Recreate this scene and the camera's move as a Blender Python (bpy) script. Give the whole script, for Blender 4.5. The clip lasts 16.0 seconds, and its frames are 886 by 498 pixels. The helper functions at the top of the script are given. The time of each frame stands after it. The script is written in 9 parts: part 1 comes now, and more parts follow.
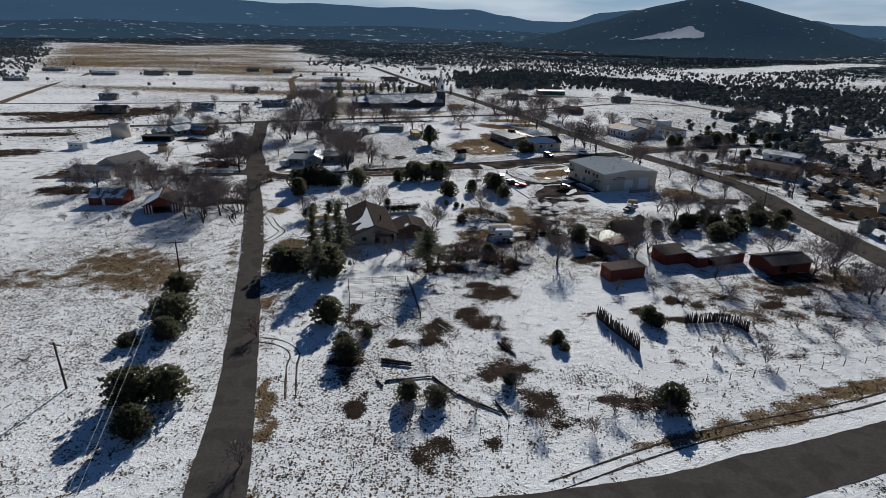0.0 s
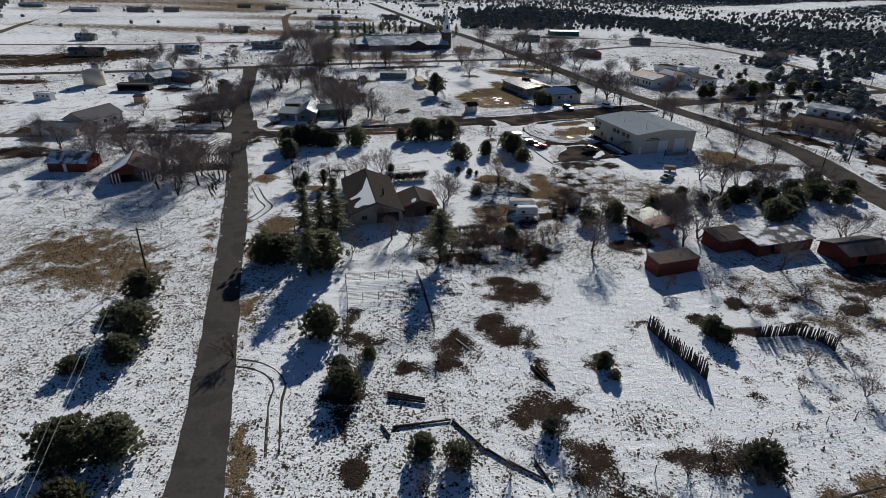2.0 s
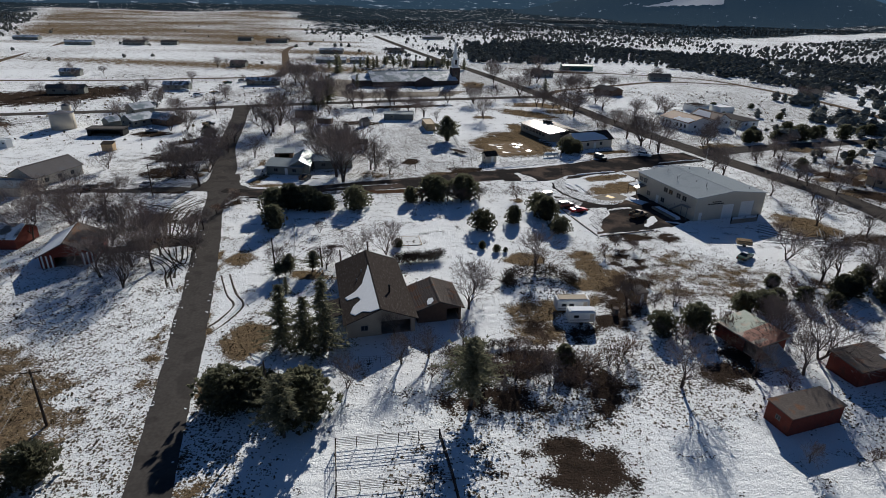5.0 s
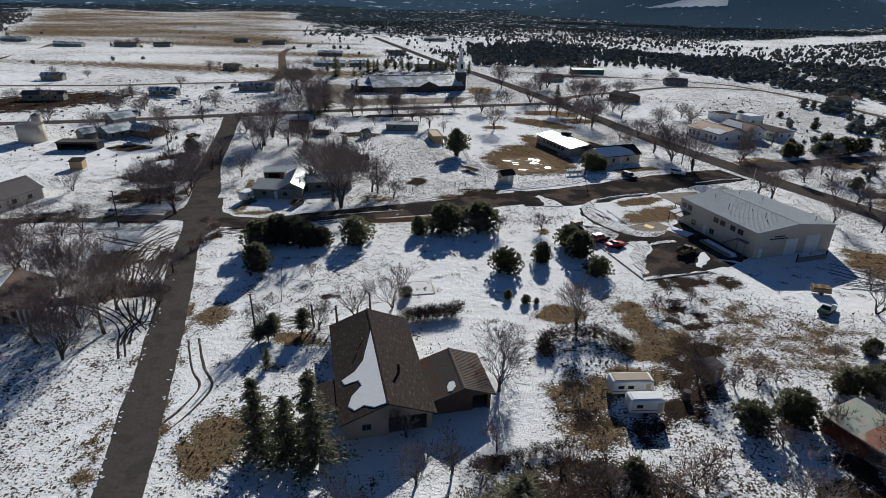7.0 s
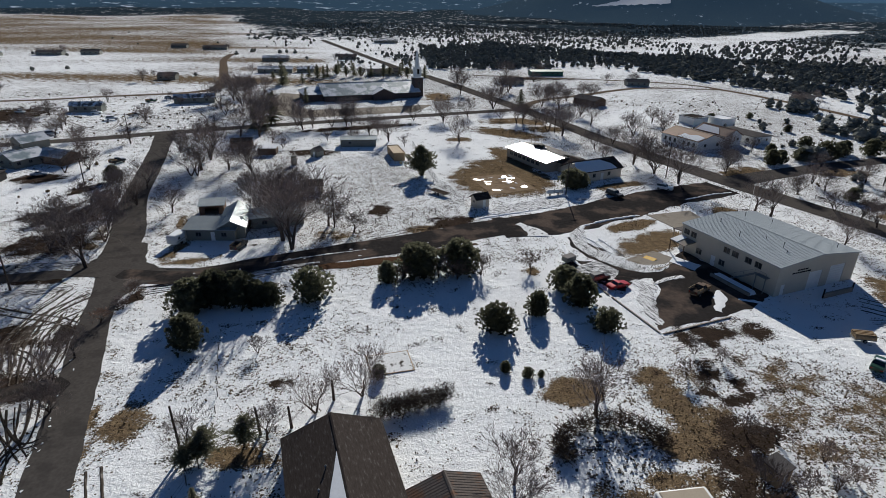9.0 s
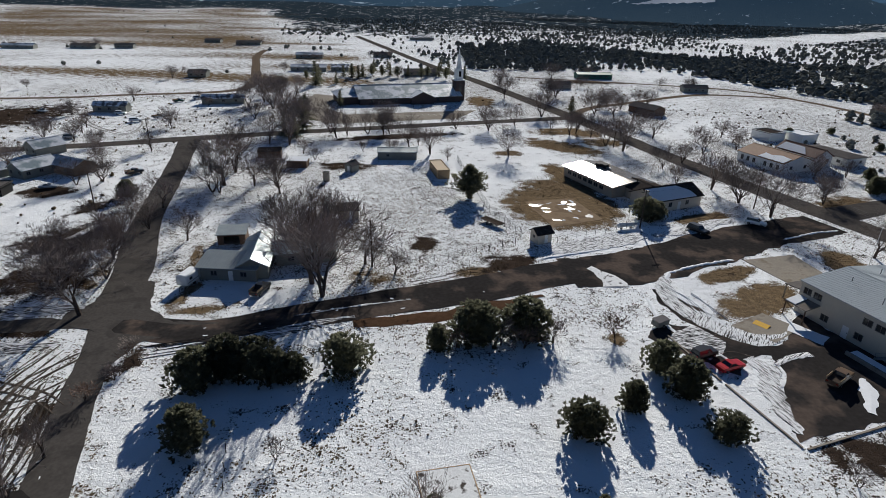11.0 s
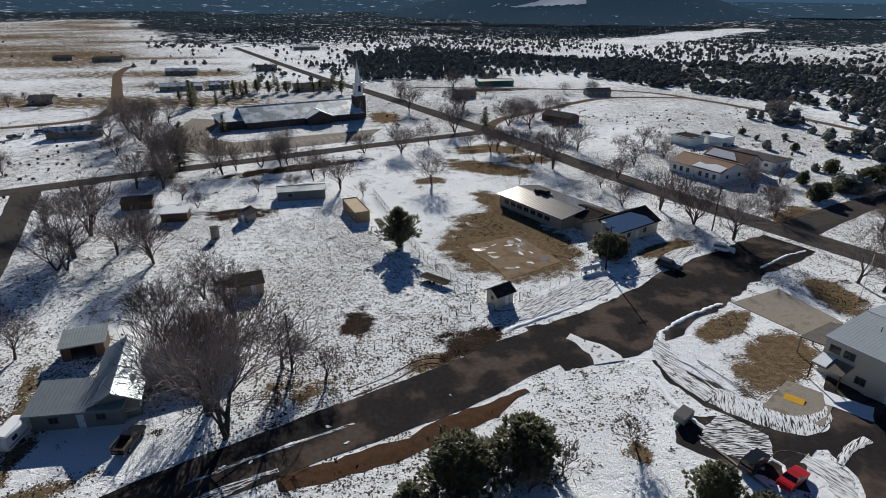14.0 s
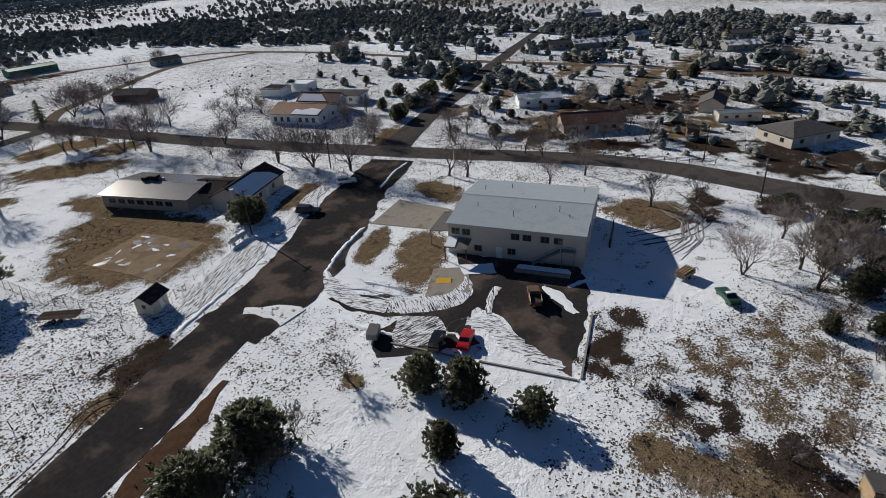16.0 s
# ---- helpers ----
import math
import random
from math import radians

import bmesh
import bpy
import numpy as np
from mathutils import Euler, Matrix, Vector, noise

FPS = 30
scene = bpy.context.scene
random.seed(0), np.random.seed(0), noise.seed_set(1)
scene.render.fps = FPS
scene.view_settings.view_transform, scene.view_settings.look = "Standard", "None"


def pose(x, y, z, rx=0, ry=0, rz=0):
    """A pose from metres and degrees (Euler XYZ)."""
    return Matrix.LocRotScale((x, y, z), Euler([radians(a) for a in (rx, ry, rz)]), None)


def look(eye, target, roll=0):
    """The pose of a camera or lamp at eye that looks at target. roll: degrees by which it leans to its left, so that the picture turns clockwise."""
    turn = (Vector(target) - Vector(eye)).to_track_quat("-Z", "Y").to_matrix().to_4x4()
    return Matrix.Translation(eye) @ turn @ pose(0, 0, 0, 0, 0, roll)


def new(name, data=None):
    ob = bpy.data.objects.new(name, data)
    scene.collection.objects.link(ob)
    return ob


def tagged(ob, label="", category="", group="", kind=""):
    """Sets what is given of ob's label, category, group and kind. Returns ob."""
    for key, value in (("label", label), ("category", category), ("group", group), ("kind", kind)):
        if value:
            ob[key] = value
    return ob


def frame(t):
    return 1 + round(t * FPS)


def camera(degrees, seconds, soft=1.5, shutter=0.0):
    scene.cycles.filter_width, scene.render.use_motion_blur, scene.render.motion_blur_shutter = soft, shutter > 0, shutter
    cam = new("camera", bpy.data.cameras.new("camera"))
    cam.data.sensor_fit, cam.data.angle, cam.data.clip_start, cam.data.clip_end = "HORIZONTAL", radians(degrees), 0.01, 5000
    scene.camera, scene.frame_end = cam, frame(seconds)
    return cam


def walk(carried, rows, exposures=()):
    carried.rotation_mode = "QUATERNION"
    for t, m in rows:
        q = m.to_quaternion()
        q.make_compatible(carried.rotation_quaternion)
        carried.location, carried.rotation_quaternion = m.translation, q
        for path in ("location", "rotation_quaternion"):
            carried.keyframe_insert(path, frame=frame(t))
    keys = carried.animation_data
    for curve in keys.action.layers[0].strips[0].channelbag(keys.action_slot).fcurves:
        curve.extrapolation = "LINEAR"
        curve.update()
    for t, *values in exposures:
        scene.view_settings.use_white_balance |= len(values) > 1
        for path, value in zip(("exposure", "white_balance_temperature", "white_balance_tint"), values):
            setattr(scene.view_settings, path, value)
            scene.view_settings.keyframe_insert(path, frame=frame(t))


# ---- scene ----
cam = camera(76.5, 16.0, soft=0.55)
PATH = [
    (0.0, (0.00, -0.00, 48.00), (-0.00, 56.08, 26.67), 1.07),
    (0.5, (-0.63, 5.40, 48.04), (-0.69, 61.47, 26.68), 1.05),
    (1.0, (-1.34, 10.73, 48.05), (-1.42, 66.81, 26.72), 1.11),
    (1.5, (-2.04, 15.83, 47.83), (-2.10, 71.55, 25.59), 1.13),
    (1.8, (-2.51, 19.10, 48.04), (-2.66, 73.55, 22.85), 0.87),
    (2.0, (-2.82, 21.28, 48.18), (-2.78, 74.94, 21.35), 1.28),
    (2.5, (-3.40, 26.61, 48.07), (-3.46, 80.30, 21.28), 1.26),
    (3.0, (-3.92, 32.04, 47.89), (-4.09, 85.80, 21.24), 1.26),
    (3.5, (-4.54, 37.38, 47.95), (-4.76, 91.20, 21.42), 1.27),
    (4.0, (-5.39, 43.04, 48.09), (-5.68, 97.79, 23.54), 1.25),
    (4.2, (-5.73, 45.27, 48.04), (-5.94, 100.15, 23.78), 1.27),
    (6.5, (-9.67, 70.95, 47.40), (-9.85, 125.86, 23.23), 1.32),
    (7.0, (-10.53, 76.36, 47.36), (-10.68, 131.29, 23.23), 1.34),
    (7.5, (-11.27, 81.74, 47.56), (-11.49, 136.67, 23.41), 1.29),
    (8.0, (-11.77, 87.08, 47.58), (-9.04, 141.98, 23.51), 0.96),
    (8.5, (-12.64, 92.63, 47.58), (-8.46, 147.45, 23.56), 0.82),
    (9.0, (-13.42, 98.07, 47.77), (-9.09, 152.87, 23.73), 0.77),
    (9.2, (-13.87, 100.35, 47.84), (-9.61, 155.15, 23.77), 0.80),
    (11.3, (-18.62, 124.33, 48.51), (-17.30, 179.10, 24.02), 1.50),
    (11.5, (-19.07, 126.62, 48.57), (-17.74, 181.37, 24.07), 1.60),
    (12.0, (-19.88, 132.18, 48.45), (-18.48, 186.95, 24.00), 1.54),
    (12.5, (-20.76, 137.70, 48.50), (-19.39, 192.45, 23.99), 1.63),
    (13.0, (-21.56, 143.22, 48.63), (-20.21, 198.00, 24.19), 1.65),
    (13.5, (-21.88, 147.42, 48.75), (-19.88, 202.29, 24.58), 1.36),
    (14.0, (-22.30, 149.91, 48.68), (-10.46, 203.68, 24.82), 0.34),
    (14.2, (-22.54, 150.41, 48.52), (-4.30, 202.34, 24.62), 0.12),
    (14.5, (-22.89, 151.16, 48.27), (4.22, 199.11, 24.48), -1.38),
    (14.7, (-23.15, 151.46, 48.23), (8.40, 196.48, 24.19), -1.79),
    (15.0, (-23.54, 151.90, 48.18), (11.70, 194.09, 24.14), -2.30),
    (15.5, (-23.57, 151.70, 48.03), (14.97, 190.81, 23.85), -2.80),
    (16.0, (-23.81, 151.34, 47.56), (17.76, 184.16, 19.37), -3.50),
]
walk(cam, [(t, look(eye, target, roll)) for t, eye, target, roll in PATH], [(0.0, 0.18, 5540, 7), (4.2, 0.22, 5540, 7), (6.5, 0.33, 5540, 7), (13.0, 0.35, 5540, 7), (14.5, 0.31, 5540, 7), (16.0, 0.28, 5540, 8)])

# ---- daylight: a low winter sun ahead of the flight, thin cloud near the horizon ----
SUN_ELEVATION = radians(23)
SUN_AZIMUTH = math.atan2(0.17, 0.98)
world = bpy.data.worlds.new("winter_sky")
scene.world = world
world.use_nodes = True
wt = world.node_tree
wt.nodes.clear()
w_out = wt.nodes.new("ShaderNodeOutputWorld")
w_bg = wt.nodes.new("ShaderNodeBackground")
w_sky = wt.nodes.new("ShaderNodeTexSky")
w_sky.sky_type = "NISHITA"
w_sky.sun_disc = False
w_sky.sun_elevation = SUN_ELEVATION
w_sky.sun_rotation = SUN_AZIMUTH
w_sky.altitude = 2100
w_sky.dust_density = 0.15
w_sky.air_density = 1.0
w_sky.ozone_density = 4.5
w_tc = wt.nodes.new("ShaderNodeTexCoord")
w_map = wt.nodes.new("ShaderNodeMapping")
w_map.inputs["Scale"].default_value = (1.2, 1.2, 9.0)
w_noise = wt.nodes.new("ShaderNodeTexNoise")
w_noise.inputs["Scale"].default_value = 2.6
w_noise.inputs["Detail"].default_value = 6
w_ramp = wt.nodes.new("ShaderNodeValToRGB")
w_ramp.color_ramp.elements[0].position = 0.36
w_ramp.color_ramp.elements[1].position = 0.60
w_mix = wt.nodes.new("ShaderNodeMix")
w_mix.data_type = "RGBA"
w_cloud = wt.nodes.new("ShaderNodeMix")
w_cloud.data_type = "RGBA"
w_cloud.inputs["A"].default_value = (9.0, 10.0, 11.2, 1)
w_cloud.inputs["B"].default_value = (15.5, 15.4, 15.0, 1)
wt.links.new(w_ramp.outputs["Color"], w_cloud.inputs["Factor"])
wt.links.new(w_cloud.outputs["Result"], w_mix.inputs["B"])
wt.links.new(w_tc.outputs["Generated"], w_map.inputs["Vector"])
wt.links.new(w_map.outputs["Vector"], w_noise.inputs["Vector"])
wt.links.new(w_noise.outputs["Fac"], w_ramp.inputs["Fac"])
w_half = wt.nodes.new("ShaderNodeMath")
w_half.operation = "MULTIPLY_ADD"
w_half.inputs[1].default_value = 0.35
w_half.inputs[2].default_value = 0.62
wt.links.new(w_ramp.outputs["Color"], w_half.inputs[0])
w_sep = wt.nodes.new("ShaderNodeSeparateXYZ")
wt.links.new(w_tc.outputs["Generated"], w_sep.inputs["Vector"])
w_low = wt.nodes.new("ShaderNodeMapRange")
w_low.inputs["From Min"].default_value = 0.16
w_low.inputs["From Max"].default_value = 0.032
wt.links.new(w_sep.outputs["Z"], w_low.inputs["Value"])
w_fac = wt.nodes.new("ShaderNodeMath")
w_fac.operation = "MULTIPLY"
wt.links.new(w_half.outputs[0], w_fac.inputs[0])
wt.links.new(w_low.outputs["Result"], w_fac.inputs[1])
wt.links.new(w_fac.outputs[0], w_mix.inputs["Factor"])
wt.links.new(w_sky.outputs["Color"], w_mix.inputs["A"])
wt.links.new(w_mix.outputs["Result"], w_bg.inputs["Color"])
w_bg.inputs["Strength"].default_value = 0.035
wt.links.new(w_bg.outputs["Background"], w_out.inputs["Surface"])

sun = new("sun", bpy.data.lights.new("sun", "SUN"))
sun.data.energy = 5.0
sun.data.angle = radians(0.5)
sun.data.color = (1.0, 0.87, 0.70)
sun_to = Vector((math.sin(SUN_AZIMUTH) * math.cos(SUN_ELEVATION), math.cos(SUN_AZIMUTH) * math.cos(SUN_ELEVATION), math.sin(SUN_ELEVATION)))
sun.matrix_world = look(sun_to * 300, (0, 0, 0))

# ---- materials ----


def material(name, color, rough=0.8, metal=0.0, vary=0.25, scale=1.0, bump=0.15, bump_scale=None, second=None, second_at=0.6, spec=0.15, each=0.0, stretch=(1, 1, 1), turn=None, warp=0.0):
    """A surface with two scales of variation, an optional second colour in blotches, and fine relief."""
    m = bpy.data.materials.new(name)
    m.use_nodes = True
    nt = m.node_tree
    b = nt.nodes["Principled BSDF"]
    b.inputs["Roughness"].default_value = rough
    b.inputs["Metallic"].default_value = metal
    b.inputs["Specular IOR Level"].default_value = spec
    tc = nt.nodes.new("ShaderNodeTexCoord")
    mp = nt.nodes.new("ShaderNodeMapping")
    mp.inputs["Scale"].default_value = stretch
    if turn is not None:
        mp.vector_type = "TEXTURE"
        mp.inputs["Rotation"].default_value = (0, 0, radians(turn))
    nt.links.new(tc.outputs["Object"], mp.inputs["Vector"])
    n1 = nt.nodes.new("ShaderNodeTexNoise")
    n1.inputs["Scale"].default_value = scale
    n1.inputs["Detail"].default_value = 5
    n1.inputs["Distortion"].default_value = warp
    n2 = nt.nodes.new("ShaderNodeTexNoise")
    n2.inputs["Scale"].default_value = scale * 9
    n2.inputs["Detail"].default_value = 3
    for n in (n1, n2):
        nt.links.new(mp.outputs["Vector"], n.inputs["Vector"])
    add = nt.nodes.new("ShaderNodeMath")
    add.operation = "ADD"
    nt.links.new(n1.outputs["Fac"], add.inputs[0])
    nt.links.new(n2.outputs["Fac"], add.inputs[1])
    mr = nt.nodes.new("ShaderNodeMapRange")
    mr.inputs["From Min"].default_value = 0.6
    mr.inputs["From Max"].default_value = 1.4
    mr.inputs["To Min"].default_value = 1 - vary
    mr.inputs["To Max"].default_value = 1 + vary
    nt.links.new(add.outputs[0], mr.inputs["Value"])
    base = nt.nodes.new("ShaderNodeMix")
    base.data_type = "RGBA"
    base.inputs["A"].default_value = (*color, 1)
    base.inputs["B"].default_value = (*(second or color), 1)
    ramp = nt.nodes.new("ShaderNodeMapRange")
    ramp.inputs["From Min"].default_value = second_at - 0.05
    ramp.inputs["From Max"].default_value = second_at + 0.05
    nt.links.new(n1.outputs["Fac"], ramp.inputs["Value"])
    nt.links.new(ramp.outputs["Result"], base.inputs["Factor"])
    mul = nt.nodes.new("ShaderNodeVectorMath")
    mul.operation = "SCALE"
    nt.links.new(base.outputs["Result"], mul.inputs[0])
    last = mr.outputs["Result"]
    if each:
        info = nt.nodes.new("ShaderNodeObjectInfo")
        er = nt.nodes.new("ShaderNodeMapRange")
        er.inputs["To Min"].default_value = 1 - each
        er.inputs["To Max"].default_value = 1 + each
        nt.links.new(info.outputs["Random"], er.inputs["Value"])
        em = nt.nodes.new("ShaderNodeMath")
        em.operation = "MULTIPLY"
        nt.links.new(last, em.inputs[0])
        nt.links.new(er.outputs["Result"], em.inputs[1])
        last = em.outputs[0]
    nt.links.new(last, mul.inputs["Scale"])
    nt.links.new(mul.outputs["Vector"], b.inputs["Base Color"])
    if bump:
        bp = nt.nodes.new("ShaderNodeBump")
        bp.inputs["Strength"].default_value = bump
        bp.inputs["Distance"].default_value = 0.05
        nb = n2
        if bump_scale:
            nb = nt.nodes.new("ShaderNodeTexNoise")
            nb.inputs["Scale"].default_value = bump_scale
            nt.links.new(mp.outputs["Vector"], nb.inputs["Vector"])
        nt.links.new(nb.outputs["Fac"], bp.inputs["Height"])
        nt.links.new(bp.outputs["Normal"], b.inputs["Normal"])
    return m


def leafy(name, color, other, through_light=0.4):
    """Foliage: colour varies from clump to clump and from plant to plant, and some light comes through."""
    m = bpy.data.materials.new(name)
    m.use_nodes = True
    nt = m.node_tree
    b = nt.nodes["Principled BSDF"]
    b.inputs["Roughness"].default_value = 0.75
    b.inputs["Specular IOR Level"].default_value = 0.0
    geo = nt.nodes.new("ShaderNodeNewGeometry")
    info = nt.nodes.new("ShaderNodeObjectInfo")
    mix = nt.nodes.new("ShaderNodeMix")
    mix.data_type = "RGBA"
    mix.inputs["A"].default_value = (*color, 1)
    mix.inputs["B"].default_value = (*other, 1)
    nt.links.new(geo.outputs["Random Per Island"], mix.inputs["Factor"])
    er = nt.nodes.new("ShaderNodeMapRange")
    er.inputs["To Min"].default_value = 0.75
    er.inputs["To Max"].default_value = 1.25
    nt.links.new(info.outputs["Random"], er.inputs["Value"])
    mul = nt.nodes.new("ShaderNodeVectorMath")
    mul.operation = "SCALE"
    nt.links.new(mix.outputs["Result"], mul.inputs[0])
    nt.links.new(er.outputs["Result"], mul.inputs["Scale"])
    nt.links.new(mul.outputs["Vector"], b.inputs["Base Color"])
    if through_light:
        tr = nt.nodes.new("ShaderNodeBsdfTranslucent")
        nt.links.new(mul.outputs["Vector"], tr.inputs["Color"])
        ms = nt.nodes.new("ShaderNodeMixShader")
        ms.inputs["Fac"].default_value = through_light
        nt.links.new(b.outputs["BSDF"], ms.inputs[1])
        nt.links.new(tr.outputs["BSDF"], ms.inputs[2])
        nt.links.new(ms.outputs["Shader"], nt.nodes["Material Output"].inputs["Surface"])
    return m


def ground_material():
    m = bpy.data.materials.new("snowy_ground")
    m.use_nodes = True
    nt = m.node_tree
    N, L = nt.nodes, nt.links
    b = N["Principled BSDF"]
    tc = N.new("ShaderNodeTexCoord")
    at = N.new("ShaderNodeAttribute")
    at.attribute_name = "cover"
    sep = N.new("ShaderNodeSeparateColor")
    L.new(at.outputs["Color"], sep.inputs["Color"])

    def noise_tex(scale, detail, rough=0.55, stretch=None):
        n = N.new("ShaderNodeTexNoise")
        n.inputs["Scale"].default_value = scale
        n.inputs["Detail"].default_value = detail
        n.inputs["Roughness"].default_value = rough
        if stretch:
            mp = N.new("ShaderNodeMapping")
            mp.inputs["Scale"].default_value = stretch
            mp.inputs["Rotation"].default_value = (0, 0, 0.3)
            L.new(tc.outputs["Object"], mp.inputs["Vector"])
            L.new(mp.outputs["Vector"], n.inputs["Vector"])
        else:
            L.new(tc.outputs["Object"], n.inputs["Vector"])
        return n.outputs["Fac"]

    def calc(op, a, c, d=None):
        n = N.new("ShaderNodeMath")
        n.operation = op
        for i, v in enumerate((a, c, d)):
            if v is None:
                continue
            if isinstance(v, (int, float)):
                n.inputs[i].default_value = v
            else:
                L.new(v, n.inputs[i])
        return n.outputs[0]

    def step(v, lo, hi):
        n = N.new("ShaderNodeMapRange")
        n.interpolation_type = "SMOOTHSTEP"
        n.inputs["From Min"].default_value = lo
        n.inputs["From Max"].default_value = hi
        L.new(v, n.inputs["Value"])
        return n.outputs["Result"]

    def mix(f, a, c):
        n = N.new("ShaderNodeMix")
        n.data_type = "RGBA"
        L.new(f, n.inputs["Factor"])
        for key, v in (("A", a), ("B", c)):
            if isinstance(v, tuple):
                n.inputs[key].default_value = (*v, 1)
            else:
                L.new(v, n.inputs[key])
        return n.outputs["Result"]

    def clumps(scale, density):
        """Round tufts of many sizes, as many to the square metre as the density asks."""
        v = N.new("ShaderNodeTexVoronoi")
        v.voronoi_dimensions = "2D"
        v.inputs["Scale"].default_value = scale
        L.new(bent, v.inputs["Vector"])
        c = N.new("ShaderNodeSeparateColor")
        L.new(v.outputs["Color"], c.inputs["Color"])
        near = calc("SUBTRACT", calc("MULTIPLY_ADD", c.outputs["Green"], 0.30, 0.14), v.outputs["Distance"])
        return calc("MULTIPLY", step(near, -0.05, 0.05), step(calc("SUBTRACT", density, c.outputs["Red"]), -0.02, 0.02))

    big = noise_tex(0.07, 4)
    mid = noise_tex(0.30, 4, 0.55)
    tuft = noise_tex(3.4, 5, 0.7)
    lump = noise_tex(0.95, 3, 0.55)
    grain = noise_tex(5.0, 4, 0.72)
    fine = noise_tex(11.0, 3)
    wob = N.new("ShaderNodeTexNoise")
    wob.inputs["Scale"].default_value = 3.0
    wob.inputs["Detail"].default_value = 3
    L.new(tc.outputs["Object"], wob.inputs["Vector"])
    sway = N.new("ShaderNodeVectorMath")
    sway.operation = "MULTIPLY_ADD"
    sway.inputs[1].default_value = (0.55, 0.55, 0.0)
    L.new(wob.outputs["Color"], sway.inputs[0])
    L.new(tc.outputs["Object"], sway.inputs[2])
    bent = sway.outputs["Vector"]
    snow = mix(step(big, 0.35, 0.65), (0.88, 0.885, 0.89), (0.82, 0.825, 0.835))
    tuft_colour = mix(step(fine, 0.35, 0.65), (0.045, 0.036, 0.028), (0.15, 0.115, 0.075))
    grass = mix(step(calc("ADD", calc("MULTIPLY", grain, 0.7), calc("MULTIPLY", lump, 0.3)), 0.40, 0.60), (0.23, 0.168, 0.098), (0.092, 0.067, 0.044))
    earth = mix(step(calc("ADD", calc("MULTIPLY", mid, 0.35), calc("MULTIPLY", grain, 0.65)), 0.42, 0.60), (0.060, 0.043, 0.033), (0.027, 0.021, 0.017))
    # far woods, their blue-grey the haze of distance painted into the colour
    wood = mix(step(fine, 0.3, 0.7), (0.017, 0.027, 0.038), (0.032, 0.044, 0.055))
    wander = calc("SUBTRACT", mid, 0.5)
    rough_edge = calc("MULTIPLY", calc("SUBTRACT", tuft, 0.5), 1.9)
    # what stands out of the snow: tufts where it is thin, straw, bare earth
    thin = calc("ADD", calc("MULTIPLY_ADD", sep.outputs["Red"], 1.2, -0.14), calc("ADD", calc("MULTIPLY", wander, 2.4), calc("MULTIPLY", calc("SUBTRACT", big, 0.5), 0.5)))
    thin = calc("MAXIMUM", thin, calc("MULTIPLY", calc("MAXIMUM", sep.outputs["Blue"], sep.outputs["Green"]), 0.75))
    specks = calc("MAXIMUM", clumps(3.1, thin), clumps(1.9, calc("MULTIPLY_ADD", thin, 0.7, -0.12)))
    straw = calc("ADD", calc("ADD", sep.outputs["Blue"], calc("MULTIPLY", wander, 1.8)), rough_edge)
    soil = calc("ADD", calc("ADD", sep.outputs["Green"], calc("MULTIPLY", wander, 2.4)), calc("MULTIPLY", rough_edge, 1.15))
    g_mask = step(straw, 0.42, 0.56)
    e_mask = step(soil, 0.42, 0.52)
    t_mask = calc("MAXIMUM", specks, calc("MAXIMUM", g_mask, e_mask))
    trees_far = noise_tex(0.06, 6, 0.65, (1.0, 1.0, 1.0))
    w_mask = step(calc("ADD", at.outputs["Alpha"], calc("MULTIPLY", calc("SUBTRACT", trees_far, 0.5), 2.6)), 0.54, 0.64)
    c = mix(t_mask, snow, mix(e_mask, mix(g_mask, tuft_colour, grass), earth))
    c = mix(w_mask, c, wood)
    L.new(c, b.inputs["Base Color"])
    b.inputs["Roughness"].default_value = 0.9
    b.inputs["Specular IOR Level"].default_value = 0.0
    bp = N.new("ShaderNodeBump")
    bp.inputs["Strength"].default_value = 0.9
    bp.inputs["Distance"].default_value = 0.55
    h = calc("ADD", calc("ADD", calc("MULTIPLY", mid, 0.5), calc("MULTIPLY", lump, 0.35)), calc("ADD", calc("MULTIPLY", tuft, 0.32), calc("MULTIPLY", t_mask, 0.12)))
    L.new(h, bp.inputs["Height"])
    L.new(bp.outputs["Normal"], b.inputs["Normal"])
    return m


M_GROUND = ground_material()
M_ASPHALT = material("worn_asphalt", (0.076, 0.069, 0.064), 0.85, vary=0.25, scale=0.25, bump=0.08, bump_scale=14, second=(0.054, 0.049, 0.046), second_at=0.56, spec=0.0)
M_WETASPHALT = material("wet_dark_asphalt", (0.034, 0.031, 0.030), 0.7, vary=0.3, scale=0.16, bump=0.08, bump_scale=14, second=(0.082, 0.064, 0.054), second_at=0.54, spec=0.0)
M_HIGHWAY = material("greyed_highway_asphalt", (0.085, 0.076, 0.069), 0.85, vary=0.2, scale=0.3, bump=0.05, bump_scale=12, second=(0.060, 0.054, 0.050), second_at=0.56, spec=0.0)
M_GRAVEL = material("frozen_gravel", (0.13, 0.10, 0.075), 0.9, vary=0.3, scale=0.5, bump=0.3, spec=0.0)
M_MUD = material("bare_brown_mud", (0.075, 0.045, 0.028), 0.9, vary=0.35, scale=0.8, bump=0.4, spec=0.0)
M_SNOW = material("settled_snow", (0.80, 0.81, 0.83), 0.9, vary=0.06, scale=1.5, bump=0.35, bump_scale=3, spec=0.0)
M_SLUSH = material("dirty_packed_snow", (0.74, 0.74, 0.74), 0.9, vary=0.2, scale=0.9, bump=0.6, bump_scale=3, second=(0.07, 0.06, 0.052), second_at=0.61, spec=0.0)
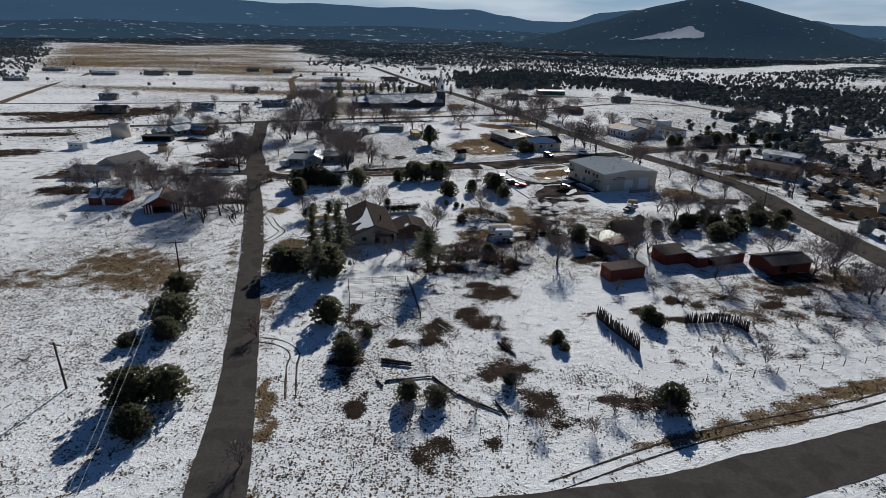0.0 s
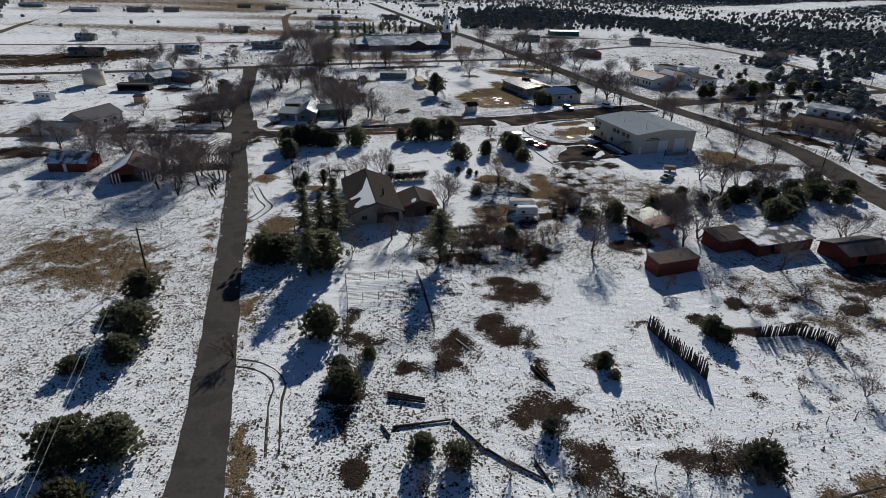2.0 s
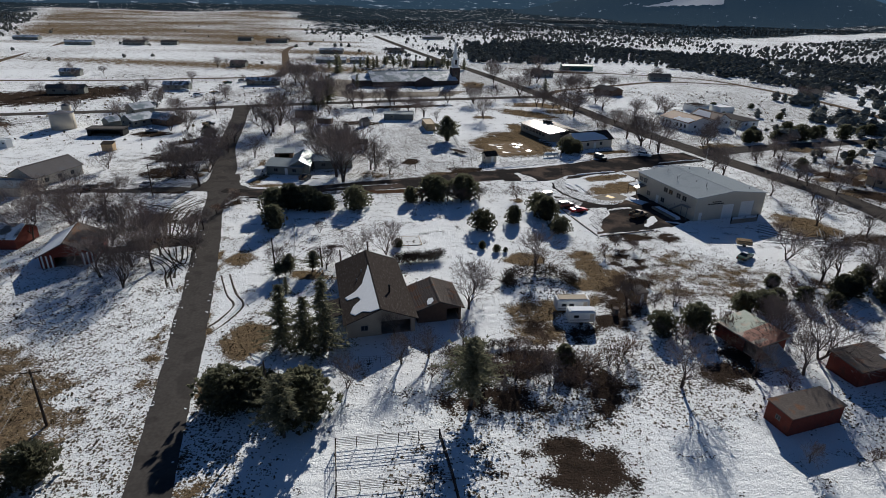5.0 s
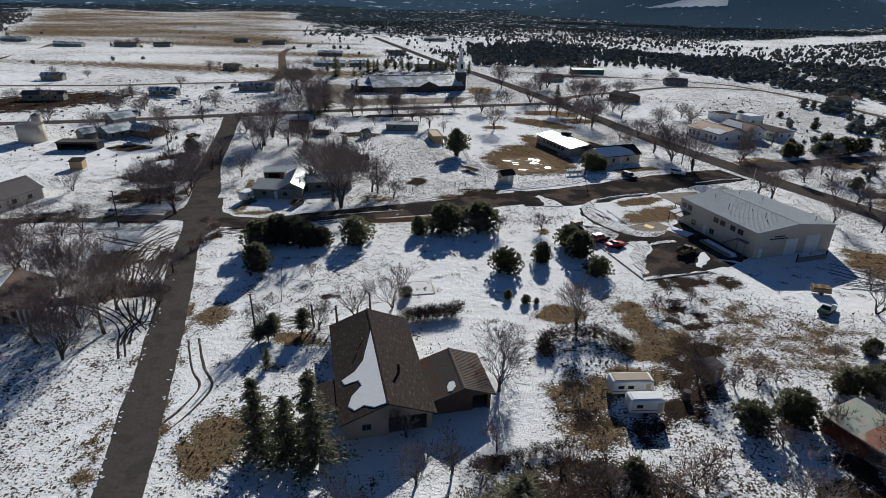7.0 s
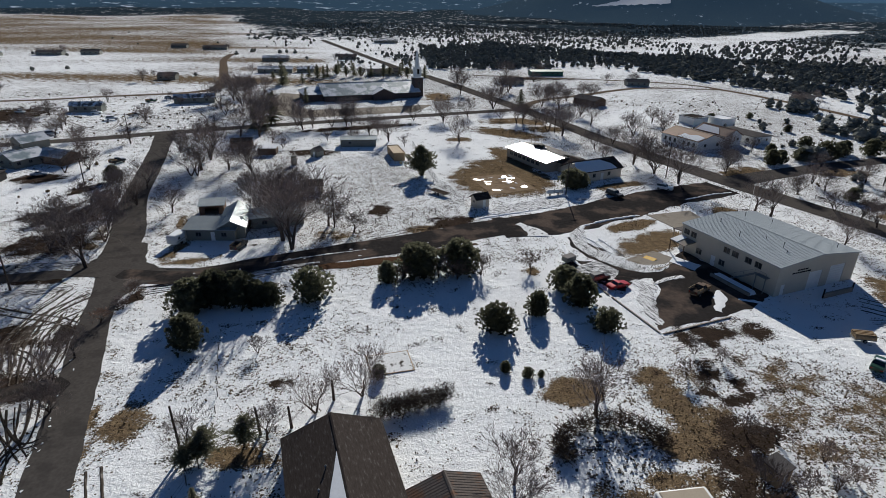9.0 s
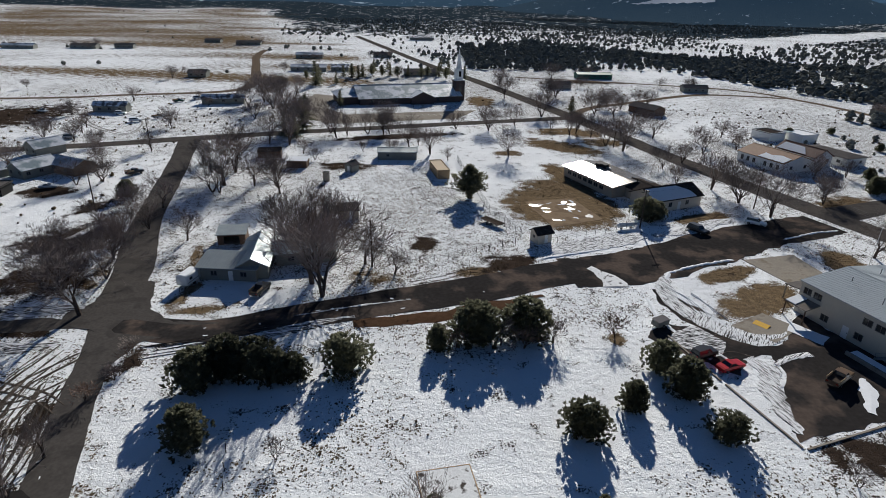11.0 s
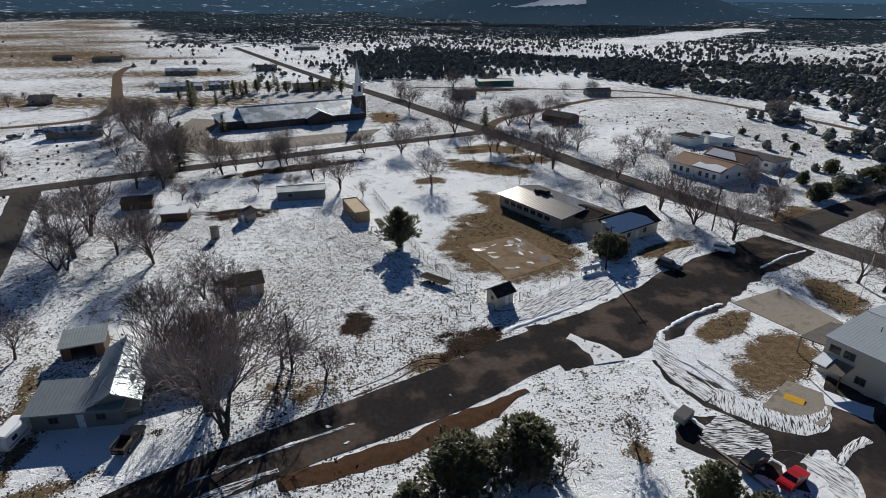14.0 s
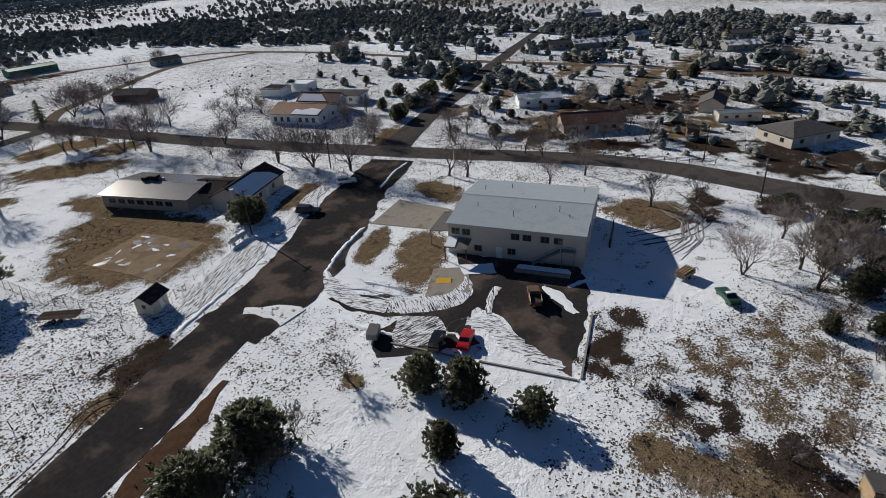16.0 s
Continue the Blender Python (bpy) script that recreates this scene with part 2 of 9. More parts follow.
M_RUT = material("packed_wheel_track", (0.36, 0.35, 0.34), 0.9, vary=0.3, scale=1.5, bump=0.3, second=(0.12, 0.10, 0.085), second_at=0.58, spec=0.0)
M_WETRUT = material("wet_wheel_rut", (0.070, 0.058, 0.048), 0.9, vary=0.4, scale=1.5, bump=0.3, second=(0.20, 0.18, 0.16), second_at=0.6, spec=0.0)
M_MUDRUT = material("black_mud_rut", (0.042, 0.036, 0.031), 0.9, vary=0.4, scale=1.5, bump=0.3, second=(0.10, 0.085, 0.07), second_at=0.66, spec=0.0)
M_ROOF_PATCH = material("tin_roof_with_snow_patches", (0.16, 0.15, 0.145), 0.8, vary=0.2, scale=0.45, bump=0.1, second=(0.78, 0.79, 0.81), second_at=0.49, spec=0.0)
M_PUDDLE = material("shallow_meltwater", (0.12, 0.09, 0.065), 0.22, vary=0.1, scale=1.0, bump=0.03, bump_scale=2, spec=0.6)


def churned_snow(name, turn, share):
    """Snow ploughed into streaks by wheels, dark wet asphalt between them."""
    return material(name, (0.80, 0.80, 0.81), 0.9, vary=0.12, scale=1.3, bump=0.7, bump_scale=2.2, second=(0.045, 0.042, 0.040), second_at=share, spec=0.0, stretch=(2.2, 0.26, 1.0), turn=turn, warp=0.9)


M_CHURN_YARD = churned_snow("snow_churned_towards_the_yard", -71, 0.545)
M_CHURN_DRIVE = churned_snow("snow_churned_along_the_drive", 30, 0.54)
M_CHURN_TURN = churned_snow("snow_churned_round_the_turn", -125, 0.545)
M_CHURN_BAYS = churned_snow("snow_tracked_into_the_bays", -20, 0.50)
M_CHURN_LANE = churned_snow("snow_churned_beside_the_lane", 12, 0.50)
M_CONCRETE = material("weathered_concrete", (0.28, 0.25, 0.21), 0.85, vary=0.2, scale=0.4, bump=0.1, second=(0.19, 0.16, 0.125), second_at=0.6, spec=0.0)
M_COURT = material("wet_clay_court", (0.24, 0.18, 0.12), 0.85, vary=0.2, scale=0.35, bump=0.05, second=(0.17, 0.125, 0.085), second_at=0.55, spec=0.0)
M_BARK = material("grey_brown_bark", (0.085, 0.068, 0.058), 0.9, vary=0.35, scale=2.0, bump=0.4, each=0.25, spec=0.0)
M_STRAW = leafy("dry_grass_blades", (0.055, 0.043, 0.030), (0.20, 0.152, 0.090), 0.3)
M_TWIG = material("bare_twigs", (0.205, 0.172, 0.157), 0.9, vary=0.2, scale=1.0, bump=0, each=0.3, spec=0.0)
M_BRUSH = material("dark_brush", (0.075, 0.058, 0.046), 0.9, vary=0.2, scale=1.0, bump=0, each=0.3, spec=0.0)
M_TWIG_RED = material("reddish_brush", (0.21, 0.150, 0.115), 0.9, vary=0.2, scale=1.0, bump=0, each=0.3, spec=0.0)
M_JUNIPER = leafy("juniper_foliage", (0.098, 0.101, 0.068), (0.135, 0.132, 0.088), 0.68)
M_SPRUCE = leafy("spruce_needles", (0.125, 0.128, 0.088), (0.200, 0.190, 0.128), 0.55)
# paler and greyer than the near junipers: distance haze mixed into the leaf colour
M_FARWOOD = leafy("hazed_juniper", (0.115, 0.120, 0.110), (0.165, 0.165, 0.142), 0)
M_LOG = material("weathered_logs", (0.062, 0.050, 0.042), 0.9, vary=0.35, scale=2.0, bump=0.3, each=0.3, spec=0.0)
M_PLANK = material("raw_planks", (0.36, 0.26, 0.15), 0.8, vary=0.25, scale=1.5, bump=0.2, each=0.15)
M_STEEL = material("galvanised_steel", (0.22, 0.23, 0.24), 0.6, 0.3, vary=0.2, scale=1.0, bump=0.05)
M_ROOF_WHITE = material("pale_metal_roof", (0.29, 0.255, 0.22), 0.21, 0.5, vary=0.10, scale=0.3, bump=0.04, second=(0.28, 0.26, 0.24), second_at=0.6)
M_ROOF_DULL = material("dull_pale_metal_roof", (0.40, 0.43, 0.45), 0.8, 0.0, vary=0.10, scale=0.3, bump=0.04, second=(0.34, 0.37, 0.39), second_at=0.6, spec=0.0)
M_ROOF_TIN = material("dull_tin_roof", (0.30, 0.33, 0.34), 0.45, 0.35, vary=0.2, scale=0.5, bump=0.05)
M_ROOF_RUST = material("rusting_corrugated_roof", (0.125, 0.108, 0.098), 0.8, 0.0, vary=0.3, scale=0.5, bump=0.1, second=(0.145, 0.088, 0.062), second_at=0.57, spec=0.0)
M_SHINGLE = material("brown_shingles", (0.050, 0.042, 0.038), 0.85, vary=0.4, scale=4.5, bump=0.4, bump_scale=6, second=(0.080, 0.073, 0.069), second_at=0.64, spec=0.0, stretch=(0.3, 1.0, 1.0))
M_SHINGLE_GREY = material("grey_shingles", (0.12, 0.11, 0.105), 0.85, vary=0.25, scale=1.0, bump=0.35, bump_scale=6, spec=0.0)
M_TILE_RED = material("red_roofing", (0.125, 0.060, 0.045), 0.75, vary=0.25, scale=0.8, bump=0.3, bump_scale=5)
M_TILE_ORANGE = material("orange_brown_roofing", (0.23, 0.125, 0.07), 0.75, vary=0.2, scale=0.8, bump=0.3, bump_scale=5)
M_TEAL = material("blue_green_metal_roof", (0.27, 0.325, 0.345), 0.5, 0.15, vary=0.15, scale=0.20, bump=0.05, second=(0.72, 0.73, 0.75), second_at=0.48)
M_STUCCO = material("cream_stucco", (0.55, 0.49, 0.40), 0.85, vary=0.08, scale=0.6, bump=0.15, bump_scale=20)
M_STUCCO_TAN = material("tan_stucco", (0.40, 0.34, 0.26), 0.85, vary=0.1, scale=0.6, bump=0.15, bump_scale=20)
M_WHITE = material("white_paint", (0.72, 0.72, 0.70), 0.6, vary=0.08, scale=1.0, bump=0.05)
M_SIDING = material("grey_green_siding", (0.22, 0.22, 0.19), 0.7, vary=0.12, scale=1.0, bump=0.1)
M_METALWALL = material("beige_metal_siding", (0.50, 0.46, 0.38), 0.55, 0.1, vary=0.06, scale=0.5, bump=0.05)
M_REDWOOD = material("faded_red_boards", (0.15, 0.040, 0.028), 0.85, vary=0.3, scale=1.5, bump=0.25, second=(0.09, 0.035, 0.026), second_at=0.6)
M_BROWNWALL = material("brown_board_wall", (0.13, 0.085, 0.06), 0.85, vary=0.25, scale=1.5, bump=0.2)
M_BRICK = material("dark_brown_brick", (0.085, 0.066, 0.060), 0.85, vary=0.2, scale=1.0, bump=0.2)
M_GREEN = material("green_painted_metal", (0.06, 0.14, 0.10), 0.6, vary=0.2, scale=0.8, bump=0.1)
M_TIN_GREEN = material("pale_green_tin", (0.30, 0.33, 0.28), 0.6, 0.1, vary=0.2, scale=0.6, bump=0.05, second=(0.36, 0.30, 0.24), second_at=0.57)
M_TIN_RED = material("rust_red_tin", (0.26, 0.12, 0.085), 0.7, 0.0, vary=0.3, scale=0.6, bump=0.08, second=(0.30, 0.26, 0.22), second_at=0.56)
M_FRAME = material("dull_window_frame", (0.16, 0.15, 0.14), 0.6, vary=0.1, scale=1.0, bump=0.02)
M_DARK = material("dark_interior", (0.02, 0.02, 0.02), 0.9, vary=0.2, bump=0)
M_GLASS = material("window_glass", (0.03, 0.035, 0.04), 0.08, 0.0, vary=0.05, bump=0, spec=0.6)
M_TYRE = material("black_rubber", (0.022, 0.022, 0.022), 0.85, vary=0.2, scale=4, bump=0.1)
M_YELLOW = material("yellow_paint", (0.62, 0.36, 0.02), 0.6, vary=0.12, scale=2, bump=0.05)
M_ROCK = material("dark_field_stone", (0.085, 0.078, 0.072), 0.9, vary=0.35, scale=1.0, bump=0.4, second=(0.7, 0.71, 0.73), second_at=0.57, spec=0.0)


def paint(name, color):
    return material(name, color, 0.28, 0.15, vary=0.05, scale=1.5, bump=0.0, spec=0.5)


M_CAR_RED = paint("red_car_paint", (0.42, 0.012, 0.014))
M_CAR_BLACK = paint("black_car_paint", (0.012, 0.012, 0.014))
M_CAR_WHITE = paint("white_car_paint", (0.68, 0.69, 0.70))
M_CAR_BROWN = paint("brown_car_paint", (0.16, 0.105, 0.06))
M_CAR_GREEN = paint("green_car_paint", (0.03, 0.075, 0.045))
M_CAR_SILVER = paint("silver_car_paint", (0.35, 0.36, 0.38))
M_LAMP_RED = paint("red_lamp_lens", (0.30, 0.01, 0.01))
M_LAMP_CLEAR = paint("clear_lamp_lens", (0.6, 0.6, 0.58))
M_CHROME = material("chrome", (0.6, 0.6, 0.6), 0.15, 1.0, vary=0.03, bump=0)

# ---- building blocks ----


class Geo:
    """Collects vertices and faces of one mesh."""

    def __init__(self):
        self.v, self.f = [], []

    def add(self, verts, faces):
        n = len(self.v)
        self.v.extend(tuple(p) for p in verts)
        self.f.extend(tuple(i + n for i in q) for q in faces)
        return self

    def box(self, cx, cy, cz, sx, sy, sz, m=None, taper=1.0):
        a, b, c = sx / 2, sy / 2, sz / 2
        vs = [(x * (taper if z > 0 else 1), y * (taper if z > 0 else 1), z) for z in (-c, c) for x, y in ((-a, -b), (a, -b), (a, b), (-a, b))]
        vs = [Vector(p) for p in vs]
        if m is not None:
            vs = [m @ p for p in vs]
        vs = [p + Vector((cx, cy, cz)) for p in vs]
        return self.add(vs, [(3, 2, 1, 0), (4, 5, 6, 7), (0, 1, 5, 4), (1, 2, 6, 5), (2, 3, 7, 6), (3, 0, 4, 7)])

    def tube(self, p, q, r0, r1, n=6, caps=True):
        p, q = Vector(p), Vector(q)
        d = q - p
        if d.length < 1e-6:
            return self
        u = d.orthogonal().normalized()
        w = d.normalized().cross(u)
        vs = []
        for o, r in ((p, r0), (q, r1)):
            for i in range(n):
                a = 2 * math.pi * i / n
                vs.append(o + u * (r * math.cos(a)) + w * (r * math.sin(a)))
        fs = [(i, (i + 1) % n, n + (i + 1) % n, n + i) for i in range(n)]
        if caps:
            fs += [tuple(range(n - 1, -1, -1)), tuple(range(n, 2 * n))]
        return self.add(vs, fs)

    def path(self, pts, r, n=4):
        """One continuous tube along points."""
        P = [Vector(p) for p in pts]
        vs = []
        for i, p in enumerate(P):
            d = (P[min(i + 1, len(P) - 1)] - P[max(i - 1, 0)]).normalized()
            u = d.cross(Vector((0, 0, 1)))
            u = u.normalized() if u.length > 1e-4 else Vector((1, 0, 0))
            w = d.cross(u)
            vs += [p + u * (r * math.cos(6.2832 * k / n)) + w * (r * math.sin(6.2832 * k / n)) for k in range(n)]
        fs = [(i * n + k, i * n + (k + 1) % n, (i + 1) * n + (k + 1) % n, (i + 1) * n + k) for i in range(len(P) - 1) for k in range(n)]
        return self.add(vs, fs + [tuple(range(n - 1, -1, -1)), tuple(range(len(vs) - n, len(vs)))])

    def prism(self, poly, z0, z1):
        n = len(poly)
        vs = [(x, y, z0) for x, y in poly] + [(x, y, z1) for x, y in poly]
        fs = [tuple(range(n - 1, -1, -1)), tuple(range(n, 2 * n))] + [(i, (i + 1) % n, n + (i + 1) % n, n + i) for i in range(n)]
        return self.add(vs, fs)

    def slab(self, corners, thick):
        """A sheet through the corners (in order), with its thickness downwards along its normal."""
        c = [Vector(p) for p in corners]
        nrm = (c[1] - c[0]).cross(c[-1] - c[0]).normalized()
        if nrm.z < 0:
            c.reverse()
            nrm = -nrm
        n = len(c)
        vs = c + [p - nrm * thick for p in c]
        return self.add(vs, [tuple(range(n)), tuple(range(2 * n - 1, n - 1, -1))] + [(n + i, n + (i + 1) % n, (i + 1) % n, i) for i in range(n)])

    def mesh(self, name, mat, smooth=False):
        me = bpy.data.meshes.new(name)
        me.from_pydata(self.v, [], self.f)
        me.materials.append(mat)
        if smooth:
            me.polygons.foreach_set("use_smooth", [True] * len(me.polygons))
        me.update()
        return me


def part(name, geo, mat, parent=None, label="", smooth=False):
    """Links a Geo (or a ready mesh) as ONE mesh object, under a thing or under a part."""
    me = geo if isinstance(geo, bpy.types.Mesh) else geo.mesh(name, mat, smooth)
    ob = new(name, me)
    if parent is not None:
        ob.parent = parent
    if label:
        tagged(ob, label)
    return ob


def thing(name, label, category, m=None, group="", kind=""):
    ob = new(name)
    ob.empty_display_size = 0.5
    if m is not None:
        ob.matrix_basis = m
    return tagged(ob, label, category, group, kind)


def setting(name, geo, mat, label, category, smooth=False):
    return tagged(part(name, geo, mat, None, "", smooth), label, category, "", "structure")


# ---- the ground: one sheet to the horizon ----


def axis(lo, hi, step, far, grow=1.16):
    """Evenly spaced in the middle, wider and wider outside."""
    vals = list(np.arange(lo, hi + 0.01, step))
    s, a = step, hi
    while a < far:
        s = min(s * grow, 140)
        a += s
        vals.append(a)
    s, a = step, lo
    while a > -far:
        s = min(s * grow, 140)
        a -= s
        vals.insert(0, a)
    return np.array(vals)


# bare brown earth: x, y, half width, half length, turn in degrees
EARTH_SOUTH_FIRST = [(9.6, 101.6, 5.2, 3.4, 15), (7.0, 105.2, 3.2, 2.2, 0), (5.8, 96, 1.0, 3.2, 0, 0.6), (6.3, 90.5, 2.7, 3.6, 0), (4.0, 93.1, 2.2, 1.4, 0), (-0.8, 86.5, 2.4, 4.6, -20), (-2.6, 82.2, 1.3, 2.0, 0), (-1.1, 101.5, 2.4, 1.0, 0), (9.5, 87.8, 1.5, 1.2, 0), (9.3, 73.9, 4.2, 2.8, 30), (14.3, 65.3, 2.6, 4.0, 12), (24.5, 66.9, 3.2, 1.3, 0)]
EARTH_SOUTH_SECOND = [(29.4, 65.9, 3.6, 1.6, 5), (37.7, 76.9, 1.3, 0.8, 0), (19.1, 83.6, 1.9, 2.0, 0), (22, 82.7, 1.0, 1.1, 0), (10.5, 81.3, 1.0, 2.2, 0), (-1, 56, 2.4, 2.4, 0), (6.5, 57.5, 1.3, 1.5, 0), (-14.1, 87.7, 2.6, 1.7, 0), (-16.5, 91.9, 0.9, 3.4, 0), (-7.4, 82.1, 2.1, 0.9, 0), (-14.5, 76.8, 2.4, 2.2, 0)]
EARTH_SOUTH = EARTH_SOUTH_FIRST + EARTH_SOUTH_SECOND
EARTH_PENS_FIRST = [(36.9, 94.9, 1.7, 1.6, 0), (28, 94.1, 1.7, 0.8, 0), (42.9, 91.8, 3.1, 1.3, 10), (45.1, 100, 1.7, 2.2, 0), (49.6, 98.1, 2.0, 1.8, 0), (54.4, 100.9, 1.4, 1.4, 0), (33.1, 119.7, 3.0, 2.0, 0), (-13.9, 71.7, 2.3, 1.6, 0), (-11.5, 63.9, 1.5, 2.4, 0), (47.4, 78.4, 1.4, 1.0, 0), (58.4, 80.3, 2.4, 0.9, 25)]
EARTH_PENS_SECOND = [(64.9, 99, 3.4, 1.8, 10), (71.4, 105.1, 5.0, 2.0, 10), (52, 93.5, 3.0, 0.6, 0), (-4.2, 113.4, 3.5, 2.6, 0), (2.7, 113.7, 3.9, 2.2, 0), (2.3, 120.7, 4.6, 3.6, 0), (10.8, 121.9, 2.4, 3.4, 0), (15.8, 117.3, 2.7, 3.6, 0), (13, 112, 2.0, 1.8, 0), (75, 95, 4.0, 1.4, 0)]
EARTH_PENS = EARTH_PENS_FIRST + EARTH_PENS_SECOND
EARTH_TRAILERS = [(25.5, 145.5, 3.4, 2.4, 0), (24, 139.5, 3.2, 3.4, 0), (20, 134, 2.8, 2.2, 0), (14.5, 130, 2.0, 1.8, 0), (27, 157.5, 2.2, 0.9, 0), (31, 155.5, 2.2, 0.9, 0), (7, 124, 6.0, 1.8, 0), (37, 126, 3.2, 2.2, 0), (8, 132, 2.4, 2.0, 0)]
EARTH_YARD = EARTH_TRAILERS + [(5.3, 121.4, 3.8, 2.2, 0), (14.6, 118.8, 3.0, 2.8, 0), (-4.7, 124.2, 2.2, 1.2, 0), (10.4, 119.0, 1.6, 1.6, 0), (22.4, 135.8, 2.2, 2.2, 0), (24.4, 143.6, 3.2, 1.8, 0), (30.0, 148.2, 2.4, 1.8, 0), (33.0, 158.2, 2.2, 1.2, 0), (29.4, 160.0, 1.7, 1.3, 0), (35.8, 156.8, 1.4, 1.0, 0), (30.8, 164, 2.2, 1.5, 0), (37.2, 171.5, 2.2, 1.4, 10), (30.8, 120.5, 2.2, 1.4, 0), (35.1, 121.8, 3.2, 1.7, 0)]
EARTH_LANE = [(-60.2, 188.4, 1.3, 3.6, -22), (-66, 176, 1.6, 4.0, 15)]
EARTH_NEAR = EARTH_LANE + EARTH_SOUTH + EARTH_PENS + EARTH_YARD + [(78, 113, 8.0, 3.0, 10), (96, 160, 8.0, 5.0, 0), (88, 173, 7.0, 3.0, 20), (-68, 162.5, 5.5, 4.0, 20), (-74, 174, 4.0, 5.0, 0), (-84, 196, 7.0, 2.0, 0), (-97, 227.5, 7.5, 2.2, -25), (-30.2, 162.7, 1.8, 0.7, 15), (30, 170.5, 1.6, 2.6, -20)]
EARTH_LOTS = [(154, 212, 18, 8.4, -66), (183, 193, 6, 7.2, -67), (224, 185, 15, 7.3, -69), (115, 224, 8, 5.1, -64), (124, 164, 7, 12.1, -62), (128, 152, 7, 7.0, -62), (158, 156, 10, 3.9, -64), (127, 181, 6, 6.4, -63), (115, 204, 8, 4.0, -63)]
EARTH_EAST = EARTH_LOTS + [(150, 228, 9, 1.6, 10), (166, 222, 8, 2.2, 5), (172, 205, 8, 4, 0), (188, 214, 6, 2, 0), (240, 262, 12, 2, -40), (275, 235, 14, 2, -35), (330, 240, 16, 2, -30), (410, 260, 30, 3, -60), (156, 172, 7, 3, -40), (118, 196, 5, 1.2, -60), (141, 196, 4, 1.5, -40), (300, 205, 14, 2, -30)]
EARTH_FAR = EARTH_EAST + [(-195, 271, 16, 5.0, 8, 1.1), (-180, 226, 13, 7, 20, 1.1), (-246, 340, 20, 8, 10), (-100, 252, 5, 2, 60), (-18.7, 232, 2.2, 3.6, -20), (-40.5, 252, 3.0, 2.0, 0), (34.5, 171, 2.2, 3.0, 0), (43, 171.5, 2.6, 2.0, 0), (-1.5, 222, 5.0, 4.0, 20),
             (-205, 345, 36, 20, 50, 1.2), (-130, 197, 8.0, 8.0, 0), (-120, 172, 8.0, 5.0, 0), (-118, 263, 6.0, 4.0, 0), (84, 500, 22, 7, 0), (-88, 214, 7.0, 6.0, 0), (-92, 232, 8.0, 7.0, 0),
             (28, 150, 3.0, 2.0, 0), (-44, 292, 8.0, 3.0, 0), (-30, 334, 20, 3.5, 17)]
# dry tan grass
GRASS_LANE = [(-24.0, 64.5, 1.1, 6.0, 17, 1.0), (-32.4, 95, 0.9, 5.0, 17, 0.9), (-37.8, 114.5, 1.6, 3.4, 15, 1.1), (-34.8, 128.5, 1.6, 1.6, 0, 1.0), (-36.8, 126.6, 3.0, 4.6, 8, 1.1), (-47.4, 155.5, 2.0, 3.4, 20, 0.9), (-51.2, 152, 0.9, 9.0, 16, 0.8), (-45.0, 131, 0.8, 7.0, 16, 0.8), (-49.6, 124, 0.7, 10.0, 16, 0.7), (-31.8, 148.6, 4.0, 1.5, -10, 1.0)]
GRASS_YARD = [(11.8, 195.4, 1.3, 1.6, 0, 1.1), (21.5, 157, 3.0, 4.4, 12, 0.85), (24, 151.5, 4.6, 3.2, 0, 0.85), (21.5, 147.5, 5.2, 2.8, 0, 0.85), (16.5, 141.4, 6.0, 2.4, 5, 0.75), (8.5, 137.6, 4.6, 3.6, 0, 0.78), (8, 131.0, 4.2, 3.6, 0, 0.78), (9.1, 158.2, 3.5, 2.9, 0, 1.0), (26.0, 151.5, 2.4, 4.2, 0, 0.65), (21.0, 161.0, 2.6, 1.9, 0, 0.8), (41.0, 161.0, 6.0, 4.0, -20, 0.42), (46.0, 154.0, 7.0, 5.0, -20, 0.40), (49.5, 152.8, 1.4, 6.0, -35, 0.7), (35, 150.5, 4.0, 4.0, 0, 0.5)]
GRASS_NEAR_FIRST = [(-56, 203.5, 5.0, 1.6, 12, 0.8), (-60.5, 208, 1.4, 5.0, -10, 0.8), (-64, 222, 1.4, 8, 15, 0.7), (-80, 216, 2, 8, 12, 0.7), (38, 158, 6.0, 4.0, 0, 0.5), (45, 150, 8.0, 6.0, 0, 0.5), (60, 150, 9, 5, 0, 0.4), (84, 112, 9, 7, 0, 0.7), (-66, 110, 16, 9, -34, 0.72)]
GRASS_NEAR_SECOND = [(-84, 104, 9, 6, 10, 0.5), (25, 140, 3.5, 4.5, 20, 0.6), (75, 75, 30, 1.6, 18, 0.9), (40, 61.5, 14, 1.2, 15, 0.9), (23, 160, 6, 3.0, 0, 0.55), (34, 147, 5, 2, -30, 0.6), (-26, 215, 5.0, 2.2, 10, 0.6), (53, 104, 8.0, 4.0, -15, 0.5), (62, 95, 8.0, 4.0, 0, 0.5)]
GRASS_NEAR = GRASS_LANE + GRASS_YARD + GRASS_NEAR_FIRST + GRASS_NEAR_SECOND
GRASS_FAR_FIRST = [(41, 218.8, 5.8, 2.2, 26, 1.3), (42.0, 208.4, 8.6, 3.8, 32, 1.2), (70, 108, 8, 4, 10, 0.6), (36, 348, 12, 6, 10, 0.9), (48, 330, 8, 6, 0, 0.8), (16.5, 258, 12.0, 13.0, 10, 1.3), (21, 271, 8, 8, 0, 1.2), (22, 288, 3.6, 9, 5, 1.0), (20, 275, 10, 6, 0, 1.0), (9.1, 311, 4.0, 3.2, 0), (30, 322, 14, 6.0, -40)]
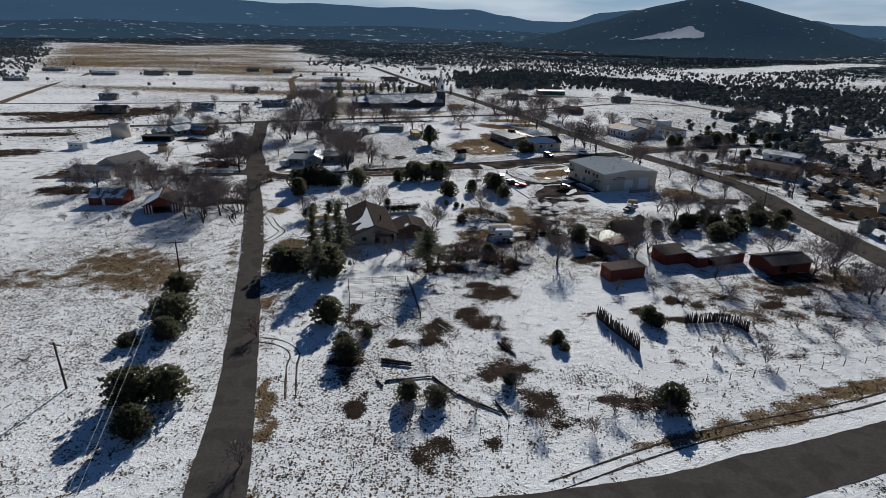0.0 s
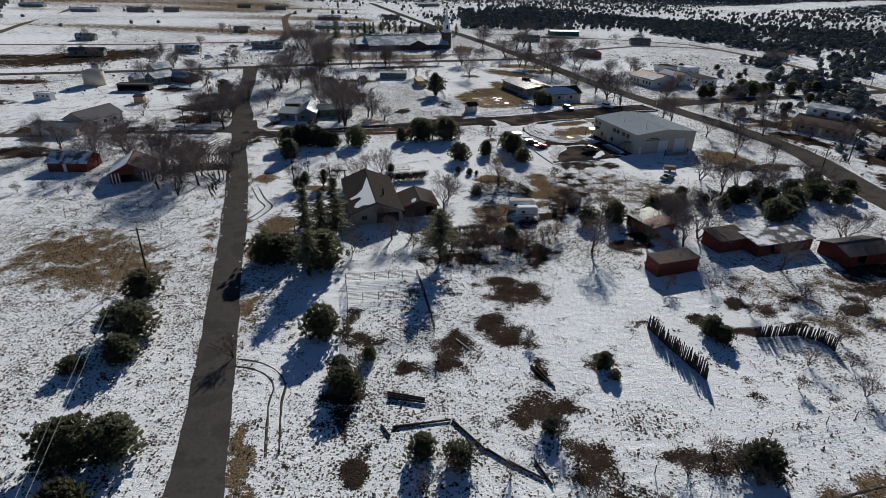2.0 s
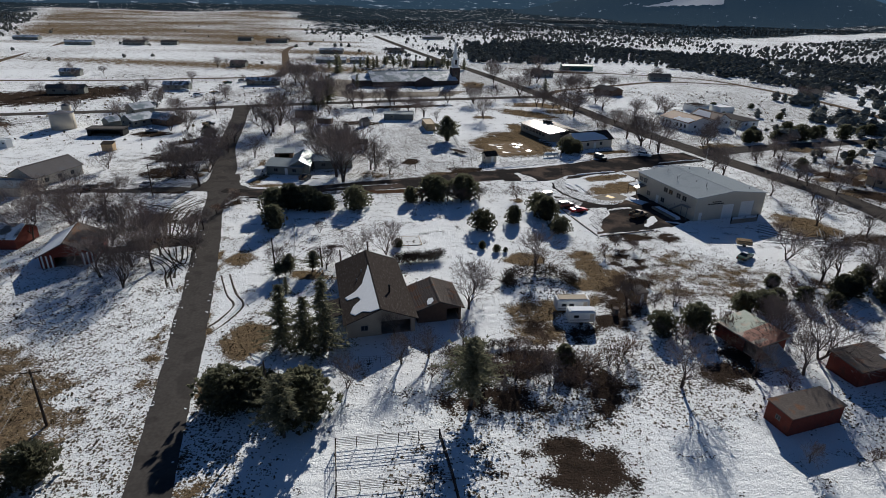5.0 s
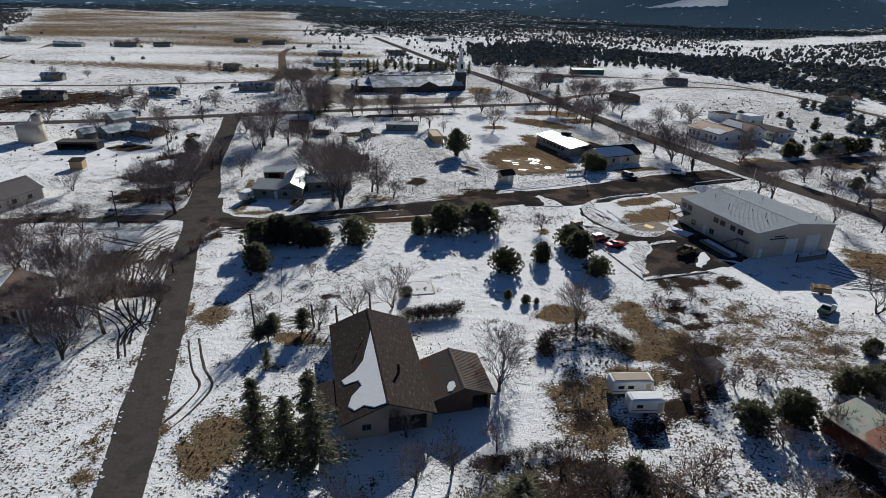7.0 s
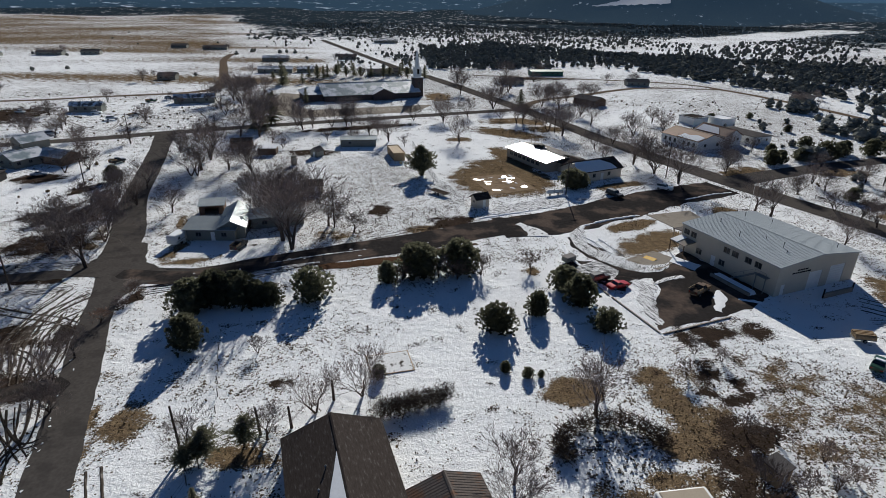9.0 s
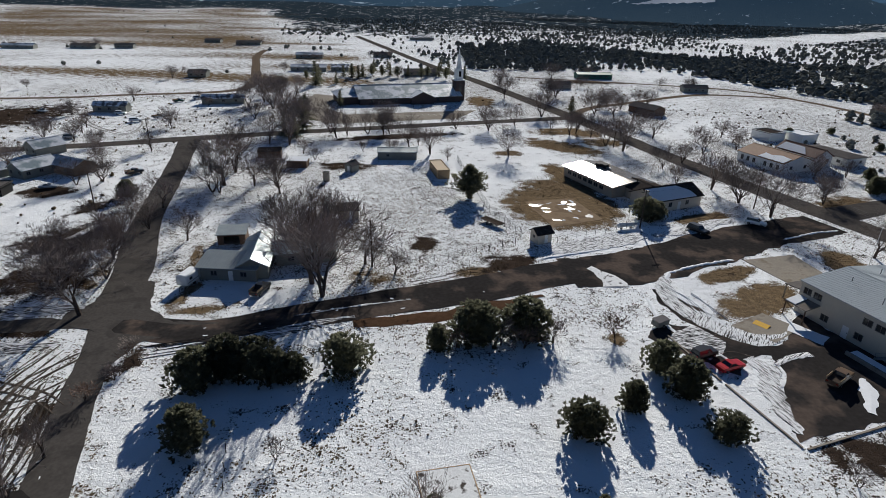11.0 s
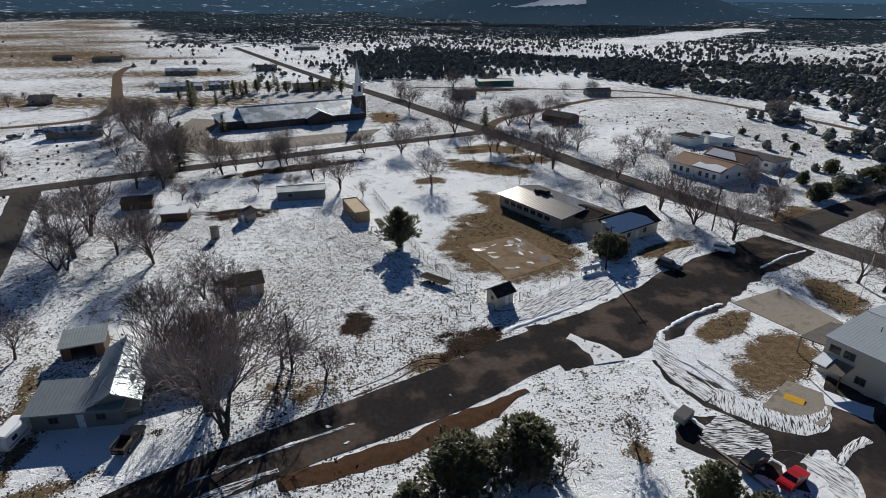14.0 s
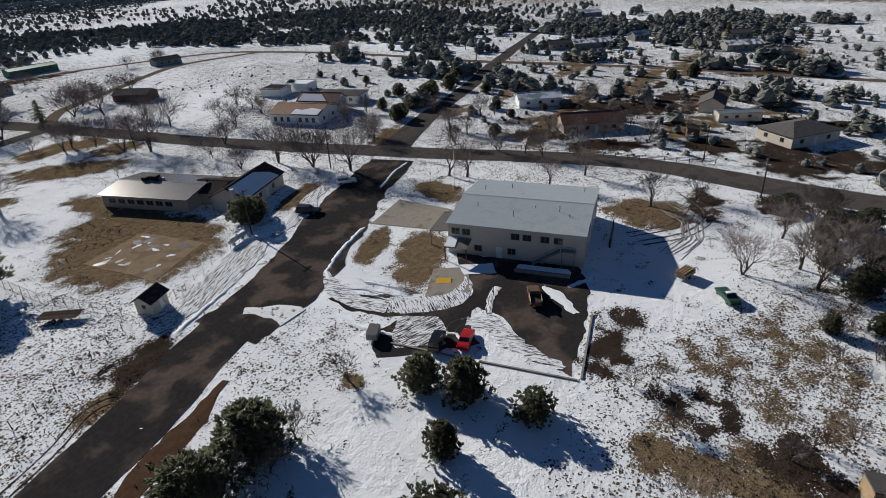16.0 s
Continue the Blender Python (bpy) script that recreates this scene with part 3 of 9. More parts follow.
GRASS_FAR_SECOND = [(44, 345, 6.0, 6.0, 0), (68, 224, 3.5, 7.5, -18), (79, 180, 6.0, 6.5, 0), (80, 182, 5, 7, 20, 1.0), (-7.4, 219, 5.0, 1.8, 18), (50, 250, 8.0, 2.4, 22), (95, 262, 9.0, 5.0, 20), (8, 418, 6.0, 14, 0), (-30, 216, 3.0, 3.0, 0, 0.5), (112, 208, 6, 4, 0), (118, 225, 12, 3, 20)]
GRASS_FAR = GRASS_FAR_FIRST + GRASS_FAR_SECOND
GRASS_EAST = [(150, 230, 26, 4, 12), (190, 222, 30, 5, 5), (140, 190, 14, 6, -10), (175, 195, 16, 7, 0), (230, 215, 26, 6, 10), (205, 255, 20, 4, 0), (180, 175, 22, 6, 8), (260, 185, 30, 8, 5), (165, 262, 22, 3, 18), (125, 262, 9, 5, 0), (240, 270, 30, 5, 20), (130, 232, 12, 3, -40), (300, 225, 30, 6, 0)]
# thin snow with many tufts
TUFTS_FIRST = [(-140, 300, 60, 70, 0, 0.35), (-150, 380, 80, 60, 0, 0.45), (20, 460, 120, 80, 0, 0.45), (150, 350, 60, 70, 0, 0.4), (-50, 262, 28, 30, 0, 0.15), (-100, 225, 30, 25, 0, 0.3), (21, 73.4, 4.5, 3.0, 0, 0.8), (44, 156, 12, 9, 0, 0.55), (-31, 167, 6, 10, 0, 0.4), (-66, 100, 22, 22, 0, 0.3), (14, 132, 8, 9, 0, 0.4)]
TUFTS_SECOND = [(62, 96, 24, 12, 0, 0.35), (46, 156, 9, 16, -35, 0.4), (12, 203, 14, 7, 15, 0.25), (14, 190, 10, 8, 0, 0.15), (-62, 92, 26, 40, 0, 0.38), (-10, 60, 22, 12, 0, 0.3), (-3, 96, 9, 16, 0, 0.35), (52, 150, 17, 15, 0, 0.15), (50, 98, 18, 14, 0, 0.4), (-18, 244, 22, 26, 0, 0.34), (0, 72, 20, 10, 0, 0.35)]
TUFTS_THIRD = [(20, 152, 14, 12, 0, 0.2), (14, 116, 16, 9, 0, 0.75), (-30, 172, 10, 8, 0, 0.35), (-14, 240, 16, 8, 0, 0.2), (160, 330, 70, 90, 0, 0.35), (170, 215, 60, 40, 0, 0.25), (-30, 270, 16, 12, 0, 0.08), (210, 225, 100, 80, 0, 0.6), (150, 190, 50, 30, 0, 0.3), (560, 400, 250, 260, 0, 0.5), (120, 420, 60, 80, 0, 0.4)]
TUFTS = TUFTS_FIRST + TUFTS_SECOND + TUFTS_THIRD


# deep clean snow
CLEAN_FIRST = [(-52, 210, 9, 5, 0, 0.6), (-40, 176, 11, 8, 0, 0.4), (-15, 180, 26, 12, 0, 0.15), (-95, 138, 22, 14, 0, 0.3), (-52, 108, 10, 16, -14, 0.25), (-22, 82, 6, 10, 0, 0.3), (-150, 385, 100, 80, 0, 0.22), (-95, 285, 40, 30, 0, 0.2), (-40, 280, 20, 30, 0, 0.15), (1, 283, 12, 24, 8, 0.9), (-3, 312, 12, 10, 0, 0.7), (8, 290, 16, 26, 10, 0.9), (20, 92, 7, 14, 0, 0.5)]
CLEAN_SECOND = [(-4, 165, 22, 10, 0, 0.3), (34, 100, 14, 8, 0, 0.5), (10, 182, 16, 12, 0, 0.6), (-20, 100, 5, 10, 0, 0.4), (56, 168, 8, 6, 0, 0.6), (-112, 245, 16, 14, 0, 0.6), (-130, 390, 20, 14, 0, 0.6), (-60, 250, 12, 12, 0, 0.5), (95, 360, 20, 18, 0, 0.7), (-45, 135, 4, 12, -14, 0.6), (40, 60, 30, 4, 15, 0.25)]
CLEAN = CLEAN_FIRST + CLEAN_SECOND


def blot(X, Y, rows):
    out = np.zeros_like(X)
    for cx, cy, a, b, turn, *amount in rows:
        c, s = math.cos(radians(turn)), math.sin(radians(turn))
        u, w = (X - cx) * c + (Y - cy) * s, -(X - cx) * s + (Y - cy) * c
        d = np.sqrt((u / a) ** 2 + (w / b) ** 2)
        out = np.maximum(out, np.clip(1.25 - 0.6 * d ** 1.6, 0, 1) * (amount[0] if amount else 1))
    return out


def soft(v, lo, hi):
    t = np.clip((v - lo) / (hi - lo), 0, 1)
    return t * t * (3 - 2 * t)


def wave(X, Y, s, k):
    """A smooth wandering value round zero."""
    return np.sin(X * s + 1.7 * k + 1.3 * np.sin(Y * s * 0.7 + k)) * np.cos(Y * s * 0.9 - k + np.sin(X * s * 0.6))


def thin_snow(X, Y):
    """How much dry growth stands out of the snow."""
    return 0.36 + 0.28 * wave(X, Y, 0.03, 3.0) + 0.18 * wave(X, Y, 0.11, 4.0) + 0.85 * blot(X, Y, TUFTS) - blot(X, Y, CLEAN)


def build_ground():
    xs, ys = axis(-130, 150, 1.8, 3300, 1.05), axis(40, 330, 1.8, 3300, 1.05)
    X, Y = np.meshgrid(xs, ys)
    # low undulation away from the lots
    D = np.hypot(X, Y - 180)
    Z = soft(D, 450, 1500) * (6 * wave(X, Y, 0.0045, 1.0) + 3 * wave(X, Y, 0.011, 2.0)) - 0.0
    Z += soft(D, 1200, 3200) * 18
    cover = np.zeros((X.size, 4), dtype=np.float32)
    tufts = thin_snow(X, Y)
    # tan verge along the lane
    lane = [(-18.5, 22, 3.6), (-24.8, 49, 3.4), (-30.8, 74, 2.5), (-40.7, 108, 2.6), (-45.9, 126, 2.7), (-52.2, 147, 2.9), (-60, 171, 3.0)]
    verge = np.zeros_like(X)
    for (ax, ay, aw), (bx, by, bw) in zip(lane, lane[1:]):
        f = np.clip(((X - ax) * (bx - ax) + (Y - ay) * (by - ay)) / ((bx - ax) ** 2 + (by - ay) ** 2), 0, 1)
        d = np.hypot(X - ax - f * (bx - ax), Y - ay - f * (by - ay)) - (aw + f * (bw - aw))
        verge = np.maximum(verge, np.clip(1.25 - 0.8 * np.abs(d - 0.3), 0, 1))
    earth = np.maximum(0.84 * blot(X, Y, EARTH_NEAR), blot(X, Y, EARTH_FAR))
    grass = np.maximum(np.maximum(blot(X, Y, GRASS_NEAR), blot(X, Y, GRASS_FAR)), 0.80 * blot(X, Y, GRASS_EAST))
    # open fields in the north-west: snow with straw, then straw alone up to the woods
    west = -515 - 0.62 * (Y - 732)
    inside = soft(X - west, -40, 30)
    field = soft(-X - 0.18 * Y, -60, -20) * soft(Y, 395, 430) * inside
    grass = np.maximum(grass, 0.36 * verge)
    grass = np.maximum(grass, field * np.clip(0.26 + 0.5 * wave(X * 0.5, Y * 2.6, 0.02, 0.4), 0, 1) * soft(Y, 400, 480))
    straw = inside * soft(Y + 0.25 * X, 590, 650) * soft(-X - 0.27 * (Y - 987), 180, 300) * (1 - soft(Y, 1850, 2050))
    grass = np.maximum(grass, straw * (0.62 + 0.25 * wave(X, Y * 2.5, 0.012, 2.2)))
    plain = soft(X + 0.12 * Y, 470, 540) * soft(Y, -200, 100) * (1 - soft(Y - 0.35 * X, 480, 600)) * (1 - soft(X, 700, 900))
    grass = np.maximum(grass, plain * (0.52 + 0.34 * wave(X * 0.6, Y * 1.8, 0.012, 0.9)))
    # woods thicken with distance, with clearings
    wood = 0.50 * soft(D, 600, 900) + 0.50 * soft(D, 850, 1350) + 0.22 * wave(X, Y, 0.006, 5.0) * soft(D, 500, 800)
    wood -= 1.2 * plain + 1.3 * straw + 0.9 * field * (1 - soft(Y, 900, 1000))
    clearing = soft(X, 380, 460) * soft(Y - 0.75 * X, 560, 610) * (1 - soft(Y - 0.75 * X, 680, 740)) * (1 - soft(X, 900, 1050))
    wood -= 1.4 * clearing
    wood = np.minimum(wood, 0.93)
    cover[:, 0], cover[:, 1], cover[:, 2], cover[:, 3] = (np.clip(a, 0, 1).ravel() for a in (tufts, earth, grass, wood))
    nx, ny = len(xs), len(ys)
    verts = np.stack([X.ravel(), Y.ravel(), Z.ravel()], 1)
    i = np.arange(nx * ny).reshape(ny, nx)
    faces = np.stack([i[:-1, :-1].ravel(), i[:-1, 1:].ravel(), i[1:, 1:].ravel(), i[1:, :-1].ravel()], 1)
    me = bpy.data.meshes.new("ground")
    me.from_pydata(verts.tolist(), [], faces.tolist())
    me.materials.append(M_GROUND)
    col = me.color_attributes.new("cover", "FLOAT_COLOR", "POINT")
    col.data.foreach_set("color", cover.ravel())
    me.polygons.foreach_set("use_smooth", [True] * len(me.polygons))
    me.update()
    return tagged(new("ground", me), "patchy snow over brown grass and bare earth", "ground", "", "structure")


build_ground()


def ridge_line(name, label, az0, az1, dist, depth, base, heights, mat, seed, rough=0.06):
    """A range of hills: a ridge along an arc, falling to the plain in front."""
    n, k = 160, 14
    r = random.Random(seed)
    ph = [r.uniform(0, 6.28) for _ in range(8)]
    g = Geo()
    vs = []
    for j in range(k):
        f = j / (k - 1)
        for i in range(n):
            a = az0 + (az1 - az0) * i / (n - 1)
            u = i / (n - 1) * (len(heights) - 1)
            q = min(int(u), len(heights) - 2)
            w = u - q
            w = w * w * (3 - 2 * w)
            h = heights[q] * (1 - w) + heights[q + 1] * w
            wob = sum(math.sin((i / n) * (9 + 13 * m) + ph[m] + f * 3 * m) / (1 + m) for m in range(6))
            h = h * (1 + rough * wob)
            d = dist - depth * (1 - f) + 40 * wob
            vs.append((d * math.sin(radians(a)), d * math.cos(radians(a)), base + (h - base) * (f ** 1.35)))
    fs = [(j * n + i, j * n + i + 1, (j + 1) * n + i + 1, (j + 1) * n + i) for j in range(k - 1) for i in range(n - 1)]
    g.add(vs, fs)
    return setting(name, g, mat, label, "mountain range", True)


def hazed_forest_slope(name, lo, hi, snow_at, scale, air):
    m = bpy.data.materials.new(name)
    m.use_nodes = True
    nt = m.node_tree
    b = nt.nodes["Principled BSDF"]
    b.inputs["Roughness"].default_value = 0.95
    b.inputs["Specular IOR Level"].default_value = 0.0
    tc = nt.nodes.new("ShaderNodeTexCoord")
    a = nt.nodes.new("ShaderNodeTexNoise")
    a.inputs["Scale"].default_value = scale
    a.inputs["Detail"].default_value = 8
    a.inputs["Roughness"].default_value = 0.7
    f = nt.nodes.new("ShaderNodeTexNoise")
    f.inputs["Scale"].default_value = scale * 12
    f.inputs["Detail"].default_value = 4
    for q in (a, f):
        nt.links.new(tc.outputs["Object"], q.inputs["Vector"])
    mx = nt.nodes.new("ShaderNodeMix")
    mx.data_type = "RGBA"
    mx.inputs["A"].default_value = (*lo, 1)
    mx.inputs["B"].default_value = (*hi, 1)
    nt.links.new(f.outputs["Fac"], mx.inputs["Factor"])
    mr = nt.nodes.new("ShaderNodeMapRange")
    mr.inputs["From Min"].default_value = snow_at
    mr.inputs["From Max"].default_value = snow_at + 0.04
    nt.links.new(a.outputs["Fac"], mr.inputs["Value"])
    ms = nt.nodes.new("ShaderNodeMix")
    ms.data_type = "RGBA"
    ms.inputs["B"].default_value = (0.62, 0.64, 0.67, 1)
    nt.links.new(mr.outputs["Result"], ms.inputs["Factor"])
    nt.links.new(mx.outputs["Result"], ms.inputs["A"])
    nt.links.new(ms.outputs["Result"], b.inputs["Base Color"])
    # haze painted as glow: emission stands in for kilometres of air before the backdrop
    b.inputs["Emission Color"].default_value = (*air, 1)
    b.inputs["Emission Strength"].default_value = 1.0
    bp = nt.nodes.new("ShaderNodeBump")
    bp.inputs["Strength"].default_value = 0.8
    bp.inputs["Distance"].default_value = 6
    nt.links.new(f.outputs["Fac"], bp.inputs["Height"])
    nt.links.new(bp.outputs["Normal"], b.inputs["Normal"])
    return m


# haze tint and glow grow bluer and stronger from hill to far range
M_HILL = hazed_forest_slope("pine_clad_hill", (0.010, 0.015, 0.017), (0.034, 0.040, 0.038), 0.63, 0.030, (0.014, 0.024, 0.036))
M_FOOTHILL = hazed_forest_slope("wooded_foothills", (0.012, 0.020, 0.026), (0.030, 0.040, 0.046), 0.60, 0.016, (0.017, 0.031, 0.047))
M_FAR_HILL = hazed_forest_slope("far_hazed_hills", (0.020, 0.035, 0.050), (0.028, 0.046, 0.064), 0.66, 0.010, (0.028, 0.050, 0.076))
HILL_AZ, HILL_FAR, HILL_TOP = radians(23.2), 2500, 206


def hill_height(u, v):
    """Height of the round hill: u metres to the right of its top, v metres nearer."""
    a = math.atan2(v, u)
    d = math.hypot(u / (900 if u < 0 else 850), v / 620) * (1 + 0.05 * math.sin(3 * a + 0.8) + 0.03 * math.sin(7 * a))
    if d >= 1:
        return 0.0
    return HILL_TOP * ((1 - d) ** 1.18 * 0.62 + 0.38 * (0.5 + 0.5 * math.cos(math.pi * d))) + 3.5 * math.sin(u * 0.021 + 1.1 * math.sin(v * 0.017)) * min(1, 3 * d) * (1 - d)


def hill_place(u, v, lift=0.0):
    c, k = math.cos(HILL_AZ), math.sin(HILL_AZ)
    return (HILL_FAR * k + u * c - v * k, HILL_FAR * c - u * k - v * c, hill_height(u, v) + lift)


def cone_hill():
    """The rounded hill with a clearing of open snow on its face."""
    n, m = 110, 56
    vs = [hill_place(-950 + 1900 * i / (n - 1), -660 + 1320 * j / (m - 1), -1.0) for j in range(m) for i in range(n)]
    fs = [(j * n + i, (j + 1) * n + i, (j + 1) * n + i + 1, j * n + i + 1) for j in range(m - 1) for i in range(n - 1)]
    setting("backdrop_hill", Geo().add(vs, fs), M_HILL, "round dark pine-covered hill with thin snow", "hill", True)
    # the open snow field on the slope that faces the village: wide at its right end, drawn out to a point at the other
    n, m, pv = 26, 7, []
    r = random.Random(6)
    for i in range(n):
        f = i / (n - 1)
        u = -240 + 236 * f
        low = 43 + 10 * f + r.uniform(-2, 2)
        high = low + 1.5 + 36 * min(f / 0.8, 1) ** 1.3 * (1 if f < 0.8 else 1 - 3.2 * (f - 0.8)) + r.uniform(-2.5, 2.5) * f
        for j in range(m):
            z = low + (high - low) * j / (m - 1)
            a, b = 0.0, 640.0
            for _ in range(26):
                v = (a + b) / 2
                a, b = (v, b) if hill_height(u, v) > z else (a, v)
            pv.append(hill_place(u, a, 2.0))
    setting("snow_clearing", Geo().add(pv, [(i * m + j, (i + 1) * m + j, (i + 1) * m + j + 1, i * m + j + 1) for i in range(n - 1) for j in range(m - 1)]), M_SNOW, "open snow clearing on the wooded hill", "snow field", True)


cone_hill()
ridge_line("backdrop_range", "long haze-blue wooded mountain range under cloud", -66, 44, 4700, 1500, 15, [230, 236, 250, 262, 275, 268, 280, 290, 284, 296, 288, 300, 292, 285, 276, 268, 262, 250, 258, 250, 238, 246, 232, 238, 196, 160, 157, 225, 246, 190, 170, 160, 165, 160, 150, 140, 140, 140], M_FAR_HILL, 3, 0.012)
ridge_line("backdrop_range", "low haze-blue wooded ridge beyond the hill", 28, 100, 4450, 1300, 15, [120, 173, 125, 108, 112, 125, 140, 150, 145, 150, 160, 150, 140, 150, 165, 175, 160, 150, 150, 160, 170, 175, 180, 180, 180], M_FAR_HILL, 8, 0.012)
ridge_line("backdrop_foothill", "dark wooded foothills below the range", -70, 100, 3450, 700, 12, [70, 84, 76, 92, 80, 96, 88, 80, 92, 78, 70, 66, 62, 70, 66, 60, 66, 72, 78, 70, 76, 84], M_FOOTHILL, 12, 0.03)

# ---- roads ----


ROAD_LINES = []


def ribbon(pts, widths, step=1.2, ragged=0.13, seed=1, z=0.03, depth=0.12):
    """A strip with ragged edges along smooth waypoints."""
    r = random.Random(seed)
    P = [Vector((x, y, 0)) for x, y in pts]
    line, wid = [], []
    for i in range(len(P) - 1):
        p0, p1, p2, p3 = P[max(i - 1, 0)], P[i], P[i + 1], P[min(i + 2, len(P) - 1)]
        n = max(2, int((p2 - p1).length / step))
        for j in range(n + (i == len(P) - 2)):
            t = j / n
            line.append(0.5 * ((2 * p1) + (p2 - p0) * t + (2 * p0 - 5 * p1 + 4 * p2 - p3) * t * t + (3 * p1 - p0 - 3 * p2 + p3) * t ** 3))
            wid.append(widths[i] * (1 - t) + widths[i + 1] * t)
    vs, fs = [], []
    a = b = 0.0
    if max(widths) > 4.5:
        ROAD_LINES.extend((p.x, p.y, w / 2 + 0.3) for p, w in zip(line, wid))
    for i, p in enumerate(line):
        d = (line[min(i + 1, len(line) - 1)] - line[max(i - 1, 0)]).normalized()
        s = Vector((d.y, -d.x, 0))
        a = 0.85 * a + ragged * r.uniform(-1, 1)
        b = 0.85 * b + ragged * r.uniform(-1, 1)
        e0, e1 = p - s * (wid[i] / 2 + a), p + s * (wid[i] / 2 + b)
        vs += [(e0.x, e0.y, z - depth), (e0.x, e0.y, z), (p.x, p.y, z + 0.05), (e1.x, e1.y, z), (e1.x, e1.y, z - depth)]
    for i in range(len(line) - 1):
        o, q = i * 5, i * 5 + 5
        fs += [(o + k, o + k + 1, q + k + 1, q + k) for k in range(4)]
    return Geo().add(vs, [tuple(reversed(q)) for q in fs])


def round_poly(x, y, a, b, seed, n=16, rough=0.3):
    """A lumpy round outline."""
    r = random.Random(seed)
    ph, turn = [r.uniform(0, 6.28) for _ in range(3)], r.uniform(0, 3.1)
    out = []
    for i in range(n):
        t = 6.2832 * i / n
        k = 1 + rough * (math.sin(2 * t + ph[0]) * 0.6 + math.sin(3 * t + ph[1]) * 0.5 + math.sin(5 * t + ph[2]) * 0.4)
        u, v = a * k * math.cos(t), b * k * math.sin(t)
        out.append((x + u * math.cos(turn) - v * math.sin(turn), y + u * math.sin(turn) + v * math.cos(turn)))
    return out


def blob_poly(pts, seed, ragged=0.4, step=1.0):
    """A polygon whose edge wanders between its corners."""
    r = random.Random(seed)
    out = []
    for (x0, y0), (x1, y1) in zip(pts, pts[1:] + pts[:1]):
        L = math.hypot(x1 - x0, y1 - y0)
        n = max(1, int(L / step))
        o = 0.0
        for j in range(n):
            t = j / n
            o = 0.6 * o + r.uniform(-1, 1) * ragged * (0 if j == 0 else 1)
            out.append((x0 + (x1 - x0) * t - (y1 - y0) / L * o, y0 + (y1 - y0) * t + (x1 - x0) / L * o))
    return out


setting("road", ribbon([(-18.5, 22), (-24.8, 49), (-30.8, 74), (-40.7, 108), (-45.9, 126), (-52.2, 147), (-60.0, 171), (-64.0, 183), (-66.6, 194), (-70.2, 205), (-75, 221), (-83, 244), (-95, 290), (-104, 322)], [7.2, 6.8, 5.0, 5.1, 5.2, 5.2, 5.0, 4.8, 5.6, 7.0, 7.4, 6.4, 6.2, 7.5], seed=1, ragged=0.11), M_ASPHALT, "worn dark asphalt lane with crumbling edges", "road")
setting("road", ribbon([(-67, 198), (-54, 196.5), (-42, 200.5), (-28, 205.3), (-10.5, 211), (3, 217), (12, 220)], [7.0, 6.4, 7.0, 8.0, 9.5, 10, 10], seed=2, z=0.045), M_WETASPHALT, "curving damp asphalt lane between snowbanks", "road")
setting("road", ribbon([(9, 219), (22, 221), (37.6, 228.6), (59.4, 239.6), (79, 247)], [13, 13.5, 12.6, 12.4, 12], seed=3, z=0.06, ragged=0.45), M_WETASPHALT, "wide wet asphalt drive with slush edges", "road")
setting("road", ribbon([(-270, 270), (-152, 306), (-104, 325), (-62, 341), (-6, 360), (35, 374), (52, 378)], [7, 7, 7.5, 7, 7, 7, 8], seed=4, z=0.035), M_HIGHWAY, "straight asphalt street lined with bare trees", "road")
setting("road", ribbon([(108, 60), (104, 150), (104.5, 196), (85, 250), (67, 303), (47, 378), (12, 495), (-24, 600), (-114, 910), (-160, 1060)], [9.5, 9.5, 8.5, 8.5, 8.5, 9, 8.5, 8, 8, 8], seed=5, z=0.05, ragged=0.12), M_HIGHWAY, "two-lane asphalt highway cleared of snow", "road")
setting("road", ribbon([(84, 253), (121, 267), (157, 277.5), (205, 294.5), (259, 312), (345, 337)], [9.5, 7, 6.5, 7, 6, 5.5], seed=6, z=0.035), M_ASPHALT, "dark side road running between junipers", "road")
setting("road", ribbon([(40, 520), (163, 482), (192, 437), (204, 371), (205, 315), (213, 266), (219, 224), (220, 190), (222, 120)], [5, 5, 5, 5.5, 6, 5.5, 5, 5, 5], seed=7, z=0.03), M_GRAVEL, "thin gravel road along the edge of the woods", "road")
setting("road", ribbon([(-30, 41), (8, 45.5), (30, 50), (57, 58.5), (90, 70), (110, 78)], [7.4, 7.4, 7.4, 7.4, 7.4, 8], seed=8, z=0.04), M_ASPHALT, "plain asphalt road beside a snowy verge", "road")
setting("road", ribbon([(-330, 380), (-211, 402), (-174, 416), (-127, 436), (-124, 472), (-145, 550), (-167, 632), (-175, 690)], [5, 5, 5, 7, 7, 6, 6, 6], seed=9, z=0.03), M_GRAVEL, "pale gravel farm road", "road")
setting("road", ribbon([(-140, 187), (-110, 193), (-88, 196.5), (-72, 199), (-66, 200.2)], [4, 4, 4.4, 5, 6], seed=10, z=0.03, ragged=0.6), M_ASPHALT, "slushy dark lane with rutted snow", "road")
setting("road", ribbon([(-300, 385), (-323, 440), (-362, 540), (-400, 648), (-430, 720)], [6, 6, 6, 6, 6], seed=12, z=0.03), M_GRAVEL, "pale dirt track along a snowy field", "road")
setting("road", ribbon([(47, 378), (60, 402), (92, 425), (140, 455), (186, 448)], [5, 5, 5, 5, 5], seed=11, z=0.03), M_GRAVEL, "narrow lane crossing snowy pasture", "road")

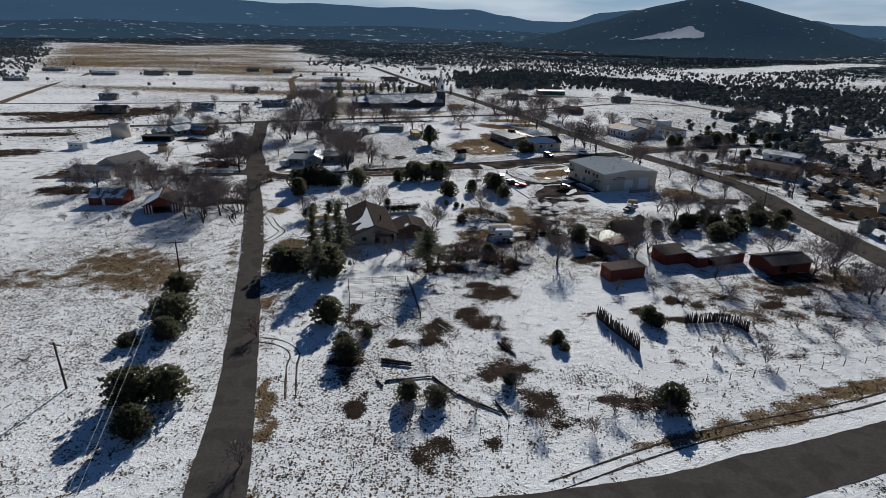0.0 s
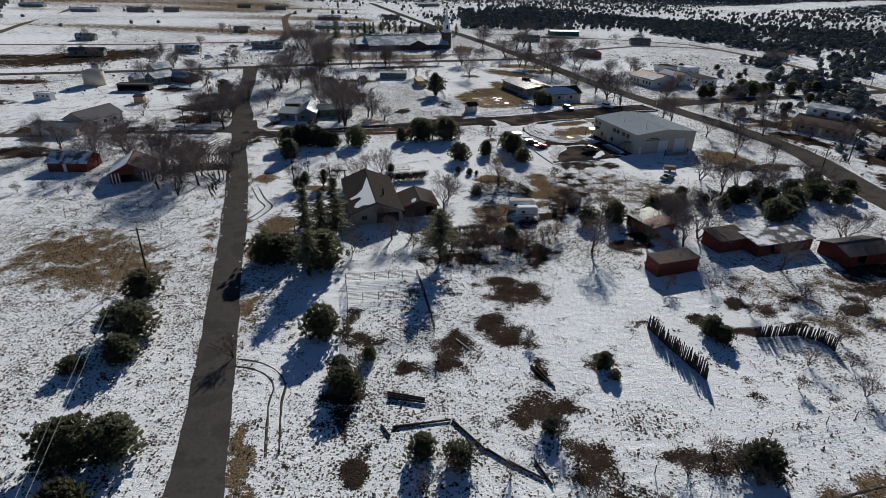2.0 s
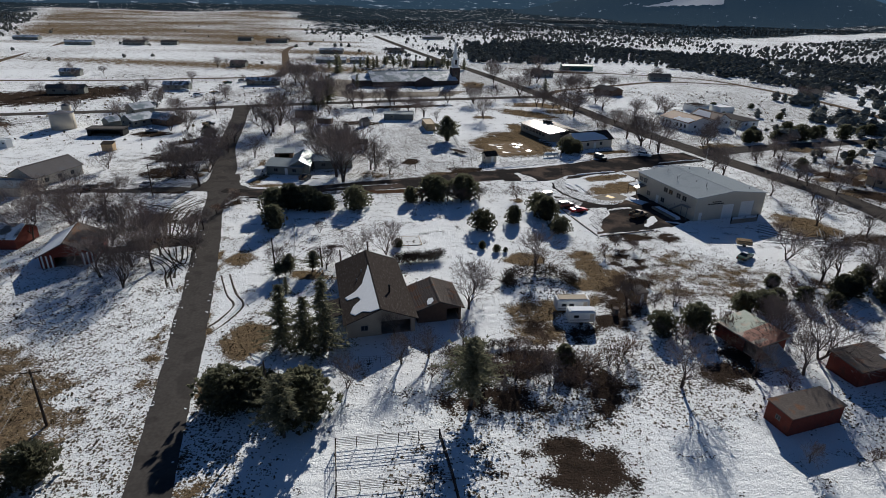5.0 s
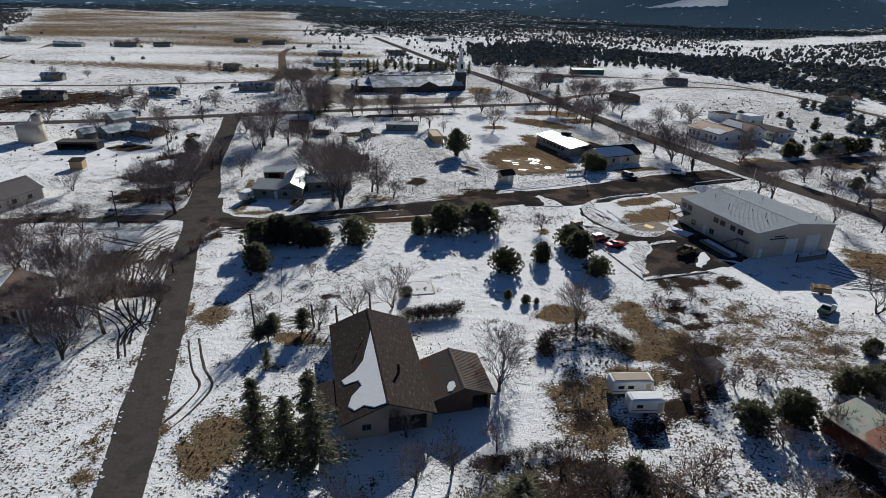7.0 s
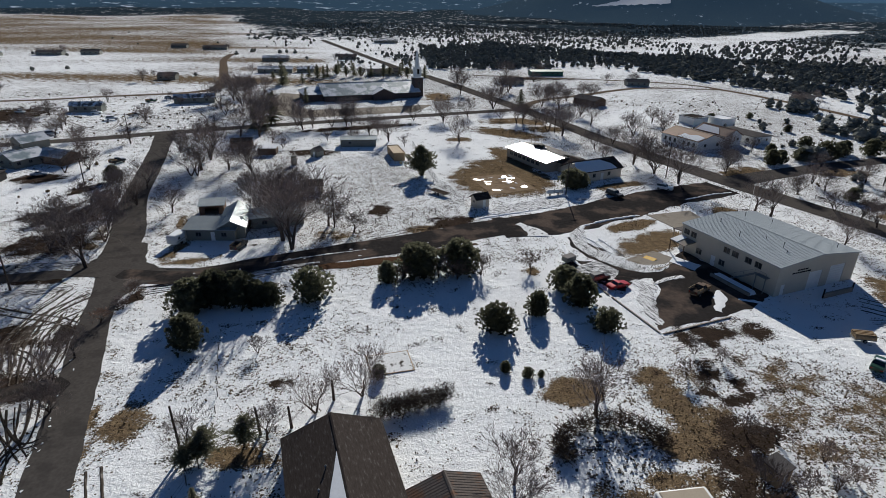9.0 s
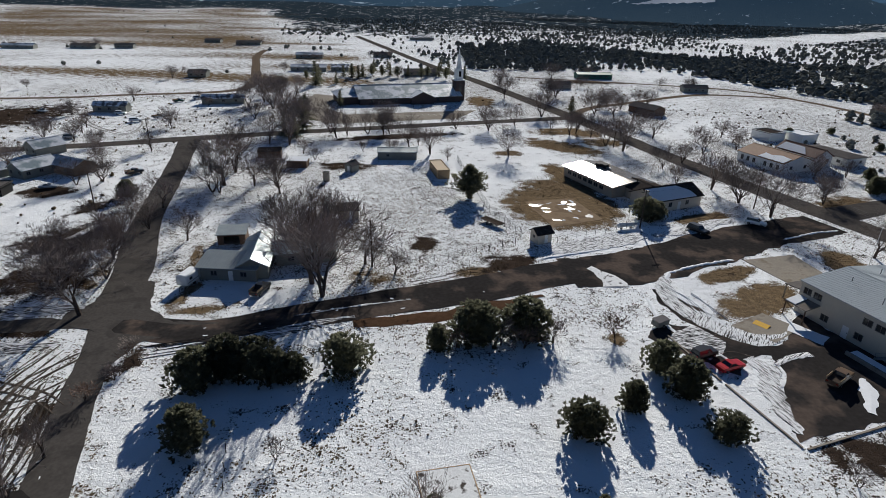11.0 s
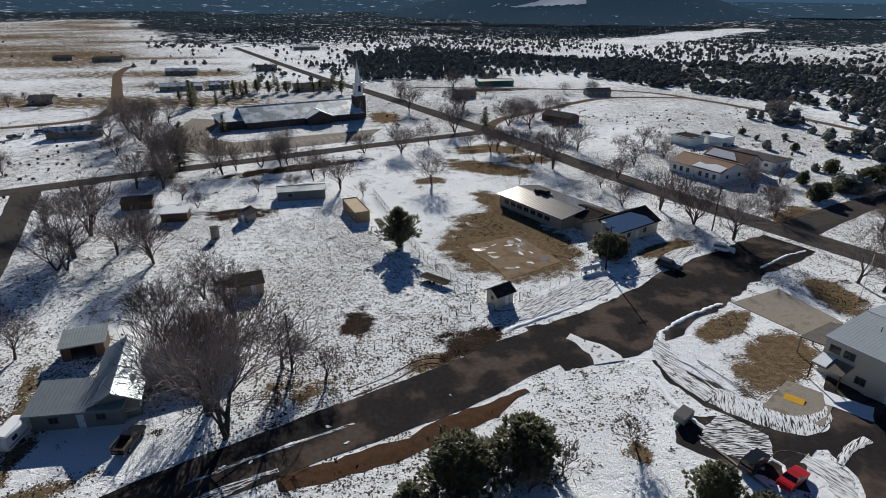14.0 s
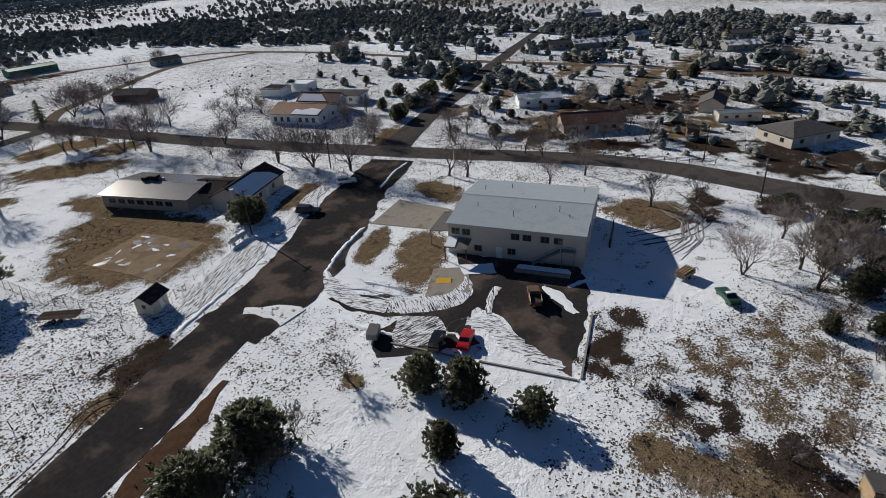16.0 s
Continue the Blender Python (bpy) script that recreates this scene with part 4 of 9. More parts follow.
setting("road_junction", Geo().prism(blob_poly([(-67.2, 188), (-62.6, 187.5), (-61.2, 193.4), (-57.2, 195.2), (-50, 196.4), (-50, 199.2), (-58.6, 199.2), (-64.2, 203.2), (-67.6, 213), (-74.6, 213), (-74.4, 205.5), (-77, 201.6), (-76, 198), (-69.4, 196)], 41, 0.25), -0.1, 0.066), M_ASPHALT, "worn asphalt where two lanes meet", "road")
setting("parking_lot", Geo().prism(blob_poly([(17, 196), (21, 201), (27.4, 197.8), (33, 195.2), (36.5, 193.8), (34, 191.5), (30.2, 189.8), (27, 186), (22, 190.5)], 44, 0.4), -0.1, 0.036), M_WETASPHALT, "wet dark parking bays before the hall", "parking lot")
setting("parking_lot", Geo().prism(blob_poly([(30.5, 193.2), (34.2, 191.2), (33.4, 185.7), (31.2, 182.5), (29.2, 178), (27.5, 172.8), (40, 176.4), (46.5, 178.6), (52.8, 183.6), (46.3, 203.6), (41, 198.4), (37.8, 194.4)], 4, 0.35), -0.1, 0.025), M_WETASPHALT, "dark asphalt yard with melting snow", "parking lot")
setting("parking_lot", Geo().prism(blob_poly([(23.6, 212.4), (26.6, 211.2), (29.4, 205.7), (29.6, 200), (31.2, 193.4), (27.2, 197.6), (24.6, 201.4), (23.0, 206.6)], 44, 0.3), -0.1, 0.024), M_WETASPHALT, "damp asphalt strip between churned snow", "parking lot")
setting("church_lot", Geo().prism(blob_poly([(-83, 372), (-57, 355), (-6, 371), (4, 392), (-55, 376), (-66, 388), (-66, 425), (-80, 432)], 5, 0.2), -0.1, 0.028), M_CONCRETE, "pale worn parking lot with faded bay lines", "parking lot")
setting("pavement", Geo().prism([(47.5, 225.5), (52.1, 211.9), (61.2, 215.5), (59.8, 228.5)], -0.1, 0.07), M_CONCRETE, "stained tan concrete plaza", "pavement")
setting("pavement", Geo().prism([(32.1, 199.6), (36.9, 194.6), (43.4, 199), (39.7, 203.8)], -0.1, 0.085), M_CONCRETE, "tan concrete access pad", "pavement")
setting("court", Geo().prism(blob_poly([(7.2, 260.6), (20.6, 263.8), (24.5, 248.2), (11.2, 242.6)], 7, 0.15, 0.6), -0.1, 0.04), M_COURT, "wet brown play court with slush", "court")
setting("verge", ribbon([(-30, 199.5), (-17, 201.8), (-6, 205.3), (3, 209)], [2.2, 3.6, 3.6, 1.5], seed=14, z=0.03, ragged=0.4), M_MUD, "strip of bare reddish mud beside the lane", "verge")

# ---- buildings ----


def panel(g, L, H, holes, place, thick=0.2):
    """A wall in one piece with openings cut through it. place(u, d, z) maps along, inwards and up."""
    us = sorted({-L / 2, L / 2, *[q for h in holes for q in (h[0] - h[2] / 2, h[0] + h[2] / 2)]})
    zs = sorted({0.0, H, *[max(0.0, q) for h in holes for q in (h[1] - h[3] / 2, h[1] + h[3] / 2)]})
    nu, nz = len(us), len(zs)

    def solid(a, b):
        if not (0 <= a < nu - 1 and 0 <= b < nz - 1):
            return False
        cu, cz = (us[a] + us[a + 1]) / 2, (zs[b] + zs[b + 1]) / 2
        return not any(abs(cu - h[0]) < h[2] / 2 and abs(cz - h[1]) < h[3] / 2 for h in holes)

    vs = [place(u, d, z) for d in (0, thick) for z in zs for u in us]
    at = lambda a, b, k: k * nu * nz + b * nu + a
    fs = []
    for b in range(nz - 1):
        for a in range(nu - 1):
            if not solid(a, b):
                continue
            fs.append((at(a, b, 0), at(a + 1, b, 0), at(a + 1, b + 1, 0), at(a, b + 1, 0)))
            fs.append((at(a, b + 1, 1), at(a + 1, b + 1, 1), at(a + 1, b, 1), at(a, b, 1)))
            for da, db, p, q in ((-1, 0, (a, b + 1), (a, b)), (1, 0, (a + 1, b), (a + 1, b + 1)), (0, -1, (a, b), (a + 1, b)), (0, 1, (a + 1, b + 1), (a, b + 1))):
                if not solid(a + da, b + db):
                    fs.append((at(*p, 0), at(*p, 1), at(*q, 1), at(*q, 0)))
    used = sorted({i for q in fs for i in q})
    new_i = {o: n for n, o in enumerate(used)}
    g.add([vs[i] for i in used], [tuple(new_i[i] for i in q) for q in fs])


def slabbox(g, place, u0, u1, d0, d1, z0, z1):
    c = [place(u, d, z) for z in (z0, z1) for u, d in ((u0, d0), (u1, d0), (u1, d1), (u0, d1))]
    g.add(c, [(3, 2, 1, 0), (4, 5, 6, 7), (0, 1, 5, 4), (1, 2, 6, 5), (2, 3, 7, 6), (3, 0, 4, 7)])


def opening(parent, place, kind, u, z, w, h, trim):
    """A window with its frame and pane, a door with its handle, or a roll-up door of slats."""
    if kind == "window":
        g = Geo()
        f = 0.07
        for a, b, c, d in ((-w / 2, w / 2, -h / 2, -h / 2 + f), (-w / 2, w / 2, h / 2 - f, h / 2), (-w / 2, -w / 2 + f, -h / 2 + f, h / 2 - f), (w / 2 - f, w / 2, -h / 2 + f, h / 2 - f), (-f / 2, f / 2, -h / 2 + f, h / 2 - f)):
            slabbox(g, place, u + a, u + b, -0.03, 0.12, z + c, z + d)
        win = part("window", g, M_FRAME if trim == M_WHITE else trim, parent)
        p = Geo()
        slabbox(p, place, u - w / 2 + f, u + w / 2 - f, 0.06, 0.08, z - h / 2 + f, z + h / 2 - f)
        part("pane", p, M_GLASS, win)
    elif kind == "door":
        g = Geo()
        slabbox(g, place, u - w / 2, u + w / 2, 0.05, 0.12, z - h / 2, z + h / 2)
        door = part("door", g, trim, parent)
        p = Geo()
        slabbox(p, place, u + w / 2 - 0.18, u + w / 2 - 0.08, -0.03, 0.05, z - 0.08, z + 0.08)
        part("handle", p, M_STEEL, door)
    elif kind == "rollup":
        g = Geo()
        slabbox(g, place, u - w / 2, u + w / 2, 0.10, 0.14, z - h / 2, z + h / 2)
        door = part("rollup_door", g, trim, parent)
        n = max(4, int(h / 0.5))
        for i in range(n):
            g = Geo()
            slabbox(g, place, u - w / 2 + 0.03, u + w / 2 - 0.03, 0.05, 0.10, z - h / 2 + h * i / n + 0.02, z - h / 2 + h * (i + 1) / n - 0.03)
            part("slat", g, trim, door)


FOOT = []


def building(name, label, category, x, y, rz, L, W, eave, ridge, wall, roof, over=0.45, holes=(), trim=None, ribs=0.0, roof_kind="gable", group="", z=0.0, inner=True):
    """A house: four walls with openings cut through, a roof with thickness and overhang. Ridge along local x.
    holes: (side, kind, u, z, w, h), sides S (-y), N (+y), E (+x), W (-x)."""
    FOOT.append((x, y, radians(rz), L / 2 + 0.4, W / 2 + 0.4))
    trim = trim or M_WHITE
    t = thing(name, label, category, pose(x, y, z, 0, 0, rz), group)
    places = {"S": (L, lambda u, d, z: (u, -W / 2 + d, z)), "N": (L, lambda u, d, z: (u, W / 2 - d, z)),
              "E": (W, lambda u, d, z: (L / 2 - d, u, z)), "W": (W, lambda u, d, z: (-L / 2 + d, u, z))}
    for side, (length, place) in places.items():
        g = Geo()
        mine = [h for h in holes if h[0] == side]
        span = length - (0.4 if side in "EW" else 0)
        panel(g, span, eave, [h[2:] for h in mine], place)
        if side in "EW" and roof_kind == "gable":
            a, b = [place(u, d, zz) for d in (0, 0.2) for u, zz in ((-length / 2, eave), (length / 2, eave), (0, ridge))], 0
            part("gable", Geo().add(a, [(0, 1, 2), (5, 4, 3), (0, 3, 4, 1), (1, 4, 5, 2), (2, 5, 3, 0)]), wall, t)
        if side in "EW" and roof_kind == "shed":
            a = [place(u, d, zz) for d in (0, 0.2) for u, zz in ((-length / 2, eave), (length / 2, eave), (length / 2, ridge))]
            part("gable", Geo().add(a, [(0, 1, 2), (5, 4, 3), (0, 3, 4, 1), (1, 4, 5, 2), (2, 5, 3, 0)]), wall, t)
        if side == "N" and roof_kind == "shed":
            q = Geo()
            slabbox(q, place, -length / 2, length / 2, 0, 0.2, eave, ridge)
            part("upper_wall", q, wall, t)
        part("wall", g, wall, t)
        for h in mine:
            if h[1] != "open":
                opening(t, place, *h[1:], trim)
    a, b, th = L / 2 + over, W / 2 + over, 0.16

    def seams(lo, hi):
        """Raised seams from the eave line to the ridge line, one part each on shared data."""
        n = int(2 * a / ribs)
        me = Geo().slab([(-0.03, *lo), (0.03, *lo), (0.03, *hi), (-0.03, *hi)], 0.04).mesh("seam", roof)
        for i in range(n + 1):
            part("seam", me, None, t).location.x = -a + 0.04 + (2 * a - 0.08) * i / n

    g = Geo()
    if roof_kind == "gable":
        drop = (ridge - eave) / (W / 2) * over
        rz_, ez = ridge + 0.10, eave - drop + 0.10
        for s in (-1, 1):
            part("roof_slope", Geo().slab([(-a, s * b, ez), (a, s * b, ez), (a, 0, rz_), (-a, 0, rz_)], th), roof, t)
            if ribs:
                seams((s * b, ez + 0.028), (0, rz_ + 0.028))
        c = Geo().add([(x, y, zz) for x in (-a, a) for y, zz in ((-0.2, rz_ + 0.01), (0, rz_ + 0.1), (0.2, rz_ + 0.01))], [(0, 3, 4, 1), (1, 4, 5, 2), (0, 1, 2), (5, 4, 3), (2, 5, 3, 0)])
        part("ridge_cap", c, roof, t)
    elif roof_kind == "shed":
        s = (ridge - eave) / W * over
        part("roof", g.slab([(-a, -b, eave - s + 0.16), (a, -b, eave - s + 0.16), (a, b, ridge + s + 0.16), (-a, b, ridge + s + 0.16)], th), roof, t)
        if ribs:
            seams((-b, eave - s + 0.21), (b, ridge + s + 0.21))
    elif roof_kind == "hip":
        k = min(W / 2, L / 2 - 0.5)
        for q in ([(-a, -b, eave), (a, -b, eave), (a - k - over, 0, ridge), (-a + k + over, 0, ridge)], [(a, b, eave), (-a, b, eave), (-a + k + over, 0, ridge), (a - k - over, 0, ridge)],
                  [(a, -b, eave), (a, b, eave), (a - k - over, 0, ridge)], [(-a, b, eave), (-a, -b, eave), (-a + k + over, 0, ridge)]):
            part("roof_slope", Geo().slab([(p[0], p[1], p[2] + 0.12) for p in q], th), roof, t)
    else:
        g.box(0, 0, eave + 0.09, 2 * a, 2 * b, 0.18)
        part("roof", g, roof, t)
        for s in (-1, 1):
            part("roof_edge", Geo().box(0, s * (b - 0.06), eave + 0.27, 2 * a, 0.12, 0.2), wall, t)
            part("roof_edge", Geo().box(s * (a - 0.06), 0, eave + 0.27, 0.12, 2 * b - 0.24, 0.2), wall, t)
    if inner:
        f = Geo().box(0, 0, 0.05, L - 0.4, W - 0.4, 0.1)
        part("floor_slab", f, M_CONCRETE, t)
    return t


def rows(side, z, w, h, *us):
    return [(side, "window", u, z, w, h) for u in us]


# main house and its outbuilding
house = building("house", "tan house under a broad brown shingle roof half covered by snow", "house", -19.2, 139.2, -76, 21.4, 10.6, 2.7, 4.8, M_STUCCO_TAN, M_SHINGLE, 0.5,
                 [("E", "open", 2.3, 1.2, 4.6, 2.4), ("E", "window", -2.6, 1.5, 1.1, 0.9), ("S", "window", -5, 1.5, 1.4, 1.1), ("S", "door", 0, 1.05, 1, 2.1), ("S", "window", 4, 1.5, 1.4, 1.1), ("N", "window", -3, 1.5, 1.4, 1.1)])
outbuilding = building("shed", "brown outbuilding with a rusting corrugated roof", "shed", -8.6, 137.2, -77, 8.0, 7.2, 2.5, 3.8, M_BROWNWALL, M_ROOF_RUST, 0.5, [("E", "open", 2.2, 1.1, 2.0, 2.2), ("S", "window", 0, 1.4, 1, 0.8)], ribs=0.35)
part("roof_snow", Geo().slab([(u, v, 4.0 + 0.361 * v) for u, v in ((2.3, -1.5), (3.0, -1.9), (3.9, -2.0), (4.1, -1.5), (3.5, -0.9), (2.5, -0.9))], 0.07), M_SNOW, outbuilding, "small patch of snow near the gable")
# metal hall
hall = building("metal_hall", "large beige metal hall with a pale ribbed roof", "hall", 59.3, 197.0, -72.5, 23.4, 20.6, 5.8, 6.9, M_METALWALL, M_ROOF_DULL, 0.25,
                rows("S", 4.4, 1.5, 1.2, -10.3, -8.4, 0.2, 2.2, 5.2, 7.4) + rows("S", 1.5, 1.4, 1.2, -6.3, -0.4) + [("S", "door", -2.6, 1.05, 1.1, 2.1), ("E", "rollup", -0.5, 1.8, 3.4, 3.6), ("E", "rollup", 5.2, 2.0, 4.0, 4.0), ("E", "door", -8.4, 1.05, 1.0, 2.1)], ribs=0.42)
# school
building("school", "low school wing with a pale flat-pitched roof", "school", 33.4, 277.5, -68, 22.5, 13.5, 3.1, 4.0, M_STUCCO_TAN, M_ROOF_WHITE, 0.6, rows("S", 1.7, 1.8, 1.1, -8.5, -6, -3.5, -1, 1.5, 4, 6.5) + [("E", "door", 0, 1.05, 1, 2.1)], ribs=0.8)
building("school_link", "brown-roofed link between the school wings", "school", 40.2, 267.2, -68, 7.5, 9.5, 2.9, 3.9, M_STUCCO_TAN, M_SHINGLE, 0.4)
annex = building("school_annex", "cream schoolhouse with a snow-dusted gable roof", "school", 44.2, 260.2, 23, 16, 8.6, 3.1, 5.2, M_STUCCO, M_SHINGLE, 0.5, rows("S", 1.6, 1.1, 1.2, -5.5, -2.5, 3.2) + [("S", "door", 0.6, 1.05, 1.1, 2.1), ("W", "window", 0, 1.6, 1.0, 1.1)])
part("roof_snow", Geo().slab([(-8.2, -4.6, 3.08), (6.0, -4.6, 3.08), (5.4, -2.6, 4.05), (2.2, -0.5, 5.08), (-8.0, -0.4, 5.13)], 0.1), M_SNOW, annex, "snow lying on one roof slope")
building("hut", "small pale hut with a dark red-brown roof", "hut", 6.7, 234.2, 24, 3.6, 3.0, 2.5, 3.4, M_STUCCO, M_SHINGLE, 0.45, [("S", "door", 0.4, 1.05, 0.9, 2.1), ("W", "window", 0, 1.5, 0.7, 0.7)])
# house at the corner of the lanes
building("house", "small grey-green house with a tin roof", "house", -54.6, 216.4, -4, 10.8, 5.2, 2.5, 3.4, M_SIDING, M_ROOF_TIN, 0.4, rows("S", 1.4, 1.2, 1.0, -2.5, 3.0) + [("S", "door", 0.6, 1.0, 0.9, 2.0)], ribs=0.5, roof_kind="shed")
building("house_wing", "tall tin-roofed wing of the corner house", "house", -51.2, 221.2, 97, 13.5, 5.6, 2.7, 4.2, M_SIDING, M_ROOF_TIN, 0.4, rows("W", 1.4, 1.0, 1.1, 0) + rows("N", 1.4, 1.1, 1.0, -2, 2), ribs=0.5)
building("house_wing", "long tin-roofed wing shaded by bare trees", "house", -42.6, 224.8, 14, 11.5, 7.0, 2.7, 3.7, M_SIDING, M_ROOF_TIN, 0.4, rows("S", 1.4, 1.2, 1.0, -3, 1, 4), ribs=0.5)
building("shed", "low shed with a bright ribbed tin roof", "shed", -59.6, 232.3, 9, 5.6, 4.4, 2.3, 2.7, M_BROWNWALL, M_ROOF_TIN, 0.3, [("S", "open", 0, 1.0, 3.2, 2.0)], ribs=0.4, roof_kind="shed")
building("shed", "long grey metal shed with a ribbed roof", "shed", -28.6, 303.2, 2, 12.6, 6.4, 2.6, 3.2, M_SIDING, M_ROOF_TIN, 0.3, [("S", "window", -3, 1.5, 1, 0.8)], ribs=0.5)
building("shed", "raw plank shed shaped like a boxcar", "shed", -15.0, 285.3, -78, 11.5, 3.6, 2.4, 2.7, M_PLANK, M_PLANK, 0.15, roof_kind="flat")
building("shed", "tiny grey shed with a steep gable", "shed", -41.4, 286.6, 60, 3.4, 2.8, 2.1, 3.2, M_SIDING, M_SHINGLE_GREY, 0.25, [("W", "door", 0, 0.95, 0.9, 1.9)])
building("shed", "small dark shed with a flat shingle roof", "shed", -37.2, 247.6, 12, 4.6, 3.6, 2.2, 2.8, M_STUCCO_TAN, M_SHINGLE, 0.3, [("S", "door", 0.5, 1.0, 0.9, 2.0)], roof_kind="shed")
building("shed", "brown shed with snow on its roof", "shed", -58.5, 290.8, 0, 6.0, 4.0, 2.2, 2.5, M_BROWNWALL, M_SNOW, 0.2, roof_kind="shed")
building("shed", "reddish low shed beneath bare trees", "shed", -70, 302, 8, 7.2, 4.2, 2.1, 2.4, M_BROWNWALL, M_SHINGLE, 0.2, roof_kind="shed")
# west side
building("house", "pale metal-roofed house with two gables", "house", -118, 204, 75, 15, 9, 2.9, 5.2, M_STUCCO, M_ROOF_WHITE, 0.4, rows("S", 1.5, 1.2, 1.1, -4, 0, 4) + rows("W", 1.5, 1.2, 1.1, -2, 2))
building("garage", "low pale garage with a broad tin roof", "garage", -121.5, 192.3, -2, 14, 7, 2.6, 3.6, M_STUCCO, M_ROOF_TIN, 0.4, [("S", "rollup", -3, 1.1, 3, 2.2)])
building("house", "small red cabin with a snowy roof", "cabin", -98.4, 160.4, 2, 9.6, 7.2, 2.5, 4.2, M_REDWOOD, M_ROOF_PATCH, 0.4, rows("S", 1.4, 0.9, 0.9, -3, 1.2) + [("S", "door", -0.6, 1.0, 0.9, 2.0)])
red_barn = building("barn", "red plank barn with a pale gable roof", "barn", -80.3, 155.2, 108, 10.5, 9.2, 2.5, 4.8, M_REDWOOD, M_ROOF_RUST, 0.5, [("W", "open", 0, 1.0, 4.5, 2.0)])
part("roof_snow", Geo().slab([(-5.4, 0.5, 4.72), (5.4, 0.7, 4.62), (5.3, 5.0, 2.46), (-5.5, 4.9, 2.50)], 0.08), M_SNOW, red_barn, "snow left on the shaded slope")
batten = Geo().box(0, 0, 1.25, 0.05, 0.28, 2.5).mesh("batten", M_WHITE)
for i in range(12):
    if not -2.0 < -4.2 + i * 0.76 < 2.0:
        part("batten", batten, None, red_barn).location = (-5.275, -4.2 + i * 0.76, 0)
building("shed", "small yellow timber shed in snow", "shed", -119.4, 237.2, 10, 3.4, 3.0, 2.4, 2.7, M_PLANK, M_SHINGLE, 0.2, roof_kind="shed")
building("carport", "long low carport with a dark flat roof", "carport", -132.5, 260.2, 6, 12.5, 5.0, 2.4, 2.6, M_DARK, M_SHINGLE_GREY, 0.3, [("S", "open", 0, 1.0, 10, 2.0)], roof_kind="flat")
building("house", "grey-blue gabled house with a snowy metal roof", "house", -130.5, 278.5, 62, 10, 7, 2.7, 4.6, M_SIDING, M_TEAL, 0.4, rows("W", 1.6, 1.1, 1.0, -2, 2) + rows("S", 1.5, 1.1, 1.0, -3.5, 0, 3.5))
building("house_wing", "dark wing with a snow-streaked roof", "house", -121.5, 281.5, -25, 11, 7, 2.7, 4.2, M_BROWNWALL, M_TEAL, 0.4, rows("S", 1.5, 1.1, 1.0, -3, 2))
building("house", "blue-roofed house beside the street", "house", -141.5, 301.5, 58, 9, 7, 2.8, 4.8, M_SIDING, M_TEAL, 0.4, rows("W", 1.6, 1.1, 1.0, -2, 2))
building("shed", "small grey gabled shed by the carport", "shed", -139.5, 275.5, 62, 5, 4.6, 2.2, 3.6, M_SIDING, M_TEAL, 0.3)
building("trailer_home", "white travel trailer in the snow", "trailer", -156.5, 238.4, -8, 7.0, 2.4, 2.5, 2.6, M_WHITE, M_WHITE, 0.05, rows("S", 1.6, 0.9, 0.6, -2, 0.5, 2.4), roof_kind="flat")
# red sheds
building("shed", "red plank shed with a rusty flat roof", "shed", 38.7, 111.4, 19, 8.6, 3.6, 2.6, 2.75, M_REDWOOD, M_ROOF_RUST, 0.15, [("W", "window", 0, 1.5, 0.7, 0.7)], roof_kind="shed")
barn = building("shed", "low shed with pale green and rusty red roof sheets", "barn", 40.4, 129.0, -67, 7.8, 5.6, 2.3, 2.9, M_REDWOOD, M_TIN_GREEN, 0.3, [("S", "open", 2.5, 1.0, 2.2, 2.0)], roof_kind="shed")
part("red_roof_sheet", Geo().slab([(0.2, -3.1, 2.50), (4.22, -3.1, 2.50), (4.22, 3.1, 3.17), (0.2, 3.1, 3.17)], 0.05), M_TIN_RED, barn, "rust-red corrugated sheets")
part("lean_to_roof", Geo().slab([(4.0, -2.6, 2.2), (7.6, -2.4, 0.9), (7.6, 0.8, 0.9), (4.0, 1.0, 2.2)], 0.06), M_ROOF_DULL, barn, "pale sloping lean-to sheets")
building("hut", "tiny tan plank hut with a grey roof", "hut", 27.2, 142.0, 25, 2.3, 2.0, 1.9, 2.2, M_PLANK, M_SHINGLE_GREY, 0.15, [("S", "door", 0, 0.9, 0.8, 1.7)], roof_kind="shed")
building("shed", "low red shed with snow on its roof", "shed", 53.0, 121.8, 18, 7.2, 4.8, 2.5, 2.9, M_REDWOOD, M_ROOF_RUST, 0.25, roof_kind="shed")
building("shed", "long red shed with a tin roof streaked by snow", "shed", 62.6, 121.6, 18, 13.2, 5.2, 2.4, 2.8, M_REDWOOD, M_ROOF_PATCH, 0.3, [("S", "open", -3, 1.0, 1.4, 2.0)], roof_kind="shed")
building("barn", "red shed with a broad shingled roof", "barn", 76.2, 118.2, 15, 10.4, 6.6, 2.4, 3.4, M_REDWOOD, M_SHINGLE_GREY, 0.4, [("S", "open", -2, 1.0, 2.2, 2.0)])


